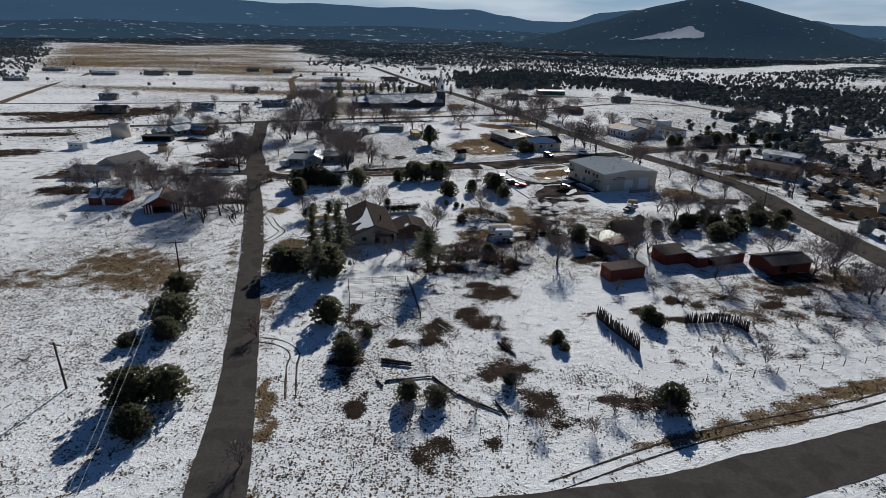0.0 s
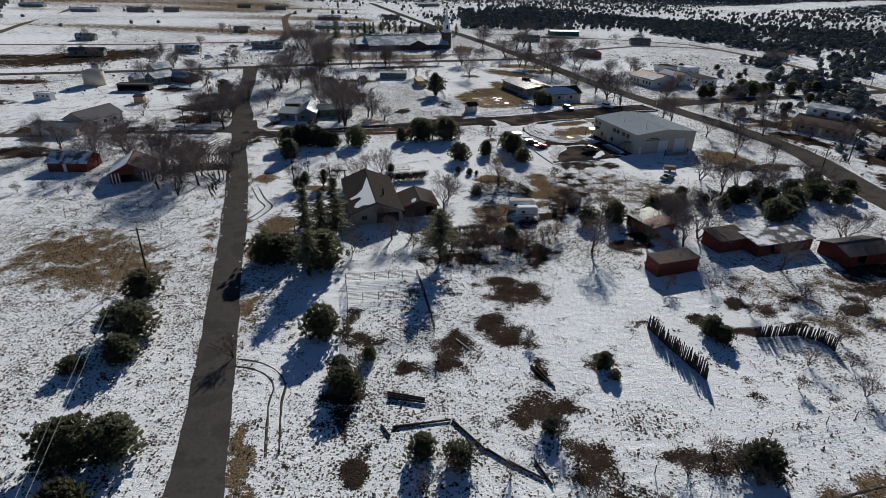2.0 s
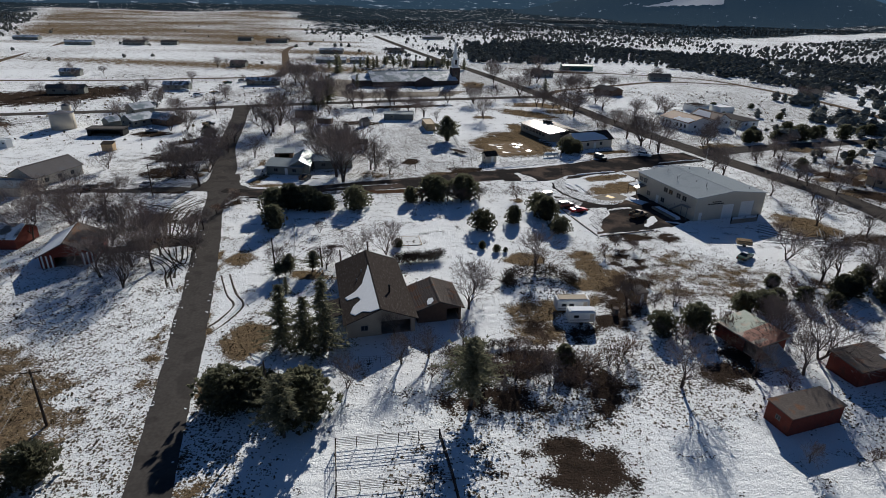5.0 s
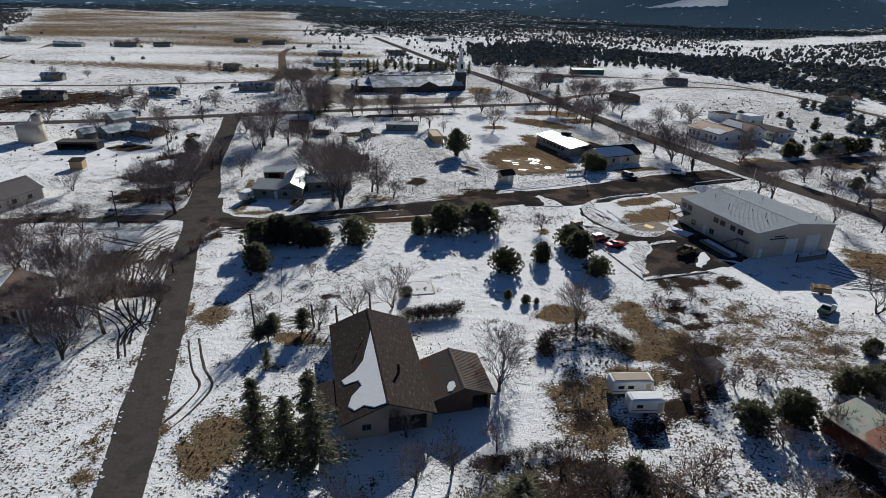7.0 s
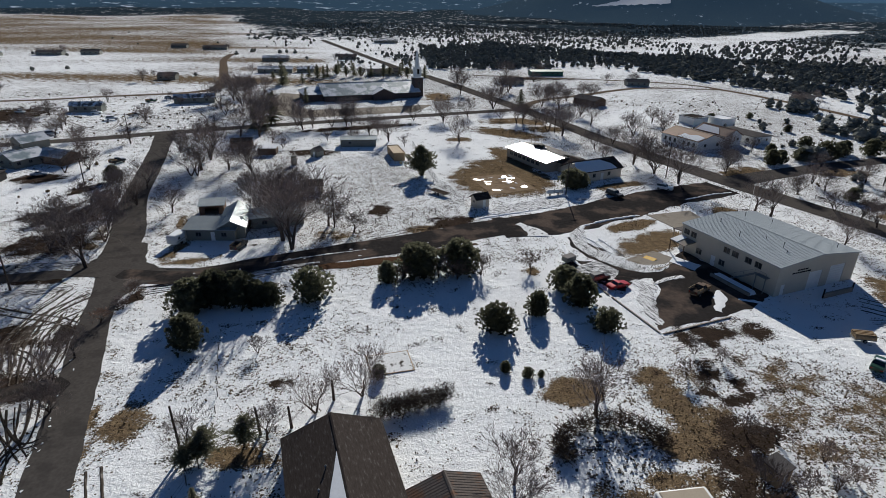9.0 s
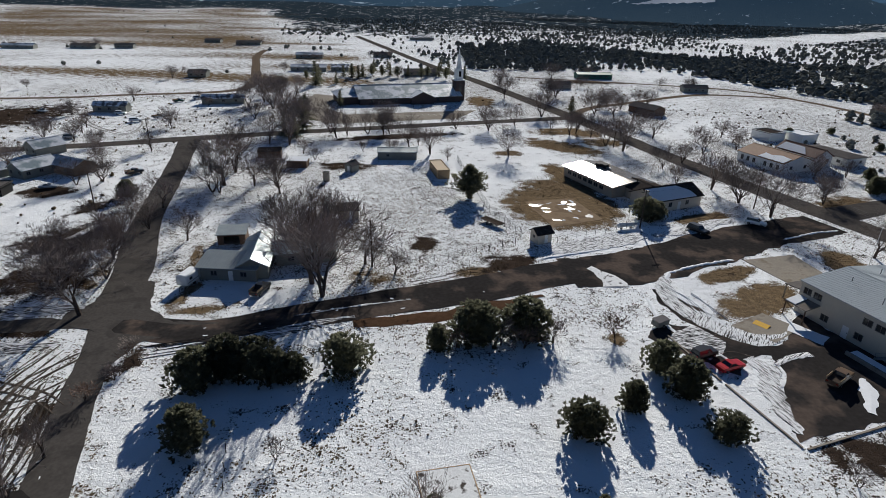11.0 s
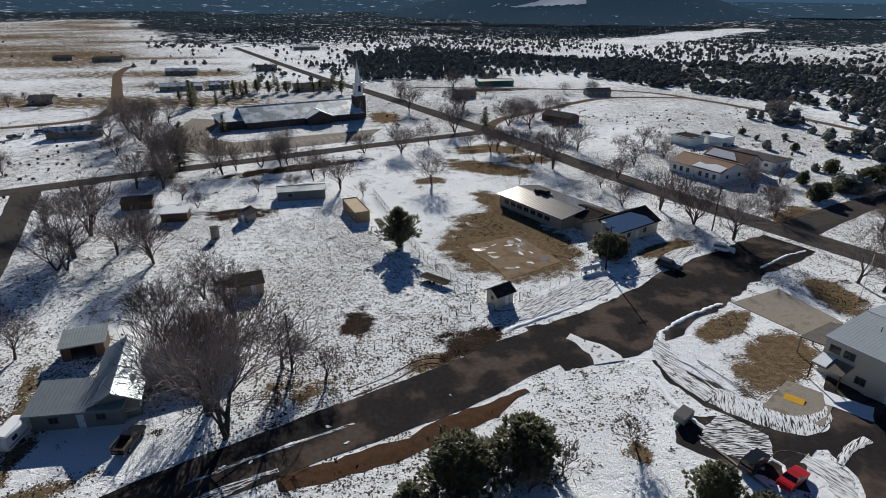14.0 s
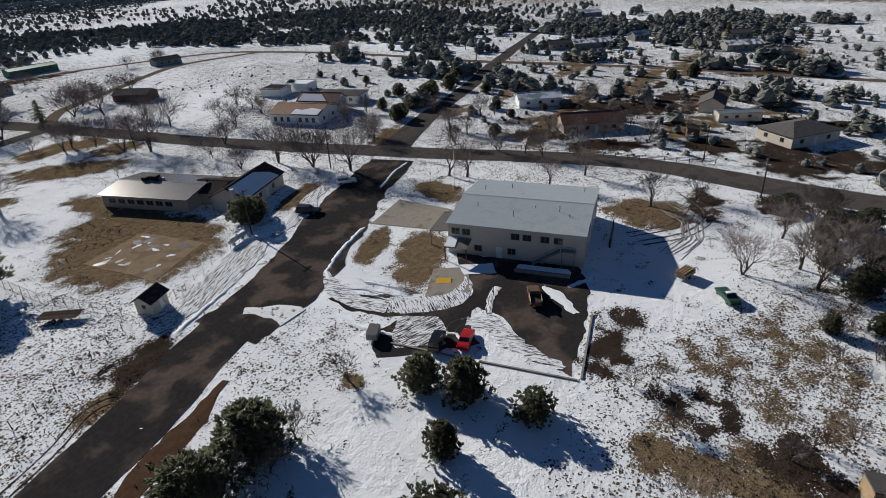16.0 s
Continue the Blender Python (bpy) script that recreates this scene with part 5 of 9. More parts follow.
def camper(x, y, rz, L, W, H, label, top, windows):
    """A towed trailer: rounded shell, roof cap, windows, door, wheels and drawbar."""
    t = thing("camper_trailer", label, "trailer", pose(x, y, 0, 0, 0, rz))
    prof, c = [], 0.28
    for cy, cz, a0 in ((W / 2 - c, H - c, 0), (-W / 2 + c, H - c, 90), (-W / 2 + 0.08, 0.55 + 0.08, 180), (W / 2 - 0.08, 0.55 + 0.08, 270)):
        rad = c if a0 < 180 else 0.08
        prof += [(cy + rad * math.cos(radians(a0 + k * 22.5)), cz + rad * math.sin(radians(a0 + k * 22.5))) for k in range(5)]
    n = len(prof)
    ends = ((-L / 2, 0.90), (-L / 2 + 0.18, 1.0), (L / 2 - 0.18, 1.0), (L / 2, 0.90))
    mid = (0.55 + H) / 2
    vs = [(ex, py * k, mid + (pz - mid) * k) for ex, k in ends for py, pz in prof]
    fs = [(i * n + q, i * n + (q + 1) % n, (i + 1) * n + (q + 1) % n, (i + 1) * n + q) for i in range(3) for q in range(n)]
    part("shell", Geo().add(vs, fs + [tuple(range(n - 1, -1, -1)), tuple(range(3 * n, 4 * n))]), M_WHITE, t, "", True)
    part("roof_cap", Geo().box(0, 0, H + 0.03, L - 0.6, W - 0.6, 0.10, taper=0.94), top, t)
    part("trim_band", Geo().box(0, -W / 2 - 0.01, 1.05, L - 0.4, 0.03, 0.14), M_STEEL, t)
    for u in windows:
        part("window", Geo().box(u, -W / 2 - 0.01, 1.65, 0.8, 0.04, 0.5), M_GLASS, t)
    part("door", Geo().box(L * 0.36, -W / 2 - 0.015, 1.4, 0.65, 0.04, 1.5), M_STUCCO, t)
    for sgn in (-1, 1):
        part("wheel", Geo().tube((0, sgn * (W / 2 - 0.25), 0.33), (0, sgn * (W / 2 - 0.02), 0.33), 0.33, 0.33, 14), M_TYRE, t)
    part("axle_frame", Geo().box(0, 0, 0.5, L * 0.8, W * 0.6, 0.14), M_DARK, t)
    part("drawbar", Geo().tube((-L / 2 + 0.3, 0, 0.5), (-L / 2 - 1.0, 0, 0.42), 0.05, 0.05, 6).tube((-L / 2 - 0.8, 0, -0.02), (-L / 2 - 0.8, 0, 0.46), 0.04, 0.04, 6), M_DARK, t)
    return t


camper(14.6, 138.0, 4, 5.6, 2.3, 2.5, "old white camper trailer with a brownish roof", M_STUCCO_TAN, (-1.6, -0.3))
camper(15.3, 134.1, 4, 4.4, 2.1, 2.5, "white box trailer with snow on top", M_SNOW, (-1.0,))
camper(-61.3, 212.6, 78, 4.4, 2.2, 2.4, "short white camper trailer dusted with snow", M_SNOW, (-0.9,))
barrel = thing("barrel", "dark rusted steel barrel in dry grass", "barrel", pose(21.9, 136.9, 0))
part("drum", Geo().tube((0, 0, 0), (0, 0, 1.2), 0.5, 0.5, 16), M_ROOF_RUST, barrel)
part("rim", Geo().tube((0, 0, 1.17), (0, 0, 1.24), 0.53, 0.53, 16), M_ROOF_RUST, barrel)
# across the highway
tiled = building("house", "white stucco house with an orange-brown tiled roof", "house", 96.6, 301.6, -71, 18, 13, 3.3, 5.3, M_WHITE, M_TILE_ORANGE, 0.4, rows("S", 1.6, 1.1, 1.5, -7, -4.6, -2.2, 2.2, 4.6, 7) + [("S", "door", 0, 1.05, 1.2, 2.1)] + rows("E", 1.6, 1.1, 1.1, -3, 3))
part("roof_snow", Geo().slab([(-1.0, -6.6, 3.50), (8.8, -6.7, 3.48), (8.9, -3.6, 4.44), (5.0, -3.0, 4.62), (2.0, -4.2, 4.25), (-0.5, -3.7, 4.40)], 0.09), M_SNOW, tiled, "snow left on the lower tiles")
gabled = building("house_wing", "white gabled wing with a red roof", "house", 108.6, 305.8, -71, 15, 8, 3.8, 6.0, M_WHITE, M_TILE_RED, 0.4, rows("E", 2.4, 1.0, 1.0, -2.0, 2.0) + rows("S", 2.4, 1.0, 1.0, -4, 0))
part("roof_snow", Geo().slab([(-7.0, -4.1, 3.99), (4.0, -4.1, 3.99), (1.0, -1.2, 5.58), (-6.6, -1.0, 5.70)], 0.09), M_SNOW, gabled, "snow left on the shaded slope")
building("house_wing", "long white wing with a grey-green roof", "house", 121.0, 309.2, -71, 18, 9, 3.0, 3.9, M_WHITE, M_SHINGLE_GREY, 0.4, rows("S", 1.6, 1.3, 1.0, -6, -2, 2, 6) + rows("E", 1.6, 1.0, 1.0, -2, 2), roof_kind="hip")
building("garage", "flat white garage with snow on top", "garage", 128, 339, -71, 9, 8, 3.0, 3.2, M_WHITE, M_SNOW, 0.1, [("W", "rollup", 0, 1.2, 4, 2.4)], roof_kind="flat")
building("shed", "plain white outbuilding with a flat roof", "shed", 117, 342, -71, 9, 8, 2.9, 3.1, M_WHITE, M_SHINGLE, 0.1, roof_kind="flat")
building("house", "small white house with a pale metal roof", "house", 146, 241, -50, 14, 7.5, 2.8, 4.0, M_WHITE, M_TEAL, 0.4, rows("S", 1.5, 1.2, 1.0, -4, 0, 4))
building("house", "pale house with a red shingle roof", "house", 127.5, 214.4, -52, 17, 9, 2.9, 4.8, M_STUCCO_TAN, M_TILE_RED, 0.5, rows("S", 1.5, 1.2, 1.1, -5, -2, 3, 5.5) + [("S", "door", 0.8, 1.05, 1, 2.1)])
building("house", "weathered white house with a steep roof", "house", 162, 190, 10, 10, 7, 2.7, 4.6, M_STUCCO, M_SHINGLE_GREY, 0.4, rows("S", 1.5, 1.0, 1.0, -2.5, 2))
building("trailer_home", "long mobile home with an awning", "trailer", 153, 181, -55, 12, 4, 2.5, 2.9, M_STUCCO, M_ROOF_TIN, 0.2, rows("S", 1.5, 1.1, 0.8, -4, -1, 2.5))
building("house", "pale low house with a worn grey hip roof", "house", 141, 164.5, -35, 15, 11, 2.8, 4.6, M_STUCCO, M_SHINGLE_GREY, 0.5, rows("S", 1.5, 1.2, 1.1, -4.5, 4) + rows("W", 1.5, 1.2, 1.1, -2.5, 2.5) + [("S", "door", 0, 1.05, 1, 2.1)], roof_kind="hip")
building("shed", "narrow brown plank shed by a driveway", "shed", 131.5, 187.4, 20, 4, 3, 2.4, 2.8, M_BROWNWALL, M_SHINGLE, 0.2, roof_kind="shed")
building("barn", "long green metal barn", "barn", 94, 522, 2, 24, 9, 3.2, 4.2, M_GREEN, M_GREEN, 0.4, rows("S", 1.8, 1.6, 0.9, -8, -4, 0, 4, 8), roof_kind="gable")
building("barn", "grey barn beside the lane", "barn", 86, 393, -60, 15, 8, 2.9, 4.4, M_BROWNWALL, M_SHINGLE_GREY, 0.4)
building("house", "dark low house in the pasture", "house", 141, 467, -5, 14, 8, 2.8, 4.2, M_SIDING, M_SHINGLE_GREY, 0.4, rows("S", 1.5, 1.1, 1.0, -4, 0, 4))
# far farmsteads and mobile homes
FAR = [(-470, 705, 6, 26, 8, "teal"), (-414, 561, 0, 20, 8, "white"), (-157, 373, 2, 14, 5, "white"), (-117, 398, 14, 19, 5, "white"), (-164, 492, 4, 11, 9, "dark"), (-380, 652, 6, 26, 8, "teal"), (-331, 666, 4, 22, 9, "dark"),
       (-300, 676, 8, 16, 8, "dark"), (-250, 764, 3, 16, 10, "dark"), (-206, 742, 6, 24, 10, "dark"), (-120, 622, 2, 22, 8, "teal"), (-103, 533, 4, 24, 9, "teal"), (-82, 537, 6, 12, 9, "white")]
FAR2 = [(-60, 640, 0, 16, 8, "dark"), (-25, 520, 10, 22, 9, "dark"), (-245, 420, 8, 12, 5, "white"), (-205, 352, 10, 18, 5, "dark"), (60, 470, 12, 12, 7, "dark"),
        (-30, 880, 5, 30, 14, "white"), (208, 400, 40, 14, 9, "dark"), (259, 272, -48, 19, 9, "white"), (383, 328, -40, 16, 10, "teal"), (272, 205, -55, 16, 9, "white"), (288, 258, -30, 9, 6, "teal"), (250, 285, -48, 11, 7, "dark"), (306, 214, -50, 12, 8, "dark"), (256, 189, -60, 12, 7, "dark")]
for fx, fy, fr, fl, fw, look_of in FAR + FAR2:
    wallm, roofm, words = {"white": (M_SIDING, M_ROOF_PATCH, "pale mobile home with a snowy metal roof"), "dark": (M_SIDING, M_SHINGLE_GREY, "dark low farmhouse among bare shrubs"), "teal": (M_SIDING, M_TEAL, "long shed with a blue-green roof")}[look_of]
    building("far_house", words, "house", fx, fy, fr, fl, fw, 2.9, 4.3, wallm, roofm, 0.4, rows("S", 1.6, 1.3, 1.1, -fl * 0.3, 0, fl * 0.3), inner=False)

# church with its steeple
church = building("church", "long brick church under a snow-streaked metal roof", "church", -31.0, 418.5, 18, 52, 24, 3.3, 7.9, M_BRICK, M_TEAL, 0.8,
                  rows("S", 1.7, 1.2, 1.9, -20, -14, -8, 14) + [("S", "window", 5, 1.7, 3.0, 2.4)], ribs=1.2)
g = Geo()
g.slab([(-1.5, -15.5, 3.2), (5, -15.5, 6.2), (5, -1, 6.4), (-1.5, -1, 3.2)], 0.2)
g.slab([(11.5, -15.5, 3.2), (5, -15.5, 6.2), (5, -1, 6.4), (11.5, -1, 3.2)], 0.2)
part("porch_roof", g, M_TEAL, church)
part("porch_wall", Geo().box(5, -13.4, 1.65, 11.6, 3.0, 3.3).add([(-0.8, -14.9, 3.3), (10.8, -14.9, 3.3), (5, -14.9, 5.8), (-0.8, -12, 3.3), (10.8, -12, 3.3), (5, -12, 5.8)], [(0, 1, 2), (5, 4, 3), (0, 3, 4, 1), (1, 4, 5, 2), (2, 5, 3, 0)]), M_BRICK, church)
g = Geo()
g.box(27, -6, 5.0, 5.0, 5.0, 10.0)
part("tower", g, M_BRICK, church)
part("tower_window", Geo().box(27, -8.53, 6.0, 1.4, 0.08, 3.4), M_GLASS, church)
g = Geo().box(27, -6, 10.3, 5.4, 5.4, 0.6).box(27, -6, 13.0, 3.6, 3.6, 4.8).box(27, -6, 15.6, 4.0, 4.0, 0.4)
part("belfry", g, M_WHITE, church)
part("louvre", Geo().box(27, -7.83, 13.2, 1.2, 0.06, 2.8), M_DARK, church)
g = Geo().tube((27, -6, 15.8), (27, -6, 25.5), 1.6, 0.05, 8)
part("spire", g, M_WHITE, church)
part("lower_wing", Geo().box(-30.5, 0, 1.9, 10, 18, 3.8), M_BRICK, church)
g = Geo()
g.slab([(-36.5, -10, 3.8), (-25, -10, 3.8), (-25, 0, 6.6), (-32, 0, 6.6)], 0.2)
g.slab([(-36.5, 10, 3.8), (-25, 10, 3.8), (-25, 0, 6.6), (-32, 0, 6.6)], 0.2)
g.slab([(-36.5, -10, 3.8), (-36.5, 10, 3.8), (-32, 0, 6.6)], 0.2)
part("wing_roof", g, M_TEAL, church)

# faded bay lines on the lot before the church
line_me = Geo().box(0, 0, 0.034, 0.16, 4.6, 0.012).mesh("bay_line", M_WHITE)
lines = thing("bay_lines", "row of faded white parking bay lines", "road marking", pose(-44, 369.4, 0, 0, 0, 18), "", "structure")
for i in range(14):
    part("bay_line", line_me, None, lines).location = (i * 2.7, 0, 0)

# ---- trees ----


def bare_geo(seed, height, spread, stems=1, droop=0.0, last=5, thick=0.018, fan=3):
    """Trunk and main limbs, and the fan of finer branches, as two meshes."""
    r = random.Random(seed)
    wood, fine = Geo(), Geo()

    def grow(p, d, length, rad, level):
        segs = 2 if level < 2 else 1
        g = wood if level < 2 else fine
        sides = (7, 5, 4, 3, 3, 3)[level]
        for s in range(segs):
            d2 = (d + Vector((r.uniform(-1, 1), r.uniform(-1, 1), r.uniform(-0.5, 0.7))) * 0.16).normalized()
            q = p + d2 * (length / segs)
            r1 = rad * (0.82 if s < segs - 1 else 0.62)
            if level == last:
                e = d2.orthogonal().normalized() * (0.017 if height > 4 else 0.02)
                g.add([p - e, p + e, q + e * 0.4, q - e * 0.4], [(0, 1, 2, 3)])
            else:
                g.tube(p, q, rad, r1, sides, False)
            p, d, rad = q, d2, r1
            if level < last:
                kids = {0: 3, 1: 3, 2: 4 if stems == 1 else 3, 3: 4 if stems == 1 else 3 if height > 4 else 2, 4: fan}[level]
                if segs == 2 and s == 0:
                    kids = 2
                for _ in range(kids):
                    a = r.uniform(0, 6.283)
                    side = d.orthogonal().normalized()
                    side.rotate(Matrix.Rotation(a, 3, d))
                    lean = r.uniform(0.5, 1.15) * spread
                    nd = (d + side * lean + Vector((0, 0, 0.18 - droop * level * 0.1))).normalized()
                    grow(p - d * r.uniform(0, 0.12) * length, nd, length * r.uniform(0.66, 0.92), max(rad * r.uniform(0.5, 0.72), thick * height / 10), level + 1)

    for s in range(stems):
        lean = Vector((r.uniform(-1, 1), r.uniform(-1, 1), 0)) * (0.45 if stems > 1 else 0.08)
        grow(Vector((lean.x * 0.05, lean.y * 0.05, -0.1)), (Vector((0, 0, 1)) + lean).normalized(), height * 0.25, height * (0.026 if stems == 1 else 0.016), 0)
    top = max(v[2] for g in (wood, fine) for v in g.v)
    k = height / top
    for g in (wood, fine):
        g.v = [(x * k, y * k, z * k) for x, y, z in g.v]
    return wood, fine


def bare_kind(seed, height, spread, stems=1, droop=0.0, twig=None, last=5, thick=0.018, fan=3):
    a, b = bare_geo(seed, height, spread, stems, droop, last, thick, fan)
    return a.mesh("trunk", M_BARK), b.mesh("crown", twig or M_TWIG)


BARE = [bare_kind(11, 10, 0.85), bare_kind(12, 10, 0.7), bare_kind(13, 10, 1.0), bare_kind(14, 10, 0.75, 3), bare_kind(15, 10, 0.8, 2)]
BARE_FAR = [bare_kind(16, 10, 0.8, 2, last=5, thick=0.022, fan=2), bare_kind(17, 10, 0.95, 2, last=5, thick=0.022, fan=2), bare_kind(18, 10, 0.75, 3, last=5, thick=0.022, fan=2), bare_kind(19, 10, 0.85, 1, last=5, thick=0.022, fan=2), bare_kind(20, 10, 0.9, 2, last=5, thick=0.022, fan=2)]
SHRUB = [bare_kind(21, 3, 0.9, 2, twig=M_TWIG_RED, last=4), bare_kind(22, 3, 0.8, 2, last=4)]
BRUSH = bare_kind(23, 3, 1.0, 4, twig=M_BRUSH, last=4)
tree_rng = random.Random(77)


def plant(kind, name, label, x, y, h, nominal, group, lean=2, parts=("trunk", "crown"), wide=1.0, category="tree"):
    s = h / nominal
    t = thing(name, label, category, pose(x, y, 0, tree_rng.uniform(-lean, lean), tree_rng.uniform(-lean, lean), tree_rng.uniform(0, 360)), group)
    t.scale = (s * wide, s * wide, s)
    for n, me in zip(parts, kind):
        part(n, me, None, t)
    return t


def bare_tree(x, y, h, k, label="leafless deciduous tree with fine grey-brown twigs", group="bare trees", wide=1.0):
    if y > 245:
        return plant(BARE_FAR[k], "bare_tree", label, x, y, h * 1.04, 10, group, 3, wide=wide * 1.12)
    return plant(BARE[k], "bare_tree", label, x, y, h, 10, group, 3, wide=wide)


EAST_YARDS = [(120, 207, 6.5), (126, 205, 7), (134, 205, 6), (118, 214, 6.5), (140, 212, 7), (113, 218, 6), (147, 205, 6), (152, 196, 6.5), (135, 190, 6), (124, 196, 5.5), (160, 212, 6.5), (108, 250, 7), (92, 268, 8), (88, 262, 8.5), (105, 292, 7), (112, 288, 6)]
WEST_LANE = [(-92, 186, 7), (-101, 190, 8), (-116, 181, 7.5), (-124, 186, 8), (-96, 232, 6), (-108, 216, 6.5), (-125, 300, 7), (-142, 318, 7), (-170, 300, 7.5), (-158, 330, 7)]
AVENUE_NORTH = [(66, 302, 8.5), (98, 332.3, 7.7), (84.1, 332.3, 7.6), (97.9, 341.3, 7.4), (59.3, 387.3, 12.6), (66.1, 378.6, 13.7), (57.7, 341.3, 8.5), (37.3, 341.4, 9.7), (32.7, 378.4, 14), (99.3, 214.8, 7.2)]
AVENUE = [(21.8, 429.5, 13), (5.6, 346.9, 11.5), (8.7, 306.5, 11.6), (44.2, 422.6, 12.3), (24.5, 479.8, 10.1), (40.5, 344.4, 10.3), (44.6, 337.6, 10.4), (46.9, 324.7, 11.6), (50.7, 316.4, 13.0), (70.4, 357.3, 10.0), (69.0, 337.5, 11.5), (67.3, 406.7, 9.6), (69.4, 403.4, 10.5), (76.0, 401.4, 8.7),
          (56.5, 294.0, 8.3), (54.6, 278.2, 7.4), (62.6, 273.1, 11.0), (65.0, 262.1, 12.8), (67.7, 251.3, 14.2), (79.4, 315.8, 10.2), (94.4, 321.7, 6.7), (76.8, 227.5, 10.8), (78.2, 223.3, 10.5), (122.1, 266.7, 6.6), (60.9, 500.7, 12.5), (50.5, 435.1, 13.5), (75.2, 478.9, 8.0), (87.5, 412, 10), (91.5, 408, 9)]
STREET_NORTH = [(-90.4, 385.7, 17), (-80.7, 362, 16), (-99.2, 403.7, 15), (-104, 394.3, 14), (-71.2, 341.6, 16), (-25.3, 318.1, 12), (-36, 354.9, 9.9), (-56.2, 337.8, 13)]
STREET = [(-52.7, 329.6, 11.6), (-49.3, 334.2, 7.4), (-41.8, 336.7, 11.7), (-35.8, 337.2, 10.6), (-33.6, 338.0, 9.5), (-17.8, 307.7, 9.9), (-22.1, 320.2, 7.6), (-7.4, 349.2, 8.6), (17.7, 356.6, 9.3), (-67.5, 318.1, 13.0), (-68.5, 348.2, 15.0), (-93.7, 415.8, 13.2), (-104.8, 431.7, 9.7), (-150.1, 315.0, 9.6),
          (-113.4, 268.7, 9.0), (-131.3, 312.9, 6.3), (-110.5, 307.4, 7.1), (-160.3, 399.1, 7.5), (-75.4, 264.4, 12.1), (-75.2, 283.0, 17.0), (-74.7, 319.0, 11.8), (-63.8, 281.2, 6.3), (-91.8, 255.8, 6.1), (-98, 424, 12), (-88, 422, 12), (-72, 340, 12), (-26, 330, 6)]
LANE = [(-79.8, 222, 11), (-69.3, 232, 8), (-73.4, 264, 11), (-87, 244, 8.5), (-74.5, 201, 14), (-82, 231, 9), (-39.2, 213, 17), (-36.5, 208.2, 19), (-48.5, 231, 13), (-30.4, 221.6, 10.5), (-39.4, 219.2, 14), (-81.4, 207.6, 11), (-85.5, 209.3, 10), (-74.3, 270.4, 16), (-57.5, 264, 13), (-83, 252, 9), (-66, 270, 9)]
WEST = [(-66.8, 150.5, 11), (-75.9, 160, 11), (-84.6, 165, 10), (-93.5, 162, 11), (-70.3, 146, 10), (-64, 142, 9.5), (-62, 149, 10), (-89, 168, 10), (-73, 166, 10), (-67, 158, 10), (-60, 163, 7),
        (-100, 172, 9), (-106, 180, 9), (-112, 168, 8), (-140, 282, 9), (-115, 285, 9), (-108, 272, 8), (-150, 340, 8), (-120, 345, 8)]
YARD = [(10.8, 153.5, 9.5), (-1.8, 143, 7.5), (-19, 159, 7.5), (-9.1, 123, 5.5), (-3.9, 126.5, 5), (-38.2, 150, 6.5), (-24.7, 156, 7), (-29.8, 151.5, 5.5), (-14.5, 128.5, 5.5), (25.8, 117.5, 9),
        (49, 125, 10.5), (65, 151, 9.5), (-2.8, 137.5, 8), (-12.9, 121.3, 6), (-19.7, 115.4, 5), (72, 146, 9), (82.4, 181.6, 8.5), (83.3, 204.5, 8), (97.5, 226.5, 7), (99, 219.5, 7.5), (103, 207, 7)]
YARD2 = [(80, 112, 11), (88, 118, 10), (93, 123, 9), (86, 104, 8), (76, 148, 9), (88, 154, 9), (70, 154, 8.5), (44.5, 121, 8), (37, 120.5, 6.5), (46.5, 131, 7.5), (24.7, 140, 5), (74, 152, 8), (80, 158, 8), (63.8, 161, 8.5), (92, 200, 7.5), (90, 175, 7), (59, 112, 8), (78, 124, 9), (85, 112, 9), (90, 105, 8), (84, 100, 8), (44, 129, 8), (-29, 220.7, 6.5), (112, 225, 7), (117, 222, 7), (150, 225, 7), (125, 250, 8), (165, 232, 6)]
THICKET = [(-68, 162, 9), (-72, 152, 9.5), (-79, 170, 9), (-86, 176, 8), (-94, 176, 9), (-64, 156, 8), (-98, 182, 8), (-108, 186, 8), (-58, 158, 6), (-61, 170, 6), (-90, 190, 7), (-112, 176, 8), (-84, 214, 9),
           (-90, 222, 9), (-77, 214, 10), (-92, 240, 8), (-80, 238, 8), (-88, 292, 9)]
THICKET2 = [(-54.8, 298.6, 5), (-40.5, 309.4, 4.5), (-60, 306, 6), (-92, 362, 9), (-118, 340, 7), (-146, 330, 7), (-12, 300, 5), (-31, 311, 5), (32, 352, 6), (100, 285, 6), (97, 240, 7), (107, 243, 7), (-45, 246, 11), (-41, 243, 9), (-38.6, 238, 10)]
far_rng = random.Random(31)
FARM = [(-157, 373), (-117, 398), (-164, 492), (-331, 666), (-206, 742), (-120, 622), (-103, 533), (-60, 640), (-25, 520), (-245, 420), (-205, 352), (60, 470), (94, 522), (141, 467), (208, 400)]
for fx, fy in FARM:
    for _ in range(3):
        bare_tree(fx + far_rng.uniform(-16, 16), fy + far_rng.choice((-1, 1)) * far_rng.uniform(7, 13), far_rng.uniform(4.5, 8.5), far_rng.randrange(5), "bare tree beside a distant farmhouse", "farm trees")
for i, (x, y, h) in enumerate(THICKET + THICKET2):
    bare_tree(x, y, h, (3, 2, 4, 0)[i % 4], "bare tangled tree in a thicket")
for i, (x, y, h) in enumerate(AVENUE + AVENUE_NORTH):
    bare_tree(x, y, h, (0, 2, 1, 4)[i % 4], "stout bare roadside tree with a forked trunk", "avenue trees", 1.05)
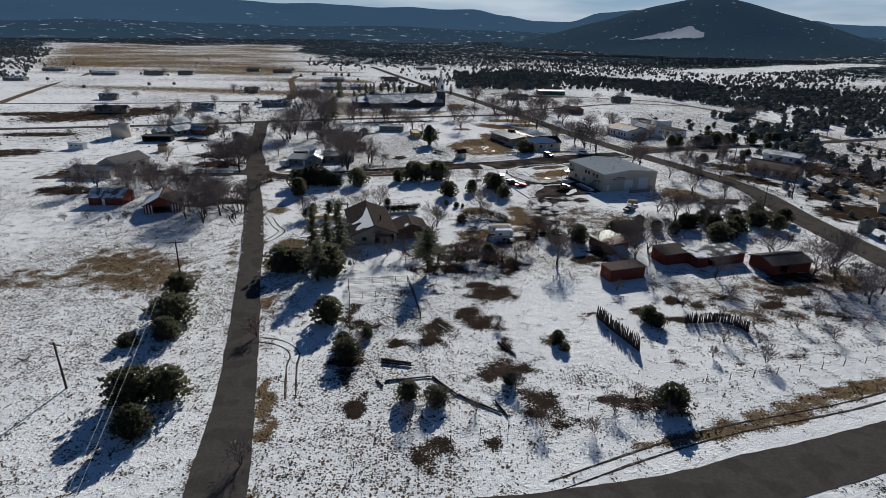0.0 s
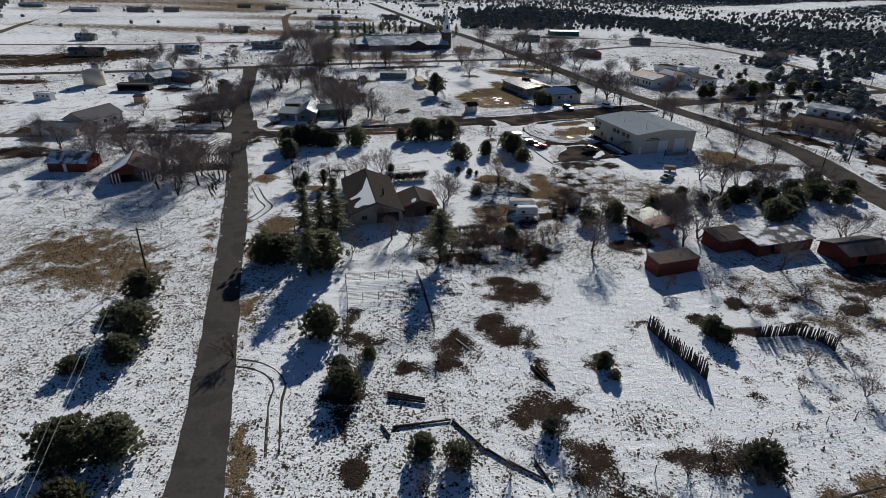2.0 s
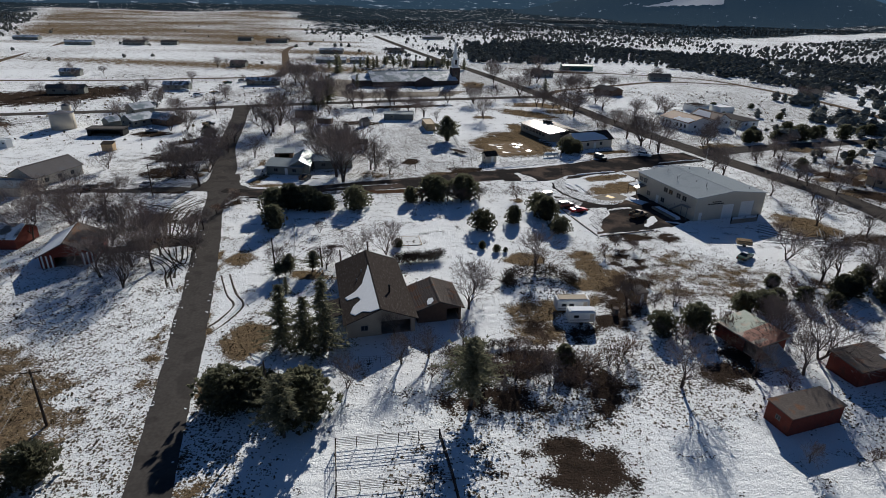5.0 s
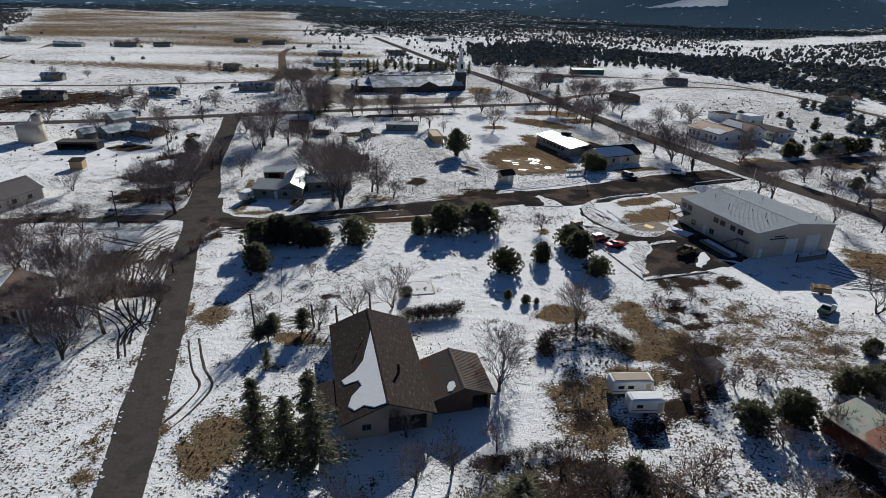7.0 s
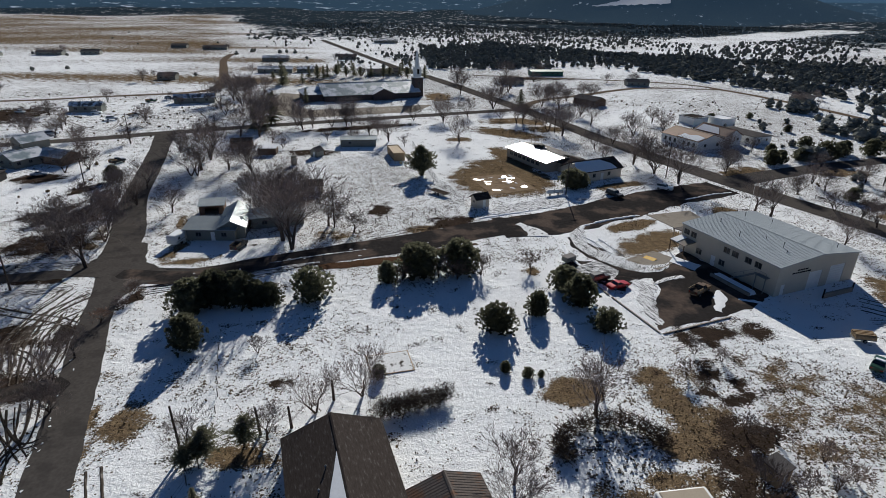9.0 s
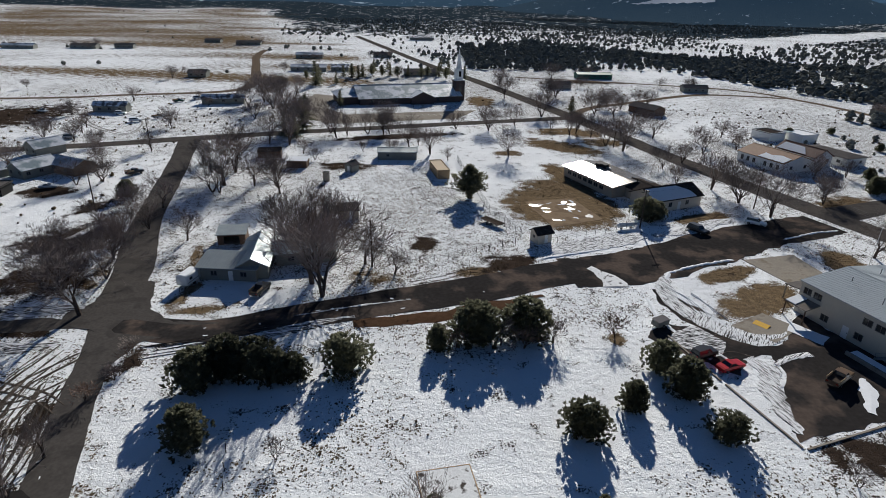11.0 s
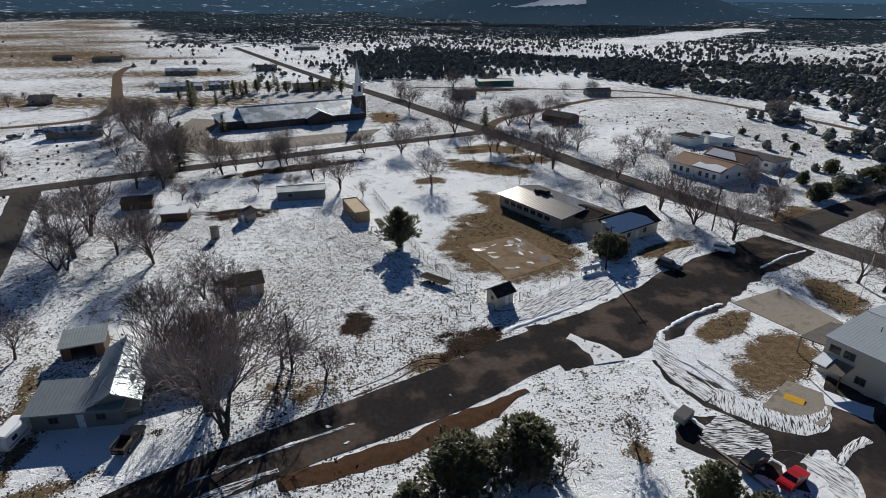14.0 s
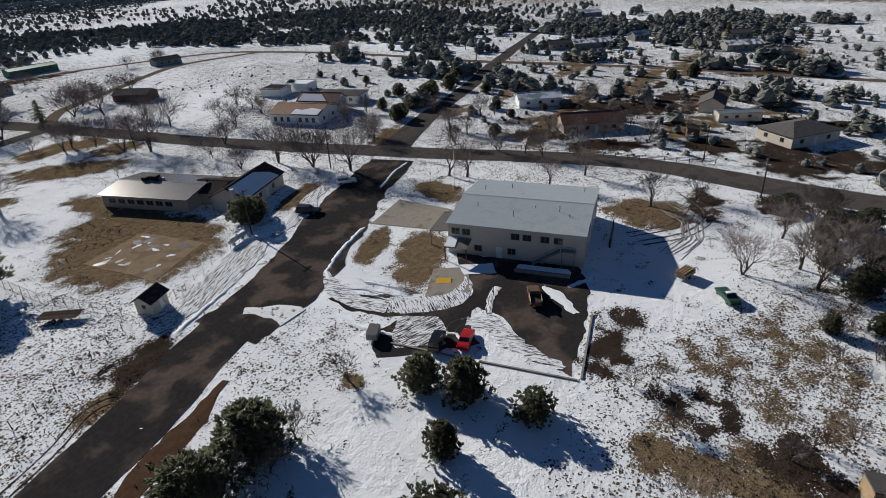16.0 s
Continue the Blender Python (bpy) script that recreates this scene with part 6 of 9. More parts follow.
for i, (x, y, h) in enumerate(STREET + STREET_NORTH):
    bare_tree(x, y, h, (1, 0, 4, 2)[i % 4])
for i, (x, y, h) in enumerate(LANE):
    bare_tree(x, y, h, (3, 0, 4, 3, 2)[i % 5], "bare many-stemmed tree beside the lane")
for i, (x, y, h) in enumerate(WEST):
    bare_tree(x, y, h, (2, 3, 0, 4)[i % 4])
for i, (x, y, h) in enumerate(YARD + YARD2 + EAST_YARDS + WEST_LANE):
    bare_tree(x, y, h, (0, 2, 4, 1)[i % 4], "leafless yard tree casting a branching shadow")
bare_tree(-24.3, 217.5, 5.6, 2, "small rounded bare tree on grassy ground", wide=1.35)
UNDERGROWTH_FIRST = [(3, 118, 4.6), (8, 117, 4.4), (12, 116.5, 4.2), (-1, 117.5, 4.4), (17, 122, 4), (5.5, 121, 4.2), (13.5, 120, 4.4), (-6, 121.5, 3.6), (20, 125, 3.6), (-61.2, 190.5, 3.2), (-59.4, 187.8, 3), (-60.4, 184.2, 2.8), (84, 108, 3), (88, 112, 3.2), (92, 116, 3), (80, 107, 2.8), (75, 105, 2.6), (53.5, 147, 2.8), (57, 146, 3), (50.5, 143, 2.8), (61, 147, 3), (-182, 273, 3), (-178, 268, 2.6), (-186, 280, 3), (-172, 262, 2.6), (-101, 142, 2.4), (-96, 144, 2.4), (-89, 141.5, 2.2)]
UNDERGROWTH_SECOND = [(-86, 145, 2.4), (-4.6, 66.5, 2.8), (-2, 64.5, 2.8), (0.5, 66, 2.6), (9.5, 71, 2.7), (11, 69.5, 2.8), (12.5, 66, 2.6), (13.5, 61, 2.7), (28, 68, 2.7), (30, 66.5, 2.8), (33, 65.5, 3.2), (31, 63.5, 2.8), (-15, 77, 2.8), (-13.5, 81, 2.6), (-16.5, 79, 2.8), (10, 88, 2.2), (-3, 84, 2.4), (27, 139.5, 3.4), (24, 138, 3), (29.5, 139.5, 3.2), (3, 124, 3), (5.5, 125, 2.6), (8.5, 125.5, 3.2), (12.5, 122, 3), (-8.5, 118, 3), (2, 119, 2.8), (-1, 121, 3), (28, 149, 3)]
UNDERGROWTH_THIRD = [(31, 147.5, 3.2), (34.5, 144, 3), (13, 157, 3.4), (33, 164, 2.6), (36, 141, 3), (45, 129, 3.4), (41, 118, 3), (48, 147, 2.6), (46, 97, 2.6), (52, 94, 2.4), (56, 90, 3), (60, 97, 2.6), (64, 90, 3), (58, 103, 2.6), (66, 99, 3), (70, 94, 3.4), (72, 102, 3), (47, 102, 2.2), (54, 84, 2.4), (44, 79, 2.2), (68, 86, 3), (76, 90, 3), (30, 128, 3.2), (27, 131, 3), (36, 127, 3), (40, 134, 3)]
UNDERGROWTH = UNDERGROWTH_FIRST + UNDERGROWTH_SECOND + UNDERGROWTH_THIRD
BUSHES = [(11.8, 196, 4.2), (-6.6, 193.4, 5.2), (-13.6, 192.6, 4.2), (1.6, 194.2, 4.6), (-3.2, 192.6, 4.6), (-4, 62, 3), (-31, 83, 3.5), (-17, 152, 2.6), (13, 151.5, 2.6), (30, 166, 3), (26, 160, 3),
                               (14, 120.5, 3), (5, 119, 3.2), (1, 115, 3), (18, 121, 3.4), (35.5, 104, 3), (43, 104.5, 2.4), (52, 78, 3.5), (48, 84, 3), (20, 60, 2.6), (24, 64.5, 3), (-23.5, 53, 3.5), (5, 64, 2.5), (-35, 170, 3), (-62, 180, 3), (33, 140, 4), (38, 132, 4),
                               (8, 121, 3.4), (11, 122, 3), (6, 117.5, 2.6), (10, 117, 3), (16.5, 118, 2.6), (-6, 119, 3)]
for i, (x, y, h) in enumerate(UNDERGROWTH + BUSHES):
    plant(SHRUB[i % 2], "bare_shrub", "low leafless reddish-brown shrub", x, y, h, 3, "bare shrubs", 4, ("stem", "crown"), 1.15, "shrub")
HEDGE = [(-16.6, 154.7, 2.0), (-16.0, 155.3, 2.3), (-15.4, 155.1, 2.2), (-14.7, 155.7, 2.1), (-14.1, 155.4, 2.0), (-13.5, 156.1, 2.3), (-12.9, 155.8, 2.2), (-12.3, 156.4, 2.1), (-11.6, 156.1, 2.0), (-11.0, 156.8, 2.3), (-10.4, 156.5, 2.2), (-9.8, 157.1, 2.1), (-9.2, 156.9, 2.0), (-8.5, 157.5, 2.3)]
for i, (x, y, h) in enumerate(HEDGE):
    plant(BRUSH, "bare_shrub", "close-grown dark leafless bush of a hedge", x, y, h, 3, "hedge bushes", 4, ("stem", "crown"), 1.35, "shrub")
for i in range(11):
    plant(BRUSH, "bare_shrub", "low dark brush along a yard edge", -3.4 + 0.8 * i, 124.7 + 0.24 * i + 0.2 * (i % 3), 1.1, 3, "yard edge brush", 4, ("stem", "crown"), 1.5, "shrub")


def foliage(seed, shape, clumps, leaf, per=8, core=0.72, inner=0.62, slim=0.17):
    """A crown of small pointed sprays spread through a lumpy body. shape(t, a): radius at height t (0..1), angle a."""
    r = random.Random(seed)
    g = Geo()
    for _ in range(clumps):
        t, a = r.random() ** 0.85, r.uniform(0, 6.283)
        rad = shape(t, a) * r.uniform(inner, 1.08)
        c = Vector((rad * math.cos(a), rad * math.sin(a), t))
        out = Vector((math.cos(a), math.sin(a), 0.7))
        for _ in range(per):
            d = (out + Vector((r.uniform(-1, 1), r.uniform(-1, 1), r.uniform(-0.6, 1.3)))).normalized()
            s = d.orthogonal().normalized()
            s.rotate(Matrix.Rotation(r.uniform(0, 6.283), 3, d))
            k = leaf * r.uniform(0.6, 1.5)
            o = c + Vector((r.uniform(-1, 1), r.uniform(-1, 1), r.uniform(-1, 1))) * leaf * 0.6
            g.add([o - s * k * slim, o + s * k * slim, o + d * k], [(0, 1, 2)])
    # dense inner body
    n, m = 12, 7
    vs = []
    for j in range(m + 1):
        t = 0.03 + 0.93 * j / m
        for i in range(n):
            a = 2 * math.pi * i / n
            rad = shape(t, a) * core * r.uniform(0.7, 1.15)
            vs.append((rad * math.cos(a), rad * math.sin(a), 0.04 + 0.84 * t))
    g.add(vs, [(j * n + i, j * n + (i + 1) % n, (j + 1) * n + (i + 1) % n, (j + 1) * n + i) for j in range(m) for i in range(n)] + [tuple(range(m * n, m * n + n))])
    return g


def boughs(seed, shape, whorls, arms, lift, leaf, start=0.06):
    """Whorls of feathered boughs round a stem, gaps between them."""
    r = random.Random(seed)
    g = Geo()
    for w in range(whorls):
        t = start + (0.97 - start) * (w + r.random()) / whorls
        for _ in range(arms):
            a = r.uniform(0, 6.283)
            L = shape(t, a) * r.uniform(0.55, 1.15)
            root = Vector((0, 0, t))
            d = Vector((math.cos(a), math.sin(a), lift + r.uniform(-0.25, 0.2))).normalized()
            side = d.cross(Vector((0, 0, 1))).normalized()
            n = max(4, int(L / leaf * 2.2))
            for i in range(n):
                f = (i + r.random()) / n
                p = root + d * (L * f) + Vector((0, 0, -0.10 * L * f * f))
                for sgn in (-1, 1):
                    q = (d * r.uniform(0.4, 1.1) + side * sgn * r.uniform(0.3, 1.0) + Vector((0, 0, r.uniform(-0.5, 0.35)))).normalized()
                    e = q.orthogonal().normalized()
                    e.rotate(Matrix.Rotation(r.uniform(0, 6.283), 3, q))
                    k = leaf * r.uniform(0.6, 1.4) * (1.15 - 0.5 * f)
                    g.add([p - e * k * 0.2, p + e * k * 0.2, p + q * k], [(0, 1, 2)])
    return g


def juniper_shape(seed, fat):
    """Several lobes leaning out of one foot."""
    r = random.Random(seed)
    lobes = [(0.0, 0.0, 0.47, 0.53)] + [(fat * 0.55 * math.cos(a), fat * 0.55 * math.sin(a), r.uniform(0.28, 0.5), r.uniform(0.30, 0.42)) for a in (r.uniform(0, 1.2) + i * 1.25 for i in range(5))]

    def f(t, a):
        best = 0.05
        for lx, ly, lz, lr in lobes:
            q = lr * lr - ((t - lz) * 0.95) ** 2
            if q > 0:
                c = lx * math.cos(a) + ly * math.sin(a)
                s = q * (fat / 0.62) ** 2 - (lx * lx + ly * ly - c * c)
                if s > 0:
                    best = max(best, c + math.sqrt(s))
        return best * (0.94 + 0.06 * math.sin(7 * a + 9 * t))
    return f


def stem_mesh(h=0.3, r=0.05):
    return Geo().tube((0, 0, -0.02), (0.02, 0, h), r, r * 0.6, 6).mesh("trunk", M_BARK)


STEM = stem_mesh()
JUNIPER = [(STEM, foliage(31 + i, juniper_shape(41 + i, f), 390, 0.055, 15, 0.62, 0.5, 0.36).mesh("crown", M_JUNIPER)) for i, f in enumerate((0.60, 0.52, 0.68, 0.46))]


def juniper(x, y, h, k=0, wide=1.0, label="dense dark green juniper with an uneven crown"):
    return plant(JUNIPER[k], "juniper", label, x, y + 0.25 * h, 0.84 * h, 1.0, "junipers", 3, wide=wide, category="juniper")


MIDDLE = [(-48.6, 181.2, 6.8), (-45.6, 183.4, 7.2), (-42.0, 183.6, 6.8), (-38.6, 183.2, 5.4), (-36.2, 183.6, 4.6), (-45.7, 170.2, 6.4), (-29.4, 185.0, 6.6), (-16.4, 191, 4.8), (-10.3, 192.8, 7.4), (-2.7, 194.0, 7.6),
          (1.3, 172.8, 5.6), (9.0, 177.7, 4.9), (15.8, 186, 5.5), (17.2, 180.0, 6.6), (18.8, 172.1, 4.6), (0.8, 162.8, 2), (3.7, 161.4, 1.8), (-95.4, 258.6, 5.2), (35, 247, 6.5), (38.2, 248, 5.2), (-17, 162.5, 2.2), (5.6, 161.5, 1.2)]
SOUTH = [(-20.3, 87.5, 5.4), (-50.8, 97.5, 5), (-47.6, 87, 5.6), (-45.9, 81, 4.4), (-42.8, 63.6, 5.6), (-38.0, 64.4, 5.4), (-51, 79, 2.4), (-38.9, 57.0, 4.6), (-34.5, 109.6, 6.4), (-23.9, 107.5, 8.0), (-31.3, 110.6, 5.6), (19.5, 82.3, 2.6), (37.5, 90.6, 3.4),
         (20.3, 79.9, 1.7), (-14.9, 75.8, 4), (-12.5, 82.7, 2.4), (32.2, 64.3, 4.4), (-4.6, 65.8, 3.4), (-0.5, 65, 3), (10.3, 70, 2.4), (-16, 79.5, 3), (38.5, 88.5, 3)]
EAST = [(67.4, 144.7, 4.4), (72.5, 149.5, 4.6), (87, 147.5, 5), (54, 147.5, 3.2), (92, 158, 4.4), (97, 152, 4.6), (28, 130.6, 4.2), (10.5, 121.5, 3.6), (33.8, 131.5, 5.2), (44.2, 138, 4.2), (48, 138, 4.6), (51, 140, 4), (65.5, 144.5, 4.6), (72.3, 142, 5.4), (70.5, 134.5, 5.6), (87.3, 150, 5), (82, 151, 4.4), (75, 138, 5), (79, 143, 5), (61, 140, 3.6), (91, 145, 4.6), (57, 142, 3.5)]
HIGHWAY = [(125.8, 342, 5.6), (148.7, 322, 4), (133.4, 276.5, 8.5), (108.8, 270, 7), (113, 272, 6), (152.8, 281, 8), (136.7, 293.5, 6), (140, 280, 7), (145, 284, 6.5), (108.6, 233.5, 5), (150, 352, 3.6), (160, 256, 5),
           (194, 243, 3.4), (152.7, 265, 5), (200, 212.5, 5), (205.4, 206, 7), (135, 249.5, 4), (118, 285, 5), (123, 275, 6), (164, 287, 6), (170, 291, 6), (128, 240, 3.5), (140, 235, 3)]
for i, (x, y, h) in enumerate(MIDDLE):
    juniper(x, y, h, i % 4, 1.25 if i in (8, 9) else 1.0)
for i, (x, y, h) in enumerate(HIGHWAY):
    juniper(x, y, h * 0.85, i % 4, 1.0, "dark roadside juniper with a rounded crown")
for i, (x, y, h) in enumerate(EAST):
    juniper(x, y, h, i % 4, 1.08, "broad dark juniper beside the sheds")
for i, (x, y, h) in enumerate(SOUTH):
    juniper(x, y, h, i % 4, 1.3 if 0 < i < 8 else 1.1, "broad low juniper in open snow" if 0 < i < 8 else "dense dark green juniper with an uneven crown")


def needle_tree(seed, slim):
    r = random.Random(seed)
    ph = r.uniform(0, 6)

    def f(t, a):
        tier = 0.55 + 0.45 * abs(math.sin(t * 17 + ph + 0.8 * math.sin(2 * a + ph)))
        return slim * max(0.03, (1 - t) ** 0.8) * tier * (1 + 0.3 * math.sin(3 * a + t * 11 + ph))
    return f


SPRUCE = [(stem_mesh(0.5, 0.022), boughs(51 + i, needle_tree(61 + i, s), 34, 7, -0.12, 0.05).mesh("crown", M_SPRUCE)) for i, s in enumerate((0.40, 0.34, 0.45))]


def pine_shape(t, a):
    return 0.42 * max(0.02, math.sin(math.pi * min(1, max(0, (t - 0.16) / 0.84)) ** 0.75)) * (1 + 0.25 * math.sin(3 * a + 14 * t) + 0.15 * math.sin(5 * a - 20 * t))


PINE = (stem_mesh(0.6, 0.024), boughs(71, pine_shape, 30, 8, 0.25, 0.065, 0.14).mesh("crown", M_SPRUCE))
for i, (x, y, h) in enumerate([(-30.9, 125, 10.6), (-24.3, 124, 12.4), (-27.5, 124.2, 9.4), (-34.9, 141.5, 3.4), (-61, 395, 8), (-72, 330, 9), (-67, 327, 8), (284, 214, 11), (48, 386, 9), (-85.9, 476.4, 11), (-69.5, 358.5, 12), (-67.9, 343, 13), (-85, 461.6, 14.5), (-74.4, 471.4, 7.5), (-68.5, 497.7, 9.6), (-62.5, 503.6, 9), (-57.4, 528, 9.6), (-11.1, 540, 9.4), (-5.1, 544, 8), (-48.9, 545, 8.7), (-64.7, 500.2, 8.5), (-45.3, 514.7, 9), (-12.7, 514.9, 9), (4.1, 504.1, 9), (-75.1, 503.7, 7.5), (-33, 511.2, 8)]):
    plant(SPRUCE[i % 3], "spruce", "tall dark spruce with tiered branches", x, y, h, 1.0, "spruces", 2, wide=1.15)
for i, (x, y, h) in enumerate([(-38, 147.4, 3.2), (-36.2, 149.3, 4.2), (-32.2, 150.4, 4.4), (-37, 148.6, 3.0)]):
    plant(PINE, "pine", "young bushy pine on bare ground", x, y, h, 1.0, "pines", 4, wide=1.35)
DENSE_PINE = (STEM, foliage(72, pine_shape, 420, 0.07, 12, 0.5, 0.45, 0.2).mesh("crown", M_SPRUCE))
plant(DENSE_PINE, "pine", "dense rounded pine beside a wire fence", -7.2, 262.6, 8.6, 1.0, "pines", 2, wide=1.15)
for x, y, h in [(-3.2, 112.6, 10.5), (-25.6, 106, 9), (-24, 500, 7.5), (-8, 498, 8), (-40, 504, 7.5), (-50, 506, 8), (-57, 512, 8), (-20, 512, 7), (-70, 508, 7), (-95.7, 487, 6)]:
    plant(PINE, "pine", "open-crowned dark green pine", x, y, h, 1.0, "pines", 2)


def clump_mesh(items, seed, n=6, sprays=5):
    """Many distant shrubby crowns joined in one mesh: each a rough faceted body with jutting sprays."""
    r = random.Random(seed)
    V, F = [], []
    rings = ((0.10, 0.7), (0.45, 1.0), (0.78, 0.7)) if n < 8 else ((0.04, 0.7), (0.22, 0.95), (0.45, 0.98), (0.66, 0.8), (0.85, 0.5))
    m = len(rings)
    for x, y, z, w, h in items:
        base = len(V)
        for t, q in rings:
            o = r.uniform(0, 6.28)
            for i in range(n):
                a = o + 2 * math.pi * i / n
                k = q * w * 0.5 * r.uniform(0.65, 1.15)
                V.append((x + k * math.cos(a), y + k * math.sin(a), z + h * (t + r.uniform(-0.08, 0.08))))
        V.append((x + r.uniform(-0.2, 0.2) * w, y + r.uniform(-0.2, 0.2) * w, z + h * r.uniform(0.92, 1.08)))
        for j in range(m - 1):
            for i in range(n):
                F.append((base + j * n + i, base + j * n + (i + 1) % n, base + (j + 1) * n + (i + 1) % n, base + (j + 1) * n + i))
        for i in range(n):
            F.append((base + (m - 1) * n + i, base + (m - 1) * n + (i + 1) % n, base + m * n))
        for _ in range(sprays):
            a, t = r.uniform(0, 6.28), r.uniform(0.15, 0.95)
            k, g = w * 0.5 * math.sin(math.pi * min(0.95, t * 0.8 + 0.12)), 0.16 * h
            c = (x + k * math.cos(a) * 0.85, y + k * math.sin(a) * 0.85, z + h * t)
            b = len(V)
            V.extend(((c[0] - g * math.sin(a) * 0.6, c[1] + g * math.cos(a) * 0.6, c[2] - 0.3 * g), (c[0] + g * math.sin(a) * 0.6, c[1] - g * math.cos(a) * 0.6, c[2] - 0.3 * g), (c[0] + g * math.cos(a), c[1] + g * math.sin(a), c[2] + g * r.uniform(0.2, 1.2))))
            F.append((b, b + 1, b + 2))
    me = bpy.data.meshes.new("crowns")
    me.from_pydata(V, [], F)
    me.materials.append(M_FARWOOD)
    me.update()
    return me


def inside(x, y, poly):
    """Whether a place lies within an outline."""
    odd = False
    for (x0, y0), (x1, y1) in zip(poly, poly[1:] + poly[:1]):
        if (y0 > y) != (y1 > y) and x < x0 + (y - y0) * (x1 - x0) / (y1 - y0):
            odd = not odd
    return odd


BELT = [(75, 665), (135, 632), (175, 548), (214, 445), (236, 402), (240, 340), (288, 338), (352, 366), (405, 488), (422, 560), (366, 620), (296, 662), (208, 702), (158, 785), (95, 880)]
PLAIN = [(440, 430), (490, 215), (900, 180), (900, 500), (800, 600), (670, 700)]
GROVES = [(320, 295, 22, 56), (287, 245, 11, 29), (368, 238, 33, 34), (327, 213, 14, 21), (376, 184, 11, 21), (225, 208, 7, 10), (184, 162, 5, 11), (194, 180, 5, 8), (176, 181, 7, 11), (177, 297, 12, 38), (166, 265, 6, 31), (126, 278, 4, 16), (228, 169, 11, 9), (229, 256, 6, 14), (305, 309, 7, 42), (153, 151, 3, 7)]
COPSES = GROVES + [(222, 352, 14, 16), (205, 330, 12, 10), (228, 300, 16, 10), (190, 372, 10, 12), (168, 318, 8, 6), (318, 322, 22, 9), (335, 300, 26, 10), (322, 282, 14, 7), (352, 262, 24, 10), (340, 228, 24, 8), (300, 250, 16, 6), (275, 222, 14, 6), (372, 330, 26, 8), (295, 285, 20, 7), (250, 296, 10, 7), (300, 196, 24, 6), (262, 260, 10, 6), (405, 300, 14, 5), (215, 345, 7, 18), (228, 318, 6, 6), (248, 190, 16, 5), (232, 172, 24, 4)]
EAST_HOUSES = ((146, 242), (125, 215), (162, 190), (153, 181), (119, 305), (97, 300), (258, 271), (383, 328), (272, 205), (288, 258), (142, 165))


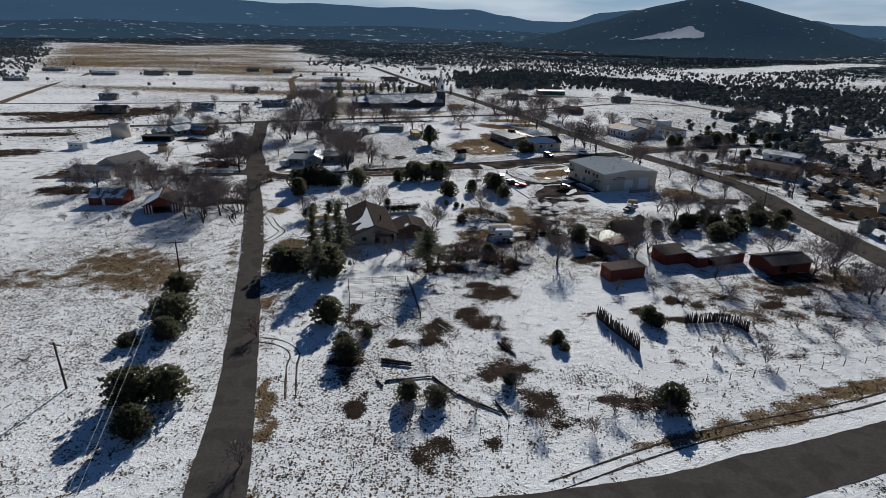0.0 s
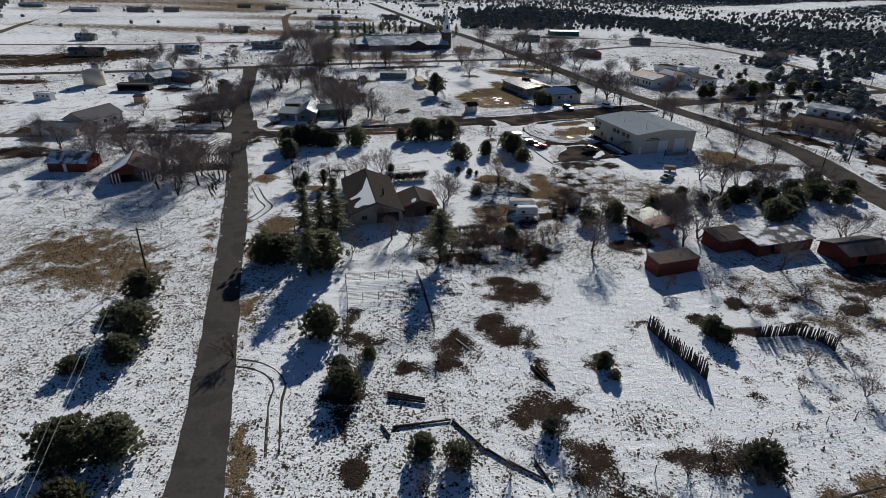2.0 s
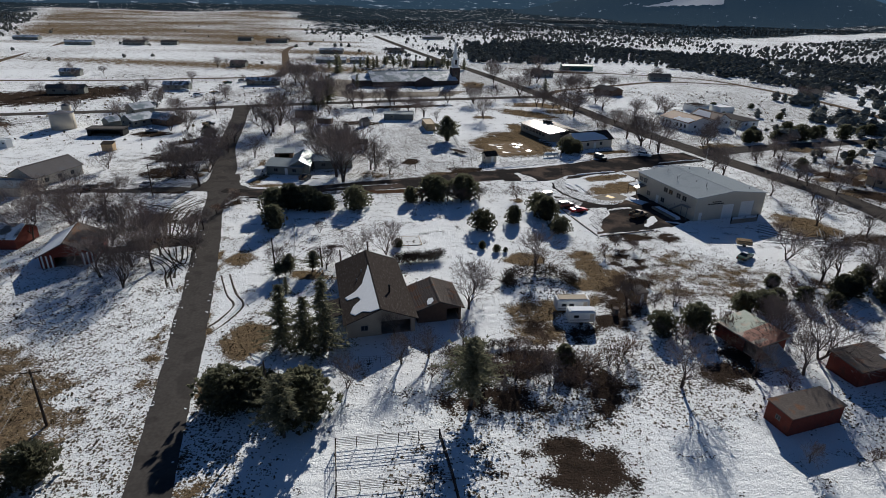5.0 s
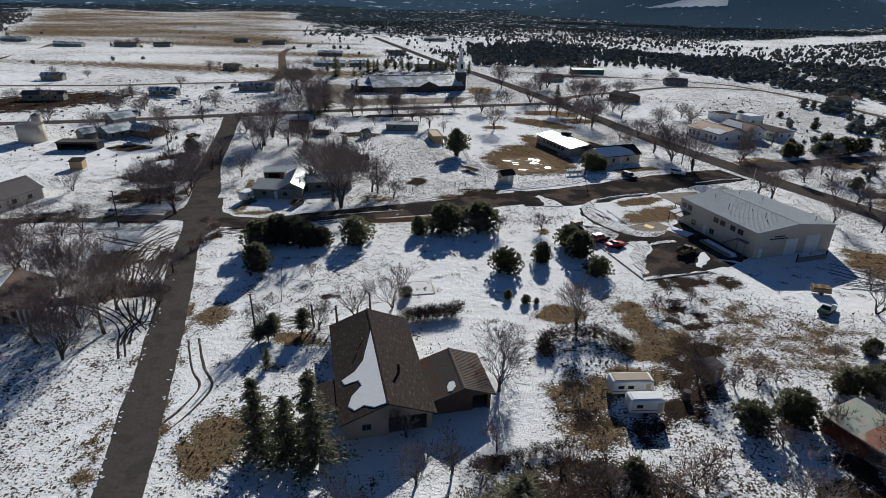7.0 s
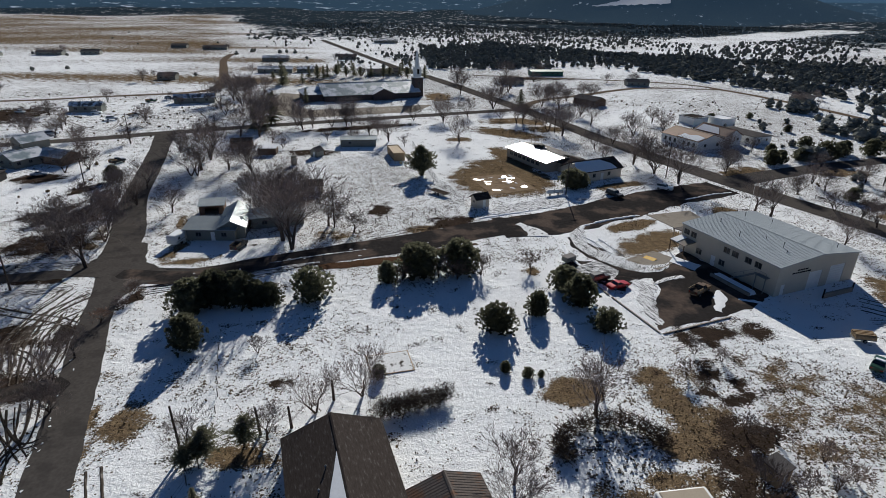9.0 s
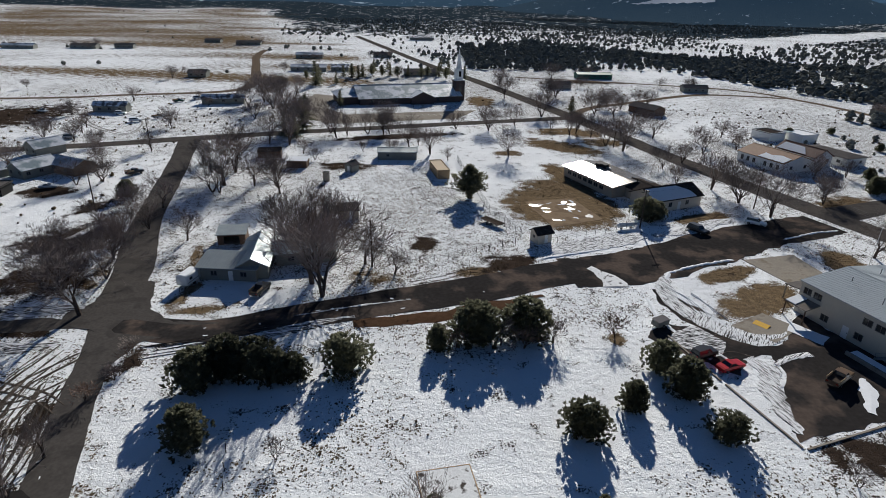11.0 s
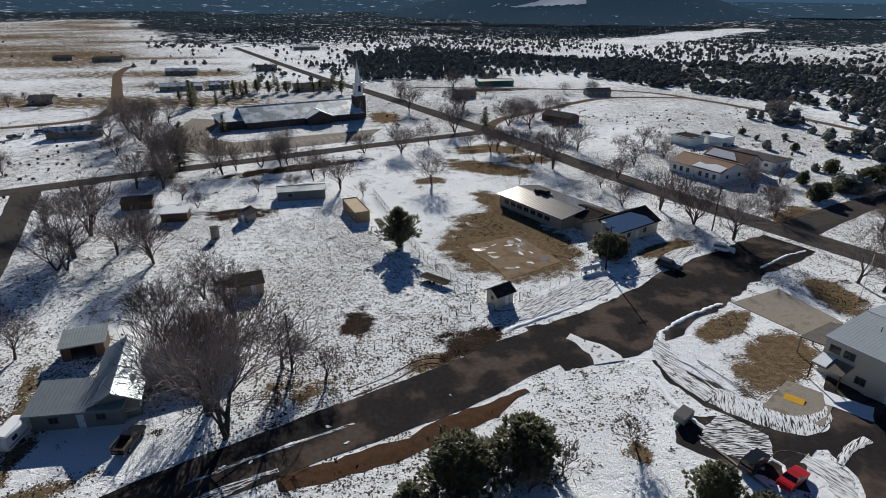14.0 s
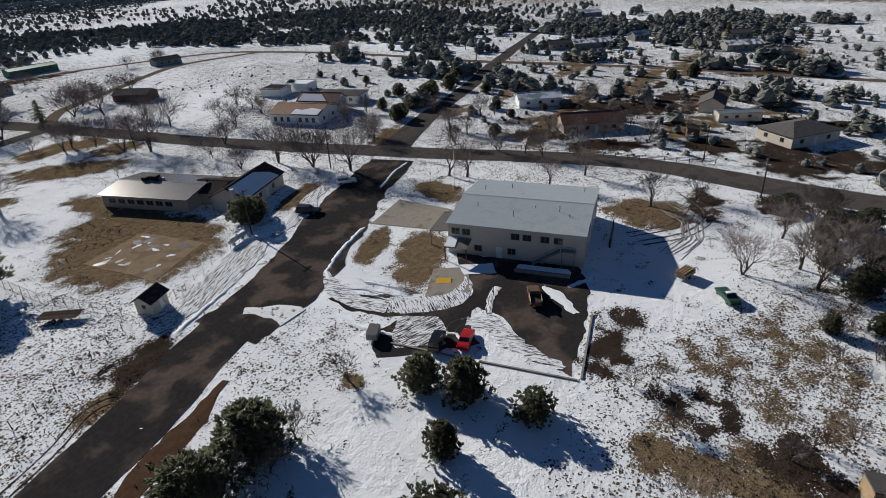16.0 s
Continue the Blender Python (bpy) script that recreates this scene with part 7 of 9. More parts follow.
def far_woods():
    r = random.Random(5)
    dense, open_, north, east = [], [], [], []

    def size(lo=2.0, hi=4.6):
        h = r.uniform(lo, hi)
        return h * r.uniform(0.85, 1.35), h

    def side_road(x, y, w):
        return abs(y - (253 + (x - 84) * 0.33)) < w and x < 350
    while len(dense) < 2500:      # the dark belt past the gravel road
        x, y = r.uniform(70, 425), r.uniform(335, 885)
        if not inside(x, y, BELT) or side_road(x, y, 7):
            continue
        if math.sin(x * 0.05 + 2 * math.sin(y * 0.021)) * math.cos(y * 0.043) > 0.55:
            continue
        dense.append((x, y, 0, *size(2.4, 5.4)))
    while len(open_) < 8200:      # scattered on the snowy plain behind
        d, a = math.sqrt(r.uniform(280 ** 2, 1700 ** 2)), r.uniform(4, 75)
        x, y = d * math.sin(radians(a)), 150 + d * math.cos(radians(a))
        if (x < 235 and y < 560) or (x < 60 and y < 620) or y < 345:
            continue
        if inside(x, y, PLAIN):
            if y < 1.5 * x - 300 or r.random() > 0.12:
                continue
        keep = 0.48 + 0.5 * math.sin(x * 0.021 + 1.5 * math.sin(y * 0.013)) * math.cos(y * 0.017)
        if r.random() > keep or (0.75 * x + 560 < y < 0.75 * x + 720 and 400 < x < 1000):
            continue
        open_.append((x, y, 0, *size()))
    while len(north) < 6500:      # north and north-west, thinner between the farms
        d, a = math.sqrt(r.uniform(380 ** 2, 1800 ** 2)), r.uniform(-62, 14)
        x, y = d * math.sin(radians(a)), 150 + d * math.cos(radians(a))
        west = x < -515 - 0.62 * (y - 732)
        on_field = not west and -x - 0.27 * (y - 987) > 235 and y > 395
        if on_field and r.random() > 0.012:
            continue
        if (y < 560 and x > -130) or y < 330 or (not on_field and not west and y < 900 and x < -60 and r.random() > 0.12):
            continue
        if west and y < 560:
            continue
        keep = 0.55 + 0.45 * math.sin(x * 0.017 + 2) * math.cos(y * 0.011)
        hw = -24 - (y - 600) * 0.29
        if r.random() > keep or abs(x - hw) < 12:
            continue
        north.append((x, y, 0, *size()))
    for _ in range(700):          # a closed belt north of the crossroads
        x, y = r.uniform(10, 110), r.uniform(560, 800)
        if abs(x - (12 - (y - 495) * 0.34)) < 14:
            continue
        dense.append((x, y, 0, *size(2.4, 5.4)))

    def by_house(x, y):
        return any(abs(x - hx) < 11 and abs(y - hy) < 9 for hx, hy in EAST_HOUSES)
    while len(east) < 420:        # shrubs and small junipers between the eastern houses
        x, y = r.uniform(108, 340), r.uniform(120, 345)
        if x < 112 + max(0, (y - 200)) * 0.1 or side_road(x, y, 8) or abs(x - 213) < 6 or by_house(x, y):
            continue
        if y > 262 and x < 190 and r.random() > 0.25:
            continue
        h = r.uniform(0.8, 2.6) if r.random() < 0.8 else r.uniform(2.6, 4.6)
        east.append((x, y, -0.05, h * r.uniform(0.9, 1.3), h))
    for cx, cy, a, b in COPSES:   # dark groves between and behind those houses
        for _ in range(int(a * b / 7)):
            x, y = cx + r.gauss(0, 0.5) * a, cy + r.gauss(0, 0.5) * b
            if side_road(x, y, 5) or by_house(x, y) or abs(x - 213) < 4:
                continue
            w, h = size(2.4, 5.6)
            east.append((x, y, -0.05, w, h))
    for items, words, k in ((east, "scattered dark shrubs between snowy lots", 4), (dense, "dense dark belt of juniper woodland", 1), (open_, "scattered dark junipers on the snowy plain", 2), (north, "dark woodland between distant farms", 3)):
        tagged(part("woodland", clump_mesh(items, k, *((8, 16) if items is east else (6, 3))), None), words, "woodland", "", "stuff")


far_woods()

def dry_brush():
    """Low brown weeds and brush in yards, along fences and verges."""
    r = random.Random(15)
    items = []
    plots = [(-150, 300, 60, 60, 330), (-150, 385, 70, 50, 260), (20, 455, 90, 60, 300), (150, 350, 50, 60, 260), (165, 210, 60, 55, 380), (280, 230, 70, 70, 260)]
    for cx, cy, a, b, n in plots:
        for _ in range(n):
            x, y = cx + r.uniform(-1, 1) * a, cy + r.uniform(-1, 1) * b
            if any((x - px) ** 2 + (y - py) ** 2 < (pw + 0.6) ** 2 for px, py, pw in ROAD_LINES[::2]):
                continue
            if any(abs((x - fx) * math.cos(fa) + (y - fy) * math.sin(fa)) < hl + 0.6 and abs((y - fy) * math.cos(fa) - (x - fx) * math.sin(fa)) < hw + 0.6 for fx, fy, fa, hl, hw in FOOT):
                continue
            h = r.uniform(0.25, 0.8)
            items.append((x, y, -0.05, h * r.uniform(1.0, 2.0), h))
    me = clump_mesh(items, 9, 6, 8)
    me.materials[0] = M_STRAW
    tagged(part("dry_brush", me, None), "low dry brown brush among patchy snow", "brush", "", "stuff")


dry_brush()

# ---- poles and wires ----


def utility_pole(x, y, h, turn=0.0, arm=True, lean=0.0):
    t = thing("utility_pole", "weathered wooden utility pole with a crossarm" if arm else "plain weathered wooden pole", "utility pole", pose(x, y, 0, lean, 0, turn), "utility poles")
    part("shaft", Geo().tube((0, 0, -0.2), (0, 0, h), 0.17, 0.11, 9), M_LOG, t)
    if arm:
        part("crossarm", Geo().box(0, 0.16, h - 0.5, 2.2, 0.1, 0.12), M_LOG, t)
        ins = Geo().tube((0, 0.16, h - 0.44), (0, 0.16, h - 0.24), 0.045, 0.03, 6).mesh("insulator", M_STEEL)
        for k in (-1.0, -0.45, 0.45, 1.0):
            part("insulator", ins, None, t).location.x = k
    return t


POLES = [(-53.3, 67.5, 7.6, True), (-54.5, 107, 8, True), (-39, 149.5, 7.2, False), (-28.9, 220.2, 9.6, False), (-97.7, 249, 9.4, True), (31.7, 242.8, 9.4, True), (66.6, 257.4, 11, True),
         (97, 164.5, 8.2, True), (-83, 192, 8.6, True), (-109.9, 305.5, 11, True), (114.6, 180, 8.4, True), (128, 247, 8.8, True), (-29, 111.3, 7, False), (205, 305, 9, True), (49, 322, 10, True), (232, 330, 9, True)]
for i, (x, y, h, arm) in enumerate(POLES):
    utility_pole(x, y, h, 15 if i % 2 else -15, arm, random.Random(i).uniform(-2, 2))


def wire(a, b, sag, r=0.010, label="thin sagging overhead wire"):
    p, q = Vector(a), Vector(b)
    pts = [p.lerp(q, i / 14) - Vector((0, 0, sag * 4 * (i / 14) * (1 - i / 14))) for i in range(15)]
    tagged(part("overhead_wire", Geo().path(pts, r, 4), M_STEEL), label, "wire", "overhead wires")


for off in (-0.45, 0.45):
    wire((-54.5 + off, 107, 7.5), (-26 + off, 12, 8.0), 1.3, 0.016)
for off in (-0.9, 0.0, 0.9):
    wire((66.6 + off, 257.4, 10.5), (97 + off, 164.5, 7.7), 1.6)
    wire((66.6 + off, 257.4, 10.5), (49 + off, 322, 9.5), 1.2)
    wire((-83 + off, 192, 8.1), (-97.7 + off, 249, 8.9), 1.2)
    wire((-83 + off, 192, 8.1), (-54.5 + off, 107, 7.5), 1.6)
wire((31.7, 242.8, 8.9), (66.6, 257.4, 10.5), 0.9)
wire((-97.7, 249, 8.9), (-109.9, 305.5, 10.5), 1.0)

flagpole = thing("flagpole", "slender pale flagpole on the plaza", "flagpole", pose(71.4, 222, 0))
part("shaft", Geo().tube((0, 0, 0), (0, 0, 9), 0.07, 0.04, 8), M_WHITE, flagpole)
part("base", Geo().tube((0, 0, 0), (0, 0, 0.4), 0.3, 0.25, 10), M_CONCRETE, flagpole)

# ---- fences ----


def run(pts, step):
    """Evenly spaced places along a line of points, with their heading."""
    out = []
    for (x0, y0), (x1, y1) in zip(pts[:-1], pts[1:]):
        L = math.hypot(x1 - x0, y1 - y0)
        n = max(1, round(L / step))
        for i in range(n):
            out.append((x0 + (x1 - x0) * i / n, y0 + (y1 - y0) * i / n, math.atan2(y1 - y0, x1 - x0)))
    out.append((*pts[-1], out[-1][2]))
    return out


def post_fence(name, label, pts, step, h, rails, r_post, r_rail, post_mat, rail_mat, rail_name="rail"):
    t = thing(name, label, "fence", pose(0, 0, 0))
    spots = run(pts, step)
    me = Geo().tube((0, 0, -0.1), (0, 0, h), r_post, r_post * 0.85, 6).mesh("post", post_mat)
    rr = random.Random(len(spots) + int(h * 10))
    for x, y, a in spots:
        o = part("post", me, None, t)
        o.matrix_basis = pose(x, y, 0, rr.uniform(-4, 4), rr.uniform(-4, 4), 0)
    for z in rails:
        part(rail_name, Geo().path([Vector((x, y, z + rr.uniform(-0.03, 0.03))) for x, y, a in spots], r_rail, 4), rail_mat, t)
    return t


post_fence("wire_fence", "sagging wire fence on thin wooden posts", [(-28.5, 219.8), (-13.8, 224.6), (0.9, 232.6)], 3.2, 1.4, (0.5, 0.9, 1.3), 0.06, 0.016, M_LOG, M_STEEL, "wire")
post_fence("wire_fence", "thin wire fence along a snowy verge", [(-10, 52.5), (9, 60.5), (39.7, 71.8), (72, 79), (95, 88)], 4.0, 1.3, (0.5, 0.9, 1.2), 0.055, 0.014, M_LOG, M_STEEL, "wire")
post_fence("wire_fence", "wire fence beside the school drive", [(10.5, 234.4), (20, 238.5), (30.8, 242.9)], 2.8, 1.3, (0.4, 0.8, 1.2), 0.05, 0.018, M_STEEL, M_STEEL, "wire")
post_fence("garden_fence", "low wire fence in the house yard", [(-22, 121), (-17.5, 121.3), (-12.8, 122), (-11.4, 127)], 1.6, 1.2, (0.4, 0.8, 1.15), 0.04, 0.012, M_LOG, M_STEEL, "wire")
post_fence("wire_fence", "old wire fence across the snow", [(-37.5, 142.5), (-36, 150), (-38, 160), (-41, 171)], 3.0, 1.3, (0.5, 1.0), 0.06, 0.014, M_LOG, M_STEEL, "wire")
post_fence("wire_fence", "wire fence behind the red sheds", [(14, 124), (26, 127), (38, 132), (52, 137)], 3.2, 1.4, (0.5, 0.9, 1.3), 0.06, 0.016, M_LOG, M_STEEL, "wire")
post_fence("rail_fence", "post-and-rail fence beside the highway", [(99, 236), (101.5, 222), (105, 210), (107.8, 193), (113, 177)], 3.0, 1.2, (0.45, 0.8, 1.12), 0.09, 0.055, M_LOG, M_LOG)
post_fence("chain_link_fence", "tall grey chain-link fence round the schoolyard", [(-9, 300), (-5.6, 272), (-2.9, 252), (2.6, 236)], 3.0, 2.1, (0.1, 2.05), 0.045, 0.03, M_STEEL, M_STEEL)
post_fence("wire_fence", "pasture fence along the gravel road", [(196, 437), (208, 371), (209, 315), (217, 266)], 6, 1.3, (0.5, 1.1), 0.07, 0.02, M_LOG, M_STEEL, "wire")
# wire mesh of the schoolyard fence
mesh_pts = run([(-9, 300), (-5.6, 272), (-2.9, 252), (2.6, 236)], 0.55)
netting = Geo()
for i, (x, y, a) in enumerate(mesh_pts[:-1]):
    x2, y2, _ = mesh_pts[i + 1]
    netting.tube((x, y, 0.1), (x2, y2, 2.05), 0.009, 0.009, 3, False)
    netting.tube((x, y, 2.05), (x2, y2, 0.1), 0.009, 0.009, 3, False)
tagged(part("fence_netting", netting, M_STEEL), "fine wire netting of the schoolyard fence", "fence netting", "", "stuff")


def corral():
    """Pipe panels round two pens."""
    a, b, c, d = (-19.2, 104.4), (-7.2, 106.4), (-3.8, 90.3), (-15.8, 85.3)
    e, f = (-17.9, 98.0), (-5.6, 99.8)
    for pts, words in (([a, b], "far side of a pipe-rail corral"), ([b, f, c], "long side of a pipe-rail corral"), ([c, d], "near side of a pipe-rail corral"), ([d, e, a], "short side of a pipe-rail corral"), ([e, f], "cross fence inside a pipe-rail corral")):
        post_fence("corral_fence", words, pts, 2.4, 1.5, (0.3, 0.55, 0.8, 1.05, 1.3, 1.48), 0.05, 0.03, M_LOG, M_LOG, "pipe")


corral()


def stake_fence(pts, label, seed, h):
    """Rough upright logs set close together, each leaning its own way."""
    t = thing("stake_fence", label, "fence", pose(0, 0, 0))
    r = random.Random(seed)
    kinds = [Geo().tube((0, 0, -0.1), (r.uniform(-0.08, 0.08), 0, h * k), 0.13, 0.07, 6).mesh("stake", M_LOG) for k in (0.85, 0.95, 1.05, 1.15)]
    for x, y, a in run(pts, 0.21):
        o = part("stake", kinds[r.randrange(4)], None, t)
        o.matrix_basis = pose(x + r.uniform(-0.08, 0.08), y + r.uniform(-0.08, 0.08), 0, r.uniform(-4, 4), r.uniform(-4, 4), r.uniform(0, 360))


stake_fence([(28.6, 92.4), (30.0, 87.6), (32.6, 80.6)], "rough fence of upright dark log stakes", 4, 2.3)
stake_fence([(44.0, 90.6), (47.6, 91.0), (51.0, 91.4), (53.4, 89.6), (53.9, 87.6)], "short curved fence of thin leaning stakes", 5, 1.9)


def log(x0, y0, x1, y1, z, r, mat=None, words="fallen grey log lying in the snow"):
    tagged(part("log", Geo().tube((x0, y0, z), (x1, y1, z), r, r * 0.75, 8), mat or M_LOG), words, "log", "loose logs")


for q in [(-9.4, 76.6, -4.6, 75.6), (-9.2, 75.6, -4.4, 74.8), (-1.2, 71.9, 2.6, 67.3), (2.6, 67.6, 5.5, 65.2), (5, 65.8, 8.4, 63.6), (-8.2, 70.6, -1.4, 72.0), (-8.4, 69.2, -9.6, 71.0), (7.8, 66, 9.2, 62.8), (9.5, 82.5, 11.5, 78.8), (10.2, 82.6, 12, 78.2)]:
    log(*q, 0.16, 0.15)
log(-9.2, 75.9, -4.6, 75.0, 0.42, 0.13)
log(-0.6, 88.4, 1.6, 85.6, 0.12, 0.07, M_WHITE, "pale peeled pole lying on bare earth")

# ---- snow on the house roof, vents, chimneys ----


def roof_point(ob_pose, L, W, eave, ridge, u, v, lift):
    """A place on a gable roof: u along, v across from the ridge (negative: -y side)."""
    return ob_pose @ Vector((u, v, ridge + 0.10 - (ridge - eave) / (W / 2) * abs(v) + lift))


HOUSE = pose(-19.2, 139.2, 0, 0, 0, -76)
outline = [(-5.0, -0.25), (-1.5, -0.25), (3.0, -0.25), (10.9, -0.25), (10.7, -1.6), (9.6, -2.7), (9.8, -3.8), (8.6, -4.5), (7.0, -3.9), (5.9, -2.6), (4.6, -2.9), (4.3, -4.6), (3.2, -4.9), (2.6, -3.2), (1.0, -1.9), (-0.6, -1.5), (-2.6, -0.9)]
gs = Geo()
top = [roof_point(Matrix(), 21.4, 10.6, 2.7, 4.8, u, v, 0.085) for u, v in outline]
low = [roof_point(Matrix(), 21.4, 10.6, 2.7, 4.8, u * 1.005, v * 1.02, 0.005) for u, v in outline]
n = len(outline)
gs.add(top + low, [tuple(range(n))] + [(i, n + i, n + (i + 1) % n, (i + 1) % n) for i in range(n)])
snow = part("roof_snow", gs, M_SNOW)
snow.matrix_basis = HOUSE
tagged(snow, "thick slab of snow sliding off the roof", "roof snow")


def vent(name, label, m, h, r, mat):
    t = thing(name, label, "vent", m)
    part("pipe", Geo().tube((0, 0, -0.3), (0, 0, h), r, r, 8), mat, t)
    part("cap", Geo().tube((0, 0, h), (0, 0, h + 0.12), r * 1.7, r * 0.6, 8), mat, t)


for u, v, h, r in ((4.5, 2.2, 1.3, 0.16), (-1, -2.6, 0.35, 0.08), (-3.5, -1.6, 0.35, 0.08)):
    p = roof_point(HOUSE, 21.4, 10.6, 2.7, 4.8, u, v, 0)
    vent("flue", "short metal flue on the shingle roof", pose(p.x, p.y, p.z), h, r, M_DARK if h > 1 else M_STEEL)
# lean-to roof on the west side of the house
lean_to = thing("lean_to", "low shingled lean-to against the house", "porch", HOUSE)
part("roof", Geo().slab([(2.0, -5.4, 2.55), (7.5, -5.4, 2.55), (7.5, -8.2, 2.0), (2.0, -8.2, 2.0)], 0.14), M_SHINGLE, lean_to)
for u in (2.3, 7.2):
    part("post", Geo().box(u, -8.0, 1.0, 0.14, 0.14, 2.0), M_LOG, lean_to)

# ---- hall: porch, stair, sign, roof vents ----
HALL = pose(59.3, 197.0, 0, 0, 0, -72.5)
porch = thing("entry_porch", "grey shingled entry porch on the hall's end", "porch", HALL)
part("roof", Geo().slab([(-16.0, -8.5, 2.9), (-11.8, -8.5, 3.4), (-11.8, 0.5, 3.4), (-16.0, 0.5, 2.9)], 0.15), M_SHINGLE_GREY, porch)
for u, w in ((-15.8, -8.2), (-15.8, -4), (-15.8, 0.2)):
    part("post", Geo().box(u, w, 1.4, 0.2, 0.2, 2.8), M_STUCCO_TAN, porch)
part("end_wall", Geo().box(-13.9, 0.3, 1.5, 3.8, 0.2, 3.0), M_METALWALL, porch)
canopy = thing("door_canopy", "small canopy half covered by snow", "canopy", HALL)
part("roof", Geo().slab([(-11.6, -13.4, 2.7), (-7.4, -13.4, 2.7), (-7.4, -10.4, 3.2), (-11.6, -10.4, 3.2)], 0.14), M_ROOF_WHITE, canopy)
part("snow_cover", Geo().slab([(-11.5, -13.3, 2.83), (-9.6, -13.3, 2.83), (-9.8, -10.5, 3.33), (-11.5, -10.5, 3.33)], 0.1), M_SNOW, canopy)
for u in (-11.4, -7.6):
    part("post", Geo().box(u, -13.2, 1.3, 0.16, 0.16, 2.6), M_BROWNWALL, canopy)
stair = thing("outside_stair", "dark steel stair up the hall wall", "stair", HALL)
for i in range(16):
    part("tread", Geo().box(3.4 + i * 0.28, -10.95, 0.19 * (i + 1), 0.30, 1.0, 0.05), M_STEEL, stair)
part("landing", Geo().box(9.2, -10.95, 3.1, 2.4, 1.1, 0.08), M_STEEL, stair)
part("stringer", Geo().slab([(3.2, -11.46, 0.05), (7.9, -11.46, 3.25), (7.9, -11.46, 2.95), (3.5, -11.46, 0.0)], 0.05), M_STEEL, stair)
for u, z in ((3.4, 0.2), (5.7, 1.7), (7.9, 3.1), (10.3, 3.1)):
    part("baluster", Geo().box(u, -11.44, z + 0.5, 0.05, 0.05, 1.0), M_STEEL, stair)
part("handrail", Geo().path([(3.4, -11.44, 1.2), (7.9, -11.44, 4.1), (10.3, -11.44, 4.1)], 0.03, 6), M_STEEL, stair)
for u in (8.2, 10.2):
    part("support", Geo().box(u, -11.3, 1.53, 0.12, 0.12, 3.06), M_STEEL, stair)
sign = thing("wall_sign", "two dark lines of lettering on the gable", "sign", HALL)
rs = random.Random(3)
for row, (z, u0, u1) in enumerate(((4.55, -5.6, -3.6), (4.05, -6.8, -2.6))):
    u = u0
    while u < u1:
        w = rs.uniform(0.35, 0.8)
        part("letter_bar", Geo().box(11.73, u + w / 2, z, 0.05, w, 0.26), M_DARK, sign)
        u += w + 0.14
for i, (u, v, h) in enumerate(((-8, -4, 0.7), (-8.6, 3.5, 0.9), (-1, -6.4, 1.0), (2.2, -3, 0.3), (6.5, -3.6, 1.0), (8.4, -5, 0.4), (-4, 6, 0.8), (9.5, 7, 0.8))):
    p = roof_point(HALL, 23.4, 20.6, 5.8, 6.9, u, v, 0)
    vent("roof_vent", "thin vent pipe on the metal roof", pose(p.x, p.y, p.z), h, 0.07, M_STEEL)
ramp = thing("tactile_ramp", "bright yellow ramp plate on concrete", "ramp", pose(37.4, 199.9, 0.085, 0, 0, -52))
part("plate", Geo().slab([(-1.2, -0.7, 0.02), (1.2, -0.7, 0.02), (1.2, 0.7, 0.16), (-1.2, 0.7, 0.16)], 0.12), M_YELLOW, ramp)
dock = thing("snow_berm", "low retaining curb with snow along the yard", "curb", HALL)
part("curb", Geo().box(5.5, -14.2, 0.3, 9.0, 0.4, 0.6), M_CONCRETE, dock)
part("snow_cap", Geo().box(5.5, -13.2, 0.34, 9.0, 1.6, 0.5, taper=0.9), M_SNOW, dock)
wall_e = thing("loading_wall", "low concrete loading wall behind the hall", "wall", HALL)
part("wall", Geo().box(15.2, 1.6, 0.45, 0.4, 7.5, 0.9), M_CONCRETE, wall_e)
part("post", Geo().box(15.2, 5.5, 0.9, 0.2, 0.2, 1.8), M_DARK, wall_e)
part("post", Geo().box(15.2, -2.2, 0.9, 0.2, 0.2, 1.8), M_DARK, wall_e)

# school roof plant
SCHOOL = pose(33.4, 277.5, 0, 0, 0, -68)
unit = thing("roof_unit", "dark air-handling units on the school roof", "air unit", SCHOOL)
part("casing", Geo().box(-2.6, 1.0, 4.5, 2.0, 1.6, 1.2), M_DARK, unit)
part("casing", Geo().box(-4.6, 0.3, 4.4, 1.3, 1.2, 1.0), M_DARK, unit)
part("duct", Geo().box(-1.0, 1.2, 4.25, 1.6, 0.6, 0.6), M_STEEL, unit)
vent("flue", "small dark flue on the school roof", pose(39, 268, 3.6), 0.8, 0.2, M_DARK)
chim = thing("chimney", "stubby pale chimney of the schoolhouse", "chimney", pose(36.8, 254.9, 0))
part("shaft", Geo().box(0, 0, 2.7, 0.8, 0.8, 5.4), M_STUCCO, chim)

# ---- vehicles ----


def wheel_set(t, L, W, r=0.33, at=(0.30, -0.30)):
    tyre = Geo().tube((0, -0.11, 0), (0, 0.11, 0), r, r, 14).mesh("tyre", M_TYRE)
    rim = Geo().tube((0, -0.12, 0), (0, 0.12, 0), r * 0.55, r * 0.55, 10).mesh("rim", M_STEEL)
    for k in at:
        for s in (-1, 1):
            o = part("wheel", tyre, None, t)
            o.location = (k * L, s * (W / 2 - 0.12), r)
            part("rim", rim, None, o)


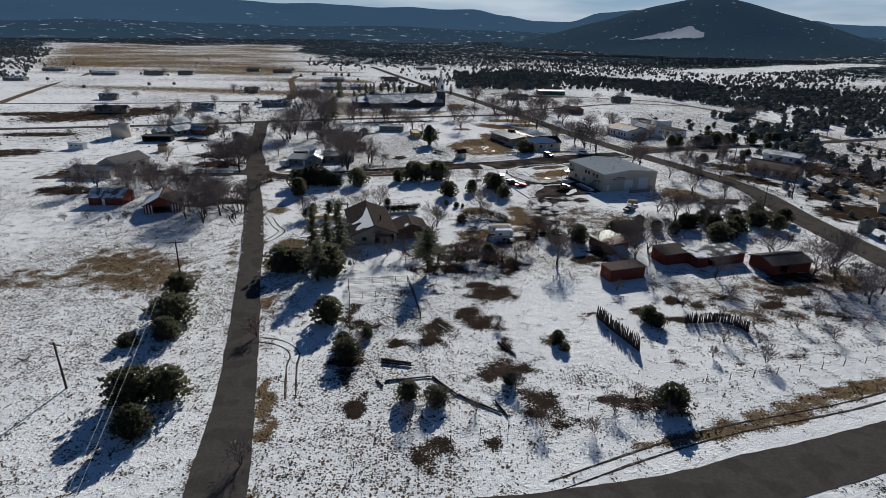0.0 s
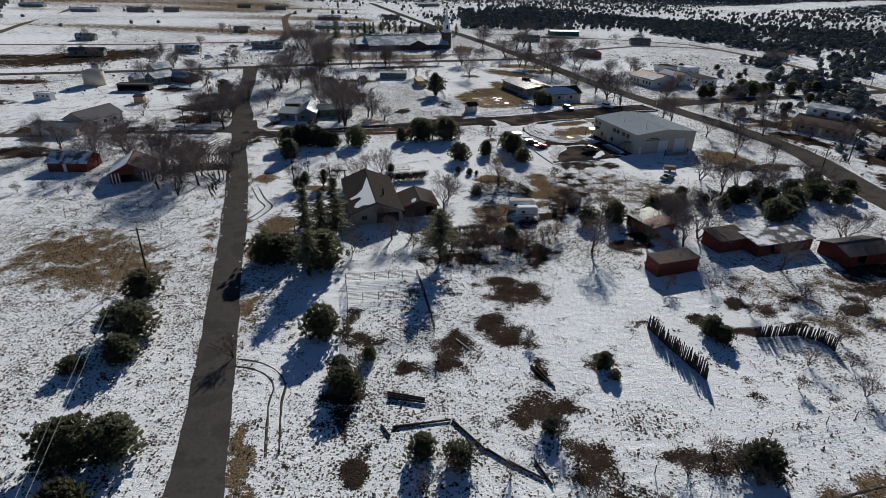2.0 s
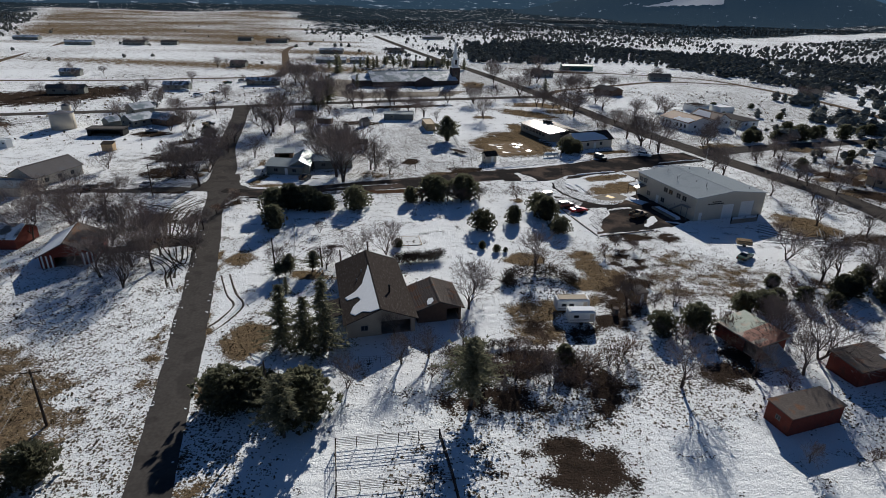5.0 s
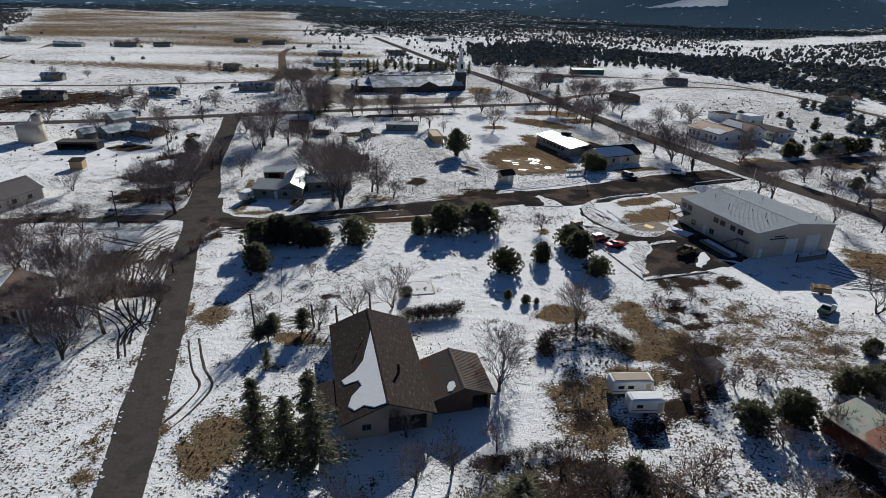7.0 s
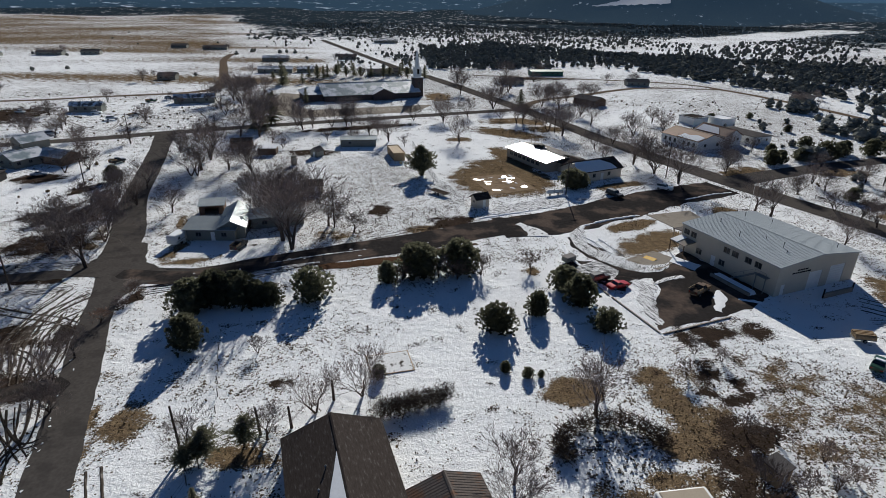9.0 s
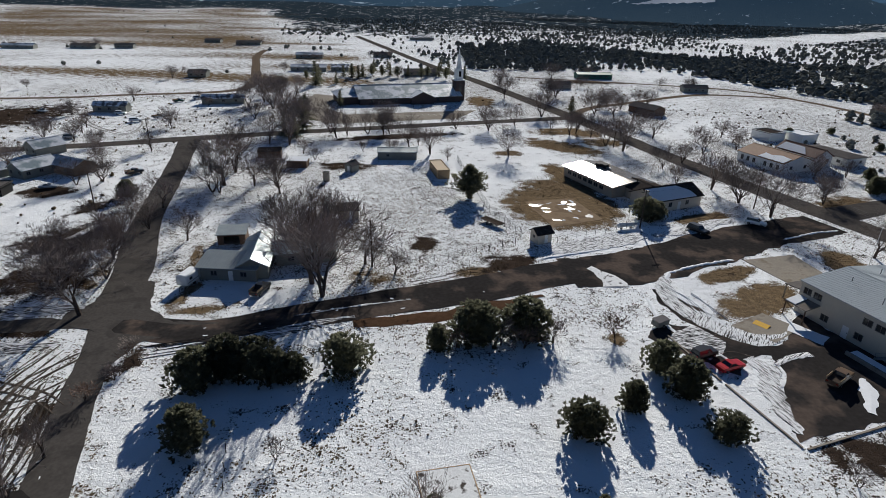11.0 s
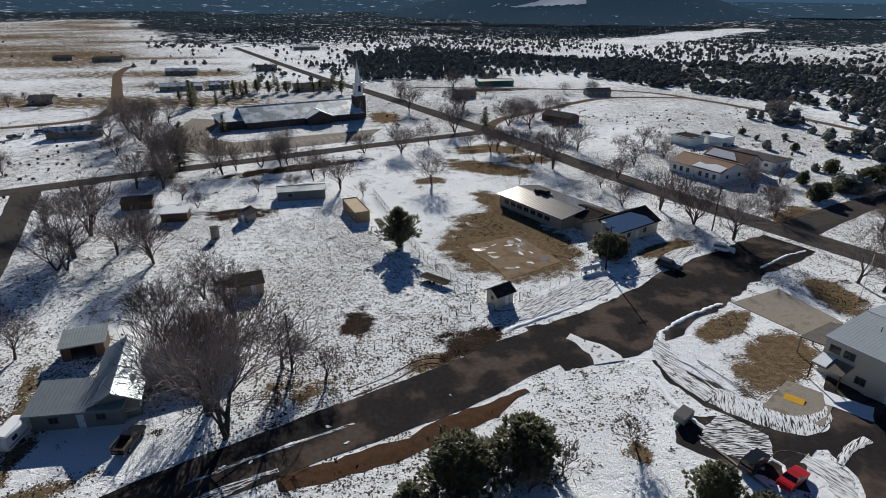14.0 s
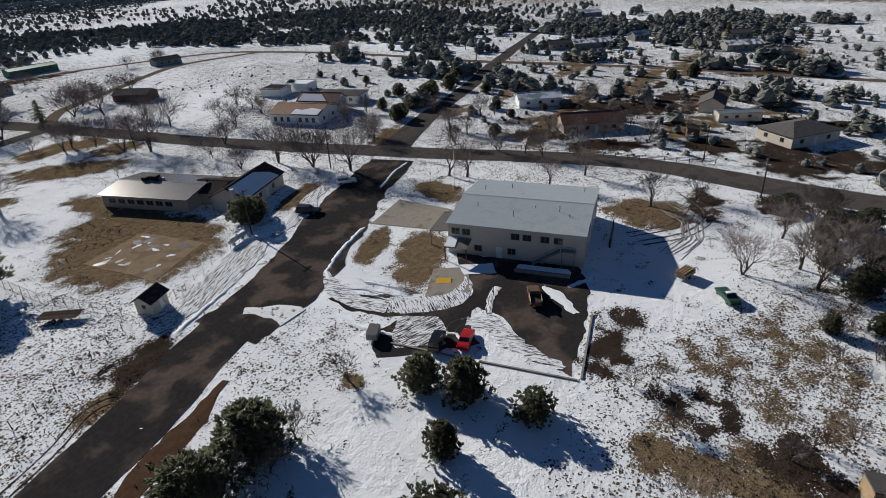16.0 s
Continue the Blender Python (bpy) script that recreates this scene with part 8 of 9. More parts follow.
def car(x, y, rz, body, label, kind="coupe", L=4.4, W=1.75, snow=False):
    """Lofted body with a glazed cabin, wheels, lamps and bumpers."""
    t = thing("car" if kind != "pickup" else "pickup_truck", label, "car" if kind != "pickup" else "truck", pose(x, y, 0.05, 0, 0, rz), "parked vehicles")
    a, w = L / 2, W / 2
    profile = {"coupe": [(-a, 0.45, 0.80), (-a * 0.86, 0.30, 0.92), (-a * 0.4, 0.28, 0.93), (a * 0.35, 0.28, 0.88), (a * 0.86, 0.28, 0.74), (a, 0.40, 0.62)],
               "suv": [(-a, 0.45, 1.0), (-a * 0.92, 0.32, 1.08), (-a * 0.3, 0.32, 1.08), (a * 0.42, 0.32, 1.06), (a * 0.92, 0.34, 0.98), (a, 0.45, 0.8)],
               "pickup": [(-a, 0.5, 1.0), (-a * 0.96, 0.42, 1.05), (-a * 0.2, 0.42, 1.05), (a * 0.4, 0.42, 1.05), (a * 0.94, 0.42, 0.98), (a, 0.5, 0.8)]}[kind]
    vs, fs = [], []
    for px, z0, z1 in profile:
        k = 0.92 if abs(px) > a * 0.95 else 1.0
        vs += [(px, -w * k * 0.94, z0), (px, -w * k, (z0 + z1) / 2), (px, -w * k * 0.9, z1), (px, w * k * 0.9, z1), (px, w * k, (z0 + z1) / 2), (px, w * k * 0.94, z0)]
    m = 6
    for i in range(len(profile) - 1):
        o, q = i * m, (i + 1) * m
        fs += [(o + j, o + (j + 1) % m, q + (j + 1) % m, q + j) for j in range(m)]
    fs += [tuple(range(m - 1, -1, -1)), tuple(range(len(vs) - m, len(vs)))]
    part("body", Geo().add(vs, [tuple(reversed(f)) for f in fs]), body, t)
    c0, c1, top, base = {"coupe": (-a * 0.55, a * 0.30, 1.30, 0.9), "suv": (-a * 0.92, a * 0.38, 1.68, 1.06), "pickup": (-a * 0.22, a * 0.38, 1.72, 1.04)}[kind]
    s0, s1 = (0.55, 0.75) if kind == "coupe" else (0.15, 0.55)
    gl = [(c0, -w * 0.88, base), (c1, -w * 0.88, base), (c1, w * 0.88, base), (c0, w * 0.88, base), (c0 + s0, -w * 0.72, top), (c1 - s1, -w * 0.72, top), (c1 - s1, w * 0.72, top), (c0 + s0, w * 0.72, top)]
    part("glasshouse", Geo().add(gl, [(0, 1, 5, 4), (1, 2, 6, 5), (2, 3, 7, 6), (3, 0, 4, 7)]), M_GLASS, t)
    part("roof", Geo().slab([(c0 + s0 - 0.05, -w * 0.74, top + 0.03), (c1 - s1 + 0.05, -w * 0.74, top + 0.03), (c1 - s1 + 0.05, w * 0.74, top + 0.03), (c0 + s0 - 0.05, w * 0.74, top + 0.03)], 0.06), body, t)
    for s in (-1, 1):
        part("pillar", Geo().tube((c0 + 0.02, s * w * 0.87, base), (c0 + s0, s * w * 0.73, top), 0.05, 0.05, 5), body, t)
        part("pillar", Geo().tube((c1 - 0.02, s * w * 0.87, base), (c1 - s1, s * w * 0.73, top), 0.04, 0.04, 5), body, t)
        part("headlight", Geo().box(a - 0.06, s * w * 0.68, profile[-1][2] - 0.06, 0.12, 0.34, 0.13), M_LAMP_CLEAR, t)
        part("tail_light", Geo().box(-a + 0.04, s * w * 0.68, profile[0][2] - 0.12, 0.12, 0.30, 0.16), M_LAMP_RED, t)
    part("bumper", Geo().box(a - 0.02, 0, 0.42, 0.16, W * 0.9, 0.2), M_CHROME if kind == "pickup" else body, t)
    part("bumper", Geo().box(-a + 0.02, 0, 0.45, 0.16, W * 0.9, 0.2), M_CHROME if kind == "pickup" else body, t)
    if kind == "pickup":
        part("load_bed", Geo().box(-a * 0.6, 0, 1.08, a * 0.74, W * 0.8, 0.04), M_LOG, t)
        for s in (-1, 1):
            part("side_rack", Geo().box(-a * 0.6, s * w * 0.9, 1.3, a * 0.76, 0.06, 0.42), M_PLANK, t)
    if snow:
        part("snow_cover", Geo().box((c0 + s0 + c1 - s1) / 2, 0, top + 0.1, (c1 - s1 - c0 - s0) * 0.9, W * 0.66, 0.12, taper=0.9), M_SNOW, t)
    wheel_set(t, L, W)
    return t


car(26.2, 187.8, 22, M_CAR_RED, "bright red coupe parked in the snow")
car(23.6, 190.8, 24, M_CAR_BLACK, "black sedan with a glossy roof", "suv", 4.3)
car(40.4, 185.0, 35, M_CAR_BROWN, "brown flatbed truck with wooden side racks", "pickup", 5.2, 1.9)
car(44.6, 240.8, -62, M_CAR_BLACK, "dark van parked beside the drive", "suv", 5.0, 1.95)
car(61.0, 246.0, -40, M_CAR_WHITE, "white sport utility car beneath bare trees", "suv", 4.6)
car(55.4, 161.3, 40, M_CAR_GREEN, "old green wreck half sunk in snow", "coupe", 4.6, 1.8, True)
car(-47.6, 209.4, 75, M_CAR_BLACK, "old dark pickup parked by the house", "pickup", 4.8)
car(-103.0, 279.6, 60, M_CAR_BLACK, "dark pickup beside a juniper", "pickup", 5.0)
car(-105, 195.6, 85, M_CAR_SILVER, "silver sedan dusted with snow", "coupe", 4.4, 1.75, True)
car(-101.6, 196.4, 80, M_CAR_BLACK, "dark sedan beside the slushy lane", "coupe", 4.4)
car(-97, 197.4, 82, M_CAR_WHITE, "white pickup facing the lane", "pickup", 5.0)
car(-88.5, 200.2, 80, M_CAR_SILVER, "silver sedan covered by thin snow", "coupe", 4.4, 1.75, True)
car(-119, 265.8, 15, M_CAR_SILVER, "old sedan abandoned under brush", "coupe", 4.4, 1.75, True)
car(-150.8, 314.5, 20, M_CAR_WHITE, "white sedan beside the street", "coupe")
car(-145.5, 321.5, 20, M_CAR_SILVER, "pale sport utility car beside the street", "suv")
car(-184, 368, -20, M_CAR_WHITE, "white pickup near a dark mud yard", "pickup", 5.2)
car(-116.5, 284.5, 30, M_CAR_BLACK, "dark sedan in a snowy yard", "coupe")
car(-139, 399, 40, M_CAR_GREEN, "faded teal pickup among farm clutter", "pickup", 5.0)
car(-133, 408, 10, M_CAR_SILVER, "grey van among farm clutter", "suv", 5.0)
car(-150, 366, 10, M_CAR_WHITE, "white car in a farmyard", "suv")
car(-131, 360, 60, M_CAR_SILVER, "pale pickup in a snowy yard", "pickup", 5.0)
car(-137, 352, 20, M_CAR_WHITE, "white van in a snowy yard", "suv", 5.0)

dump = thing("utility_trailer", "small covered trailer with a snowy lid", "trailer", pose(20.2, 199.4, 0, 0, 0, 30))
part("tub", Geo().box(0, 0, 0.8, 2.6, 1.5, 0.9), M_SIDING, dump)
part("lid", Geo().slab([(-1.3, -0.75, 1.3), (1.3, -0.75, 1.3), (1.3, 0.75, 1.45), (-1.3, 0.75, 1.45)], 0.06), M_ROOF_WHITE, dump)
part("drawbar", Geo().box(1.9, 0, 0.5, 1.4, 0.1, 0.1), M_STEEL, dump)
wheel_set(dump, 2.6, 1.7, 0.3, (0.0,))

flat = thing("flatbed_trailer", "weathered grey plank trailer in the snow", "trailer", pose(-3.0, 244.2, 0, 0, 0, -50))
for i in range(9):
    part("plank", Geo().box(0, -1.05 + i * 0.26, 0.85, 6.2, 0.24, 0.07), M_LOG, flat)
part("frame", Geo().box(0, 0, 0.7, 6.0, 0.9, 0.16), M_STEEL, flat)
part("drawbar", Geo().path([(3.0, 0, 0.7), (4.6, 0, 0.6), (4.6, 0, 0.0)], 0.06, 6), M_STEEL, flat)
wheel_set(flat, 6.2, 2.4, 0.36, (-0.08, 0.08))

stack = thing("pallet_trailer", "small trailer stacked with brown planks", "trailer", pose(58.4, 168.2, 0, 0, 0, -15))
part("frame", Geo().box(0, 0, 0.55, 3.2, 1.7, 0.14), M_STEEL, stack)
for i in range(8):
    part("plank", Geo().box(0, -0.75 + i * 0.215, 0.9 + 0.25 * (i % 2), 3.0, 0.19, 0.5), M_PLANK, stack)
wheel_set(stack, 3.2, 1.9, 0.3, (0.0,))

prop = thing("gas_tank", "white horizontal propane tank on legs", "tank", pose(28.3, 242.6, 0, 0, 0, 18))
part("vessel", Geo().tube((-2.2, 0, 0.95), (2.2, 0, 0.95), 0.55, 0.55, 16).tube((-2.55, 0, 0.95), (-2.2, 0, 0.95), 0.25, 0.55, 16).tube((2.2, 0, 0.95), (2.55, 0, 0.95), 0.55, 0.25, 16), M_WHITE, prop, "", True)
for u in (-1.3, 1.3):
    part("leg", Geo().box(u, 0, 0.25, 0.2, 0.7, 0.5), M_CONCRETE, prop)
part("valve_cap", Geo().tube((0, 0, 1.45), (0, 0, 1.7), 0.16, 0.14, 8), M_DARK, prop)

tank = thing("water_tank", "tall round pale steel water tank", "tank", pose(-154.2, 268.6, 0))
part("shell", Geo().tube((0, 0, 0), (0, 0, 6.0), 4.2, 4.2, 28), M_STUCCO, tank, "", True)
part("roof", Geo().tube((0, 0, 6.0), (0, 0, 6.9), 4.3, 0.4, 28), M_ROOF_WHITE, tank)
part("ladder", Geo().path([(4.2, -0.25, 0), (4.25, -0.25, 6.3)], 0.04, 4), M_STEEL, tank)
silo = thing("silo", "slim pale cylinder beside the tank", "silo", pose(-157.0, 276.5, 0))
part("shell", Geo().tube((0, 0, 0), (0, 0, 7.4), 1.7, 1.7, 20), M_STUCCO, silo, "", True)
part("roof", Geo().tube((0, 0, 7.4), (0, 0, 8.2), 1.75, 0.2, 20), M_ROOF_WHITE, silo)
cist = thing("cistern", "stubby grey concrete cylinder", "cistern", pose(-47.3, 276, 0))
part("shell", Geo().tube((0, 0, 0), (0, 0, 2.6), 0.95, 0.95, 16), M_CONCRETE, cist)
part("cover", Geo().tube((0, 0, 2.6), (0, 0, 2.72), 1.02, 1.02, 16), M_DARK, cist)

# wheel stops along the yard's edge
for pts in ([(23.7, 184.2), (27.3, 171.8)], [(27.6, 171.6), (41.5, 176.2)], [(23.5, 184.7), (20.3, 196.6)]):
    x0, y0, a = run(pts, 100)[0]
    L = math.hypot(pts[1][0] - pts[0][0], pts[1][1] - pts[0][1])
    o = part("parking_curb", Geo().box(0, 0, 0.09, L - 0.3, 0.25, 0.18), M_CONCRETE)
    o.matrix_basis = pose((pts[0][0] + pts[1][0]) / 2, (pts[0][1] + pts[1][1]) / 2, 0, 0, 0, math.degrees(a))
    tagged(o, "long low concrete curb at the yard's edge", "curb")

# ---- shaded hollow behind a rim of dark brush, stones strewn in its snow ----
rr = random.Random(9)
heap = Geo()
for _ in range(150):
    a, d = rr.uniform(0, 6.283), math.sqrt(rr.random())
    x, y = 10.4 + 5.8 * d * math.cos(a), 146.6 + 4.2 * d * math.sin(a)
    k = rr.uniform(0.08, 0.24)
    z = 0.04
    heap.add([(x + k * rr.uniform(0.5, 1) * sx, y + k * rr.uniform(0.5, 1) * sy, z + k * 0.7 * rr.uniform(0.4, 1) * sz) for sz in (-1, 1) for sx, sy in ((-1, -1), (1, -1), (1, 1), (-1, 1))], [(3, 2, 1, 0), (4, 5, 6, 7), (0, 1, 5, 4), (1, 2, 6, 5), (2, 3, 7, 6), (3, 0, 4, 7)])
tagged(part("stone_heap", heap, M_ROCK), "dark stones strewn in shaded snow", "stones", "", "stuff")
rim = Geo()
for i in range(1500):
    t = rr.uniform(-0.05, 1.0)
    a = radians(195 - 200 * t)
    q = rr.uniform(0.82, 1.12)
    x, y, h = 10.8 + 6.4 * q * math.cos(a), 147.4 + 4.0 * q * math.sin(a), (2.5 - 4.2 * abs(q - 0.97)) * (0.45 + 0.55 * math.sin(math.pi * min(1, max(0, t)) * 0.9 + 0.2))
    z = rr.uniform(0, max(0.15, h))
    v = Vector((rr.uniform(-1, 1), rr.uniform(-1, 1), rr.uniform(-0.25, 0.9))).normalized() * rr.uniform(0.5, 1.3)
    rim.tube((x, y, z), (x + v.x, y + v.y, max(0.03, z + v.z)), rr.uniform(0.03, 0.06), 0.015, 4, False)
tagged(part("brush_heap", rim, M_BRUSH), "curved bank of piled dark branches", "brush pile", "", "stuff")

# ---- stumps by the house ----
for x, y, h in ((-27.3, 153.4, 3.4), (-22.7, 158.4, 3.2), (-30.8, 152.4, 4.2)):
    st = thing("tree_stump", "tall limbless dead tree stub", "stump", pose(x, y, 0, 3, -3, 0))
    part("trunk", Geo().tube((0, 0, -0.1), (0.1, 0, h), 0.2, 0.13, 8), M_BARK, st)

# ---- wheel tracks, slush and snow left on the asphalt ----


def tracks(pts, gauge, w, seed, mat=None, words="pair of muddy wheel ruts pressed into snow"):
    for s in (-1, 1):
        P = []
        for i, (x, y) in enumerate(pts):
            x0, y0 = pts[max(i - 1, 0)]
            x1, y1 = pts[min(i + 1, len(pts) - 1)]
            L = math.hypot(x1 - x0, y1 - y0) or 1
            P.append((x + s * gauge / 2 * (y1 - y0) / L, y - s * gauge / 2 * (x1 - x0) / L))
        setting("wheel_rut", ribbon(P, [w] * len(P), 0.6, 0.05, seed + s, 0.018, 0.05), mat or M_WETRUT, words, "wheel rut")


tracks([(-30.3, 82), (-27.6, 81.5), (-25, 80), (-23.3, 77.5), (-22.8, 73.5), (-21, 66)], 1.5, 0.28, 20)
tracks([(-21, 213.5), (-15, 216), (-11, 218.6), (-8, 218.8), (-6.5, 217)], 1.3, 0.22, 24)
tracks([(-48, 148), (-44.5, 141), (-41.8, 137), (-42.4, 132), (-44, 128)], 1.5, 0.3, 28)
tracks([(-68, 190), (-72, 183), (-73, 176), (-69, 168)], 1.6, 0.4, 36)
tracks([(-66, 184), (-70, 179), (-75, 178)], 1.5, 0.4, 40)
tracks([(-64, 178), (-69, 181), (-76, 183), (-84, 186)], 1.6, 0.35, 42)
FAN = [[(-65.2, 164.5), (-67.3, 170.4), (-69.3, 176.4)], [(-64.2, 164.2), (-65.4, 170.3), (-67.8, 177.3)], [(-63.6, 164.9), (-64.3, 170.2), (-67.1, 179.1)], [(-62.6, 166), (-63.4, 171), (-65.7, 177.2), (-66.6, 183)], [(-62.2, 163), (-64.6, 167.4), (-68.8, 171.4), (-74.6, 173)],
       [(-66, 160), (-63.4, 156.6), (-60.7, 153.8), (-58.0, 152.0), (-55.8, 153.3)], [(-63.3, 159), (-61.1, 155.2), (-58.8, 152.2), (-56.6, 150)], [(-61.4, 161.4), (-59.4, 156.9), (-58.1, 152.8), (-58.6, 150.2), (-57.5, 146)], [(-62.3, 160.1), (-59.7, 154.6), (-59.0, 150.3), (-58.5, 147.3), (-56.0, 142.7)], [(-66.6, 156.6), (-62.0, 153.6), (-59.0, 150.3), (-57, 146)], [(-70, 157), (-65.4, 154.8), (-61.0, 151.5), (-58.4, 147.5)]]
for i, pts in enumerate(FAN):
    tracks(pts, 0.9, 0.26, 100 + 3 * i, M_MUDRUT, "dark muddy wheel ruts curving off the lane")
setting("driveway", ribbon([(-58.5, 162.6), (-62, 162.8), (-66, 162), (-71, 159.5), (-78, 158)], [6.5, 4.0, 3.4, 4.2, 3.0], seed=97, z=0.034, ragged=0.3), M_WETASPHALT, "short dark muddy driveway off the lane", "driveway")
tracks([(13, 50.5), (35, 60), (60, 67.5), (92, 80)], 1.6, 0.3, 44)
tracks([(23.5, 199), (26.5, 195.5), (28.8, 196.5)], 1.4, 0.25, 58)
tracks([(26, 190.5), (28.6, 191.4), (31, 190)], 1.4, 0.25, 60)
tracks([(66, 178), (74, 172), (84, 171), (92, 178)], 1.6, 0.3, 52)
tracks([(68, 181), (76, 175), (84, 174)], 1.6, 0.25, 56)
tracks([(-138, 362), (-150, 368), (-164, 369), (-160, 356), (-146, 340), (-130, 330), (-131, 346), (-137, 358)], 1.8, 0.7, 62, M_RUT, "loop of wheel ruts round a farmyard")


def churn(pts, width, count, seed, mat, words, z=0.05, lo=0.12, hi=0.5, kind="churned_snow"):
    """Long thin ridges that run side by side where wheels have ploughed the snow: one mesh of many streaks."""
    r = random.Random(seed)
    P = [Vector((x, y, 0)) for x, y in pts]
    whole = Geo()
    for k in range(count):
        a, b = sorted((r.uniform(-0.15, 0.75), r.uniform(0.25, 1.15)))
        a, b = max(a, 0.0), min(max(b, a + 0.18), 1.0)
        off = r.uniform(-0.5, 0.5) * width
        n = 7
        line = []
        for i in range(n):
            u = (a + (b - a) * i / (n - 1)) * (len(P) - 1)
            q = min(int(u), len(P) - 2)
            d = (P[q + 1] - P[q]).normalized()
            p = P[q].lerp(P[q + 1], u - q) + Vector((d.y, -d.x, 0)) * (off + 0.25 * math.sin(3 * u + k))
            line.append((p.x, p.y))
        w = r.uniform(lo, hi)
        s = ribbon(line, [0.05] + [w * r.uniform(0.6, 1.3) for _ in range(n - 2)] + [0.05], 0.4, 0.05, seed * 50 + k, z + 0.002 * k, 0.08)
        whole.add(s.v, s.f)
    tagged(part(kind, whole, mat), words, "snow", "", "stuff")


CHURNED = "streaks of packed snow ploughed up by wheels"
setting("churned_snow", ribbon([(29.6, 219.4), (26.6, 214.0), (25.4, 207.6), (27.4, 203.0)], [1.6, 3.6, 3.8, 4.2], 0.6, 0.25, 71, 0.05, 0.1), M_CHURN_YARD, CHURNED, "snow")
setting("churned_snow", ribbon([(27.4, 203.0), (30.4, 199.0), (34.4, 196.4), (38.4, 196.6), (40.6, 197.8)], [4.2, 5.0, 4.6, 2.6, 0.8], 0.6, 0.25, 81, 0.054, 0.1), M_CHURN_TURN, CHURNED, "snow")
setting("churned_snow", ribbon([(22.0, 192.5), (24.6, 194.6), (27.8, 196.6)], [7.0, 7.4, 5.6], 0.6, 0.3, 72, 0.045, 0.1), M_CHURN_BAYS, CHURNED, "snow")
setting("churned_snow", ribbon([(33.6, 188.9), (37.2, 190.6), (40.6, 191.4)], [0.8, 1.7, 0.9], 0.6, 0.25, 73, 0.055, 0.1), M_CHURN_DRIVE, CHURNED, "snow")
setting("churned_snow", ribbon([(30.2, 190.5), (31.6, 187), (30.4, 183.5), (29, 179), (28, 174.4)], [2.0, 3.4, 2.2, 1.4, 0.7], 0.6, 0.5, 74, 0.05, 0.1), M_CHURN_YARD, "tongue of snow over the asphalt yard", "snow")
setting("churned_snow", ribbon([(44.4, 185.6), (43.2, 182.4), (40.2, 178.2)], [0.8, 2.0, 1.0], 0.6, 0.3, 75, 0.06, 0.1), M_SNOW, "tongue of snow over the asphalt yard", "snow")
setting("churned_snow", ribbon([(7.5, 228.5), (12, 230.5), (18, 232.5), (25, 236.5), (32, 239)], [2.0, 5.5, 6.5, 6.0, 2.5], 0.8, 0.4, 76, 0.09, 0.12), M_CHURN_DRIVE, CHURNED, "snow")
setting("churned_snow", ribbon([(-52, 191), (-46, 194.5), (-38, 199), (-30, 201.5)], [1.2, 4.0, 3.4, 1.0], 0.7, 0.3, 77, 0.03, 0.1), M_CHURN_LANE, CHURNED, "snow")
setting("churned_snow", ribbon([(-75, 203.5), (-86, 201.5), (-98, 200.5), (-112, 198)], [2.0, 5.0, 5.0, 2.0], 0.8, 0.4, 78, 0.03, 0.1), M_CHURN_LANE, CHURNED, "snow")
setting("churned_snow", ribbon([(-73, 193), (-86, 190), (-100, 188), (-116, 185)], [2.0, 4.0, 4.0, 2.0], 0.8, 0.4, 79, 0.03, 0.1), M_CHURN_LANE, CHURNED, "snow")
churn([(26, 214), (28.5, 209), (29.8, 203), (32.5, 196)], 4.6, 8, 1, M_SNOW, CHURNED, 0.06, 0.06, 0.2)
churn([(-60, 190), (-52, 192.5), (-44, 196), (-36, 199)], 5.0, 20, 8, M_WETRUT, "muddy wheel ruts fanning over snow", 0.02, 0.08, 0.2, "wheel_ruts")
churn([(-70, 192), (-72, 183), (-71, 174), (-66, 164)], 7.0, 22, 9, M_WETRUT, "muddy wheel ruts fanning over snow", 0.02, 0.12, 0.4, "wheel_ruts")
churn([(64, 172), (72, 170.5), (80, 173), (84, 180)], 5.0, 16, 13, M_RUT, "wheel ruts sweeping round in deep snow", 0.02, 0.12, 0.3, "wheel_ruts")
setting("snow_patch", Geo().prism(blob_poly([(42.9, 201.0), (46.6, 196.3), (44.1, 194.0), (40.8, 198.2)], 45, 0.15), 0.0, 0.10), M_SNOW, "shaded patch of snow beside the hall wall", "snow")
setting("slush", ribbon([(33, 238), (42, 241.5), (50, 246), (57, 249)], [1.2, 3.6, 3.6, 1.2], seed=63, z=0.085, ragged=0.5), M_CHURN_DRIVE, "packed snow beside the drive", "slush")
setting("slush", ribbon([(14, 221), (17, 217.5), (17.5, 213)], [2.2, 2.8, 4.0], seed=64, z=0.09, ragged=0.5), M_SLUSH, "tongue of melting snow over asphalt", "slush")
setting("slush", ribbon([(-40, 201.3), (-30, 204.8), (-21, 207.5)], [0.3, 0.7, 0.3], seed=65, z=0.085, ragged=0.2), M_CHURN_LANE, "thin streak of old snow on the lane", "slush")
setting("slush", ribbon([(-95, 232), (-91, 245), (-93, 262)], [1.5, 2.2, 1.2], seed=66, z=0.05, ragged=0.4), M_SLUSH, "dirty roadside snow", "slush")
for i in range(9):
    x, y = rr.uniform(-56, -4), 0
    y = 198.5 + (x + 48) * 0.29 + rr.uniform(-2.6, 2.6)
    g = Geo().prism(round_poly(x, y, rr.uniform(0.15, 0.45), rr.uniform(0.1, 0.2), i), 0.06, 0.12)
    setting("snow_scrap", g, M_SNOW, "small scrap of snow lying on asphalt", "snow scrap")

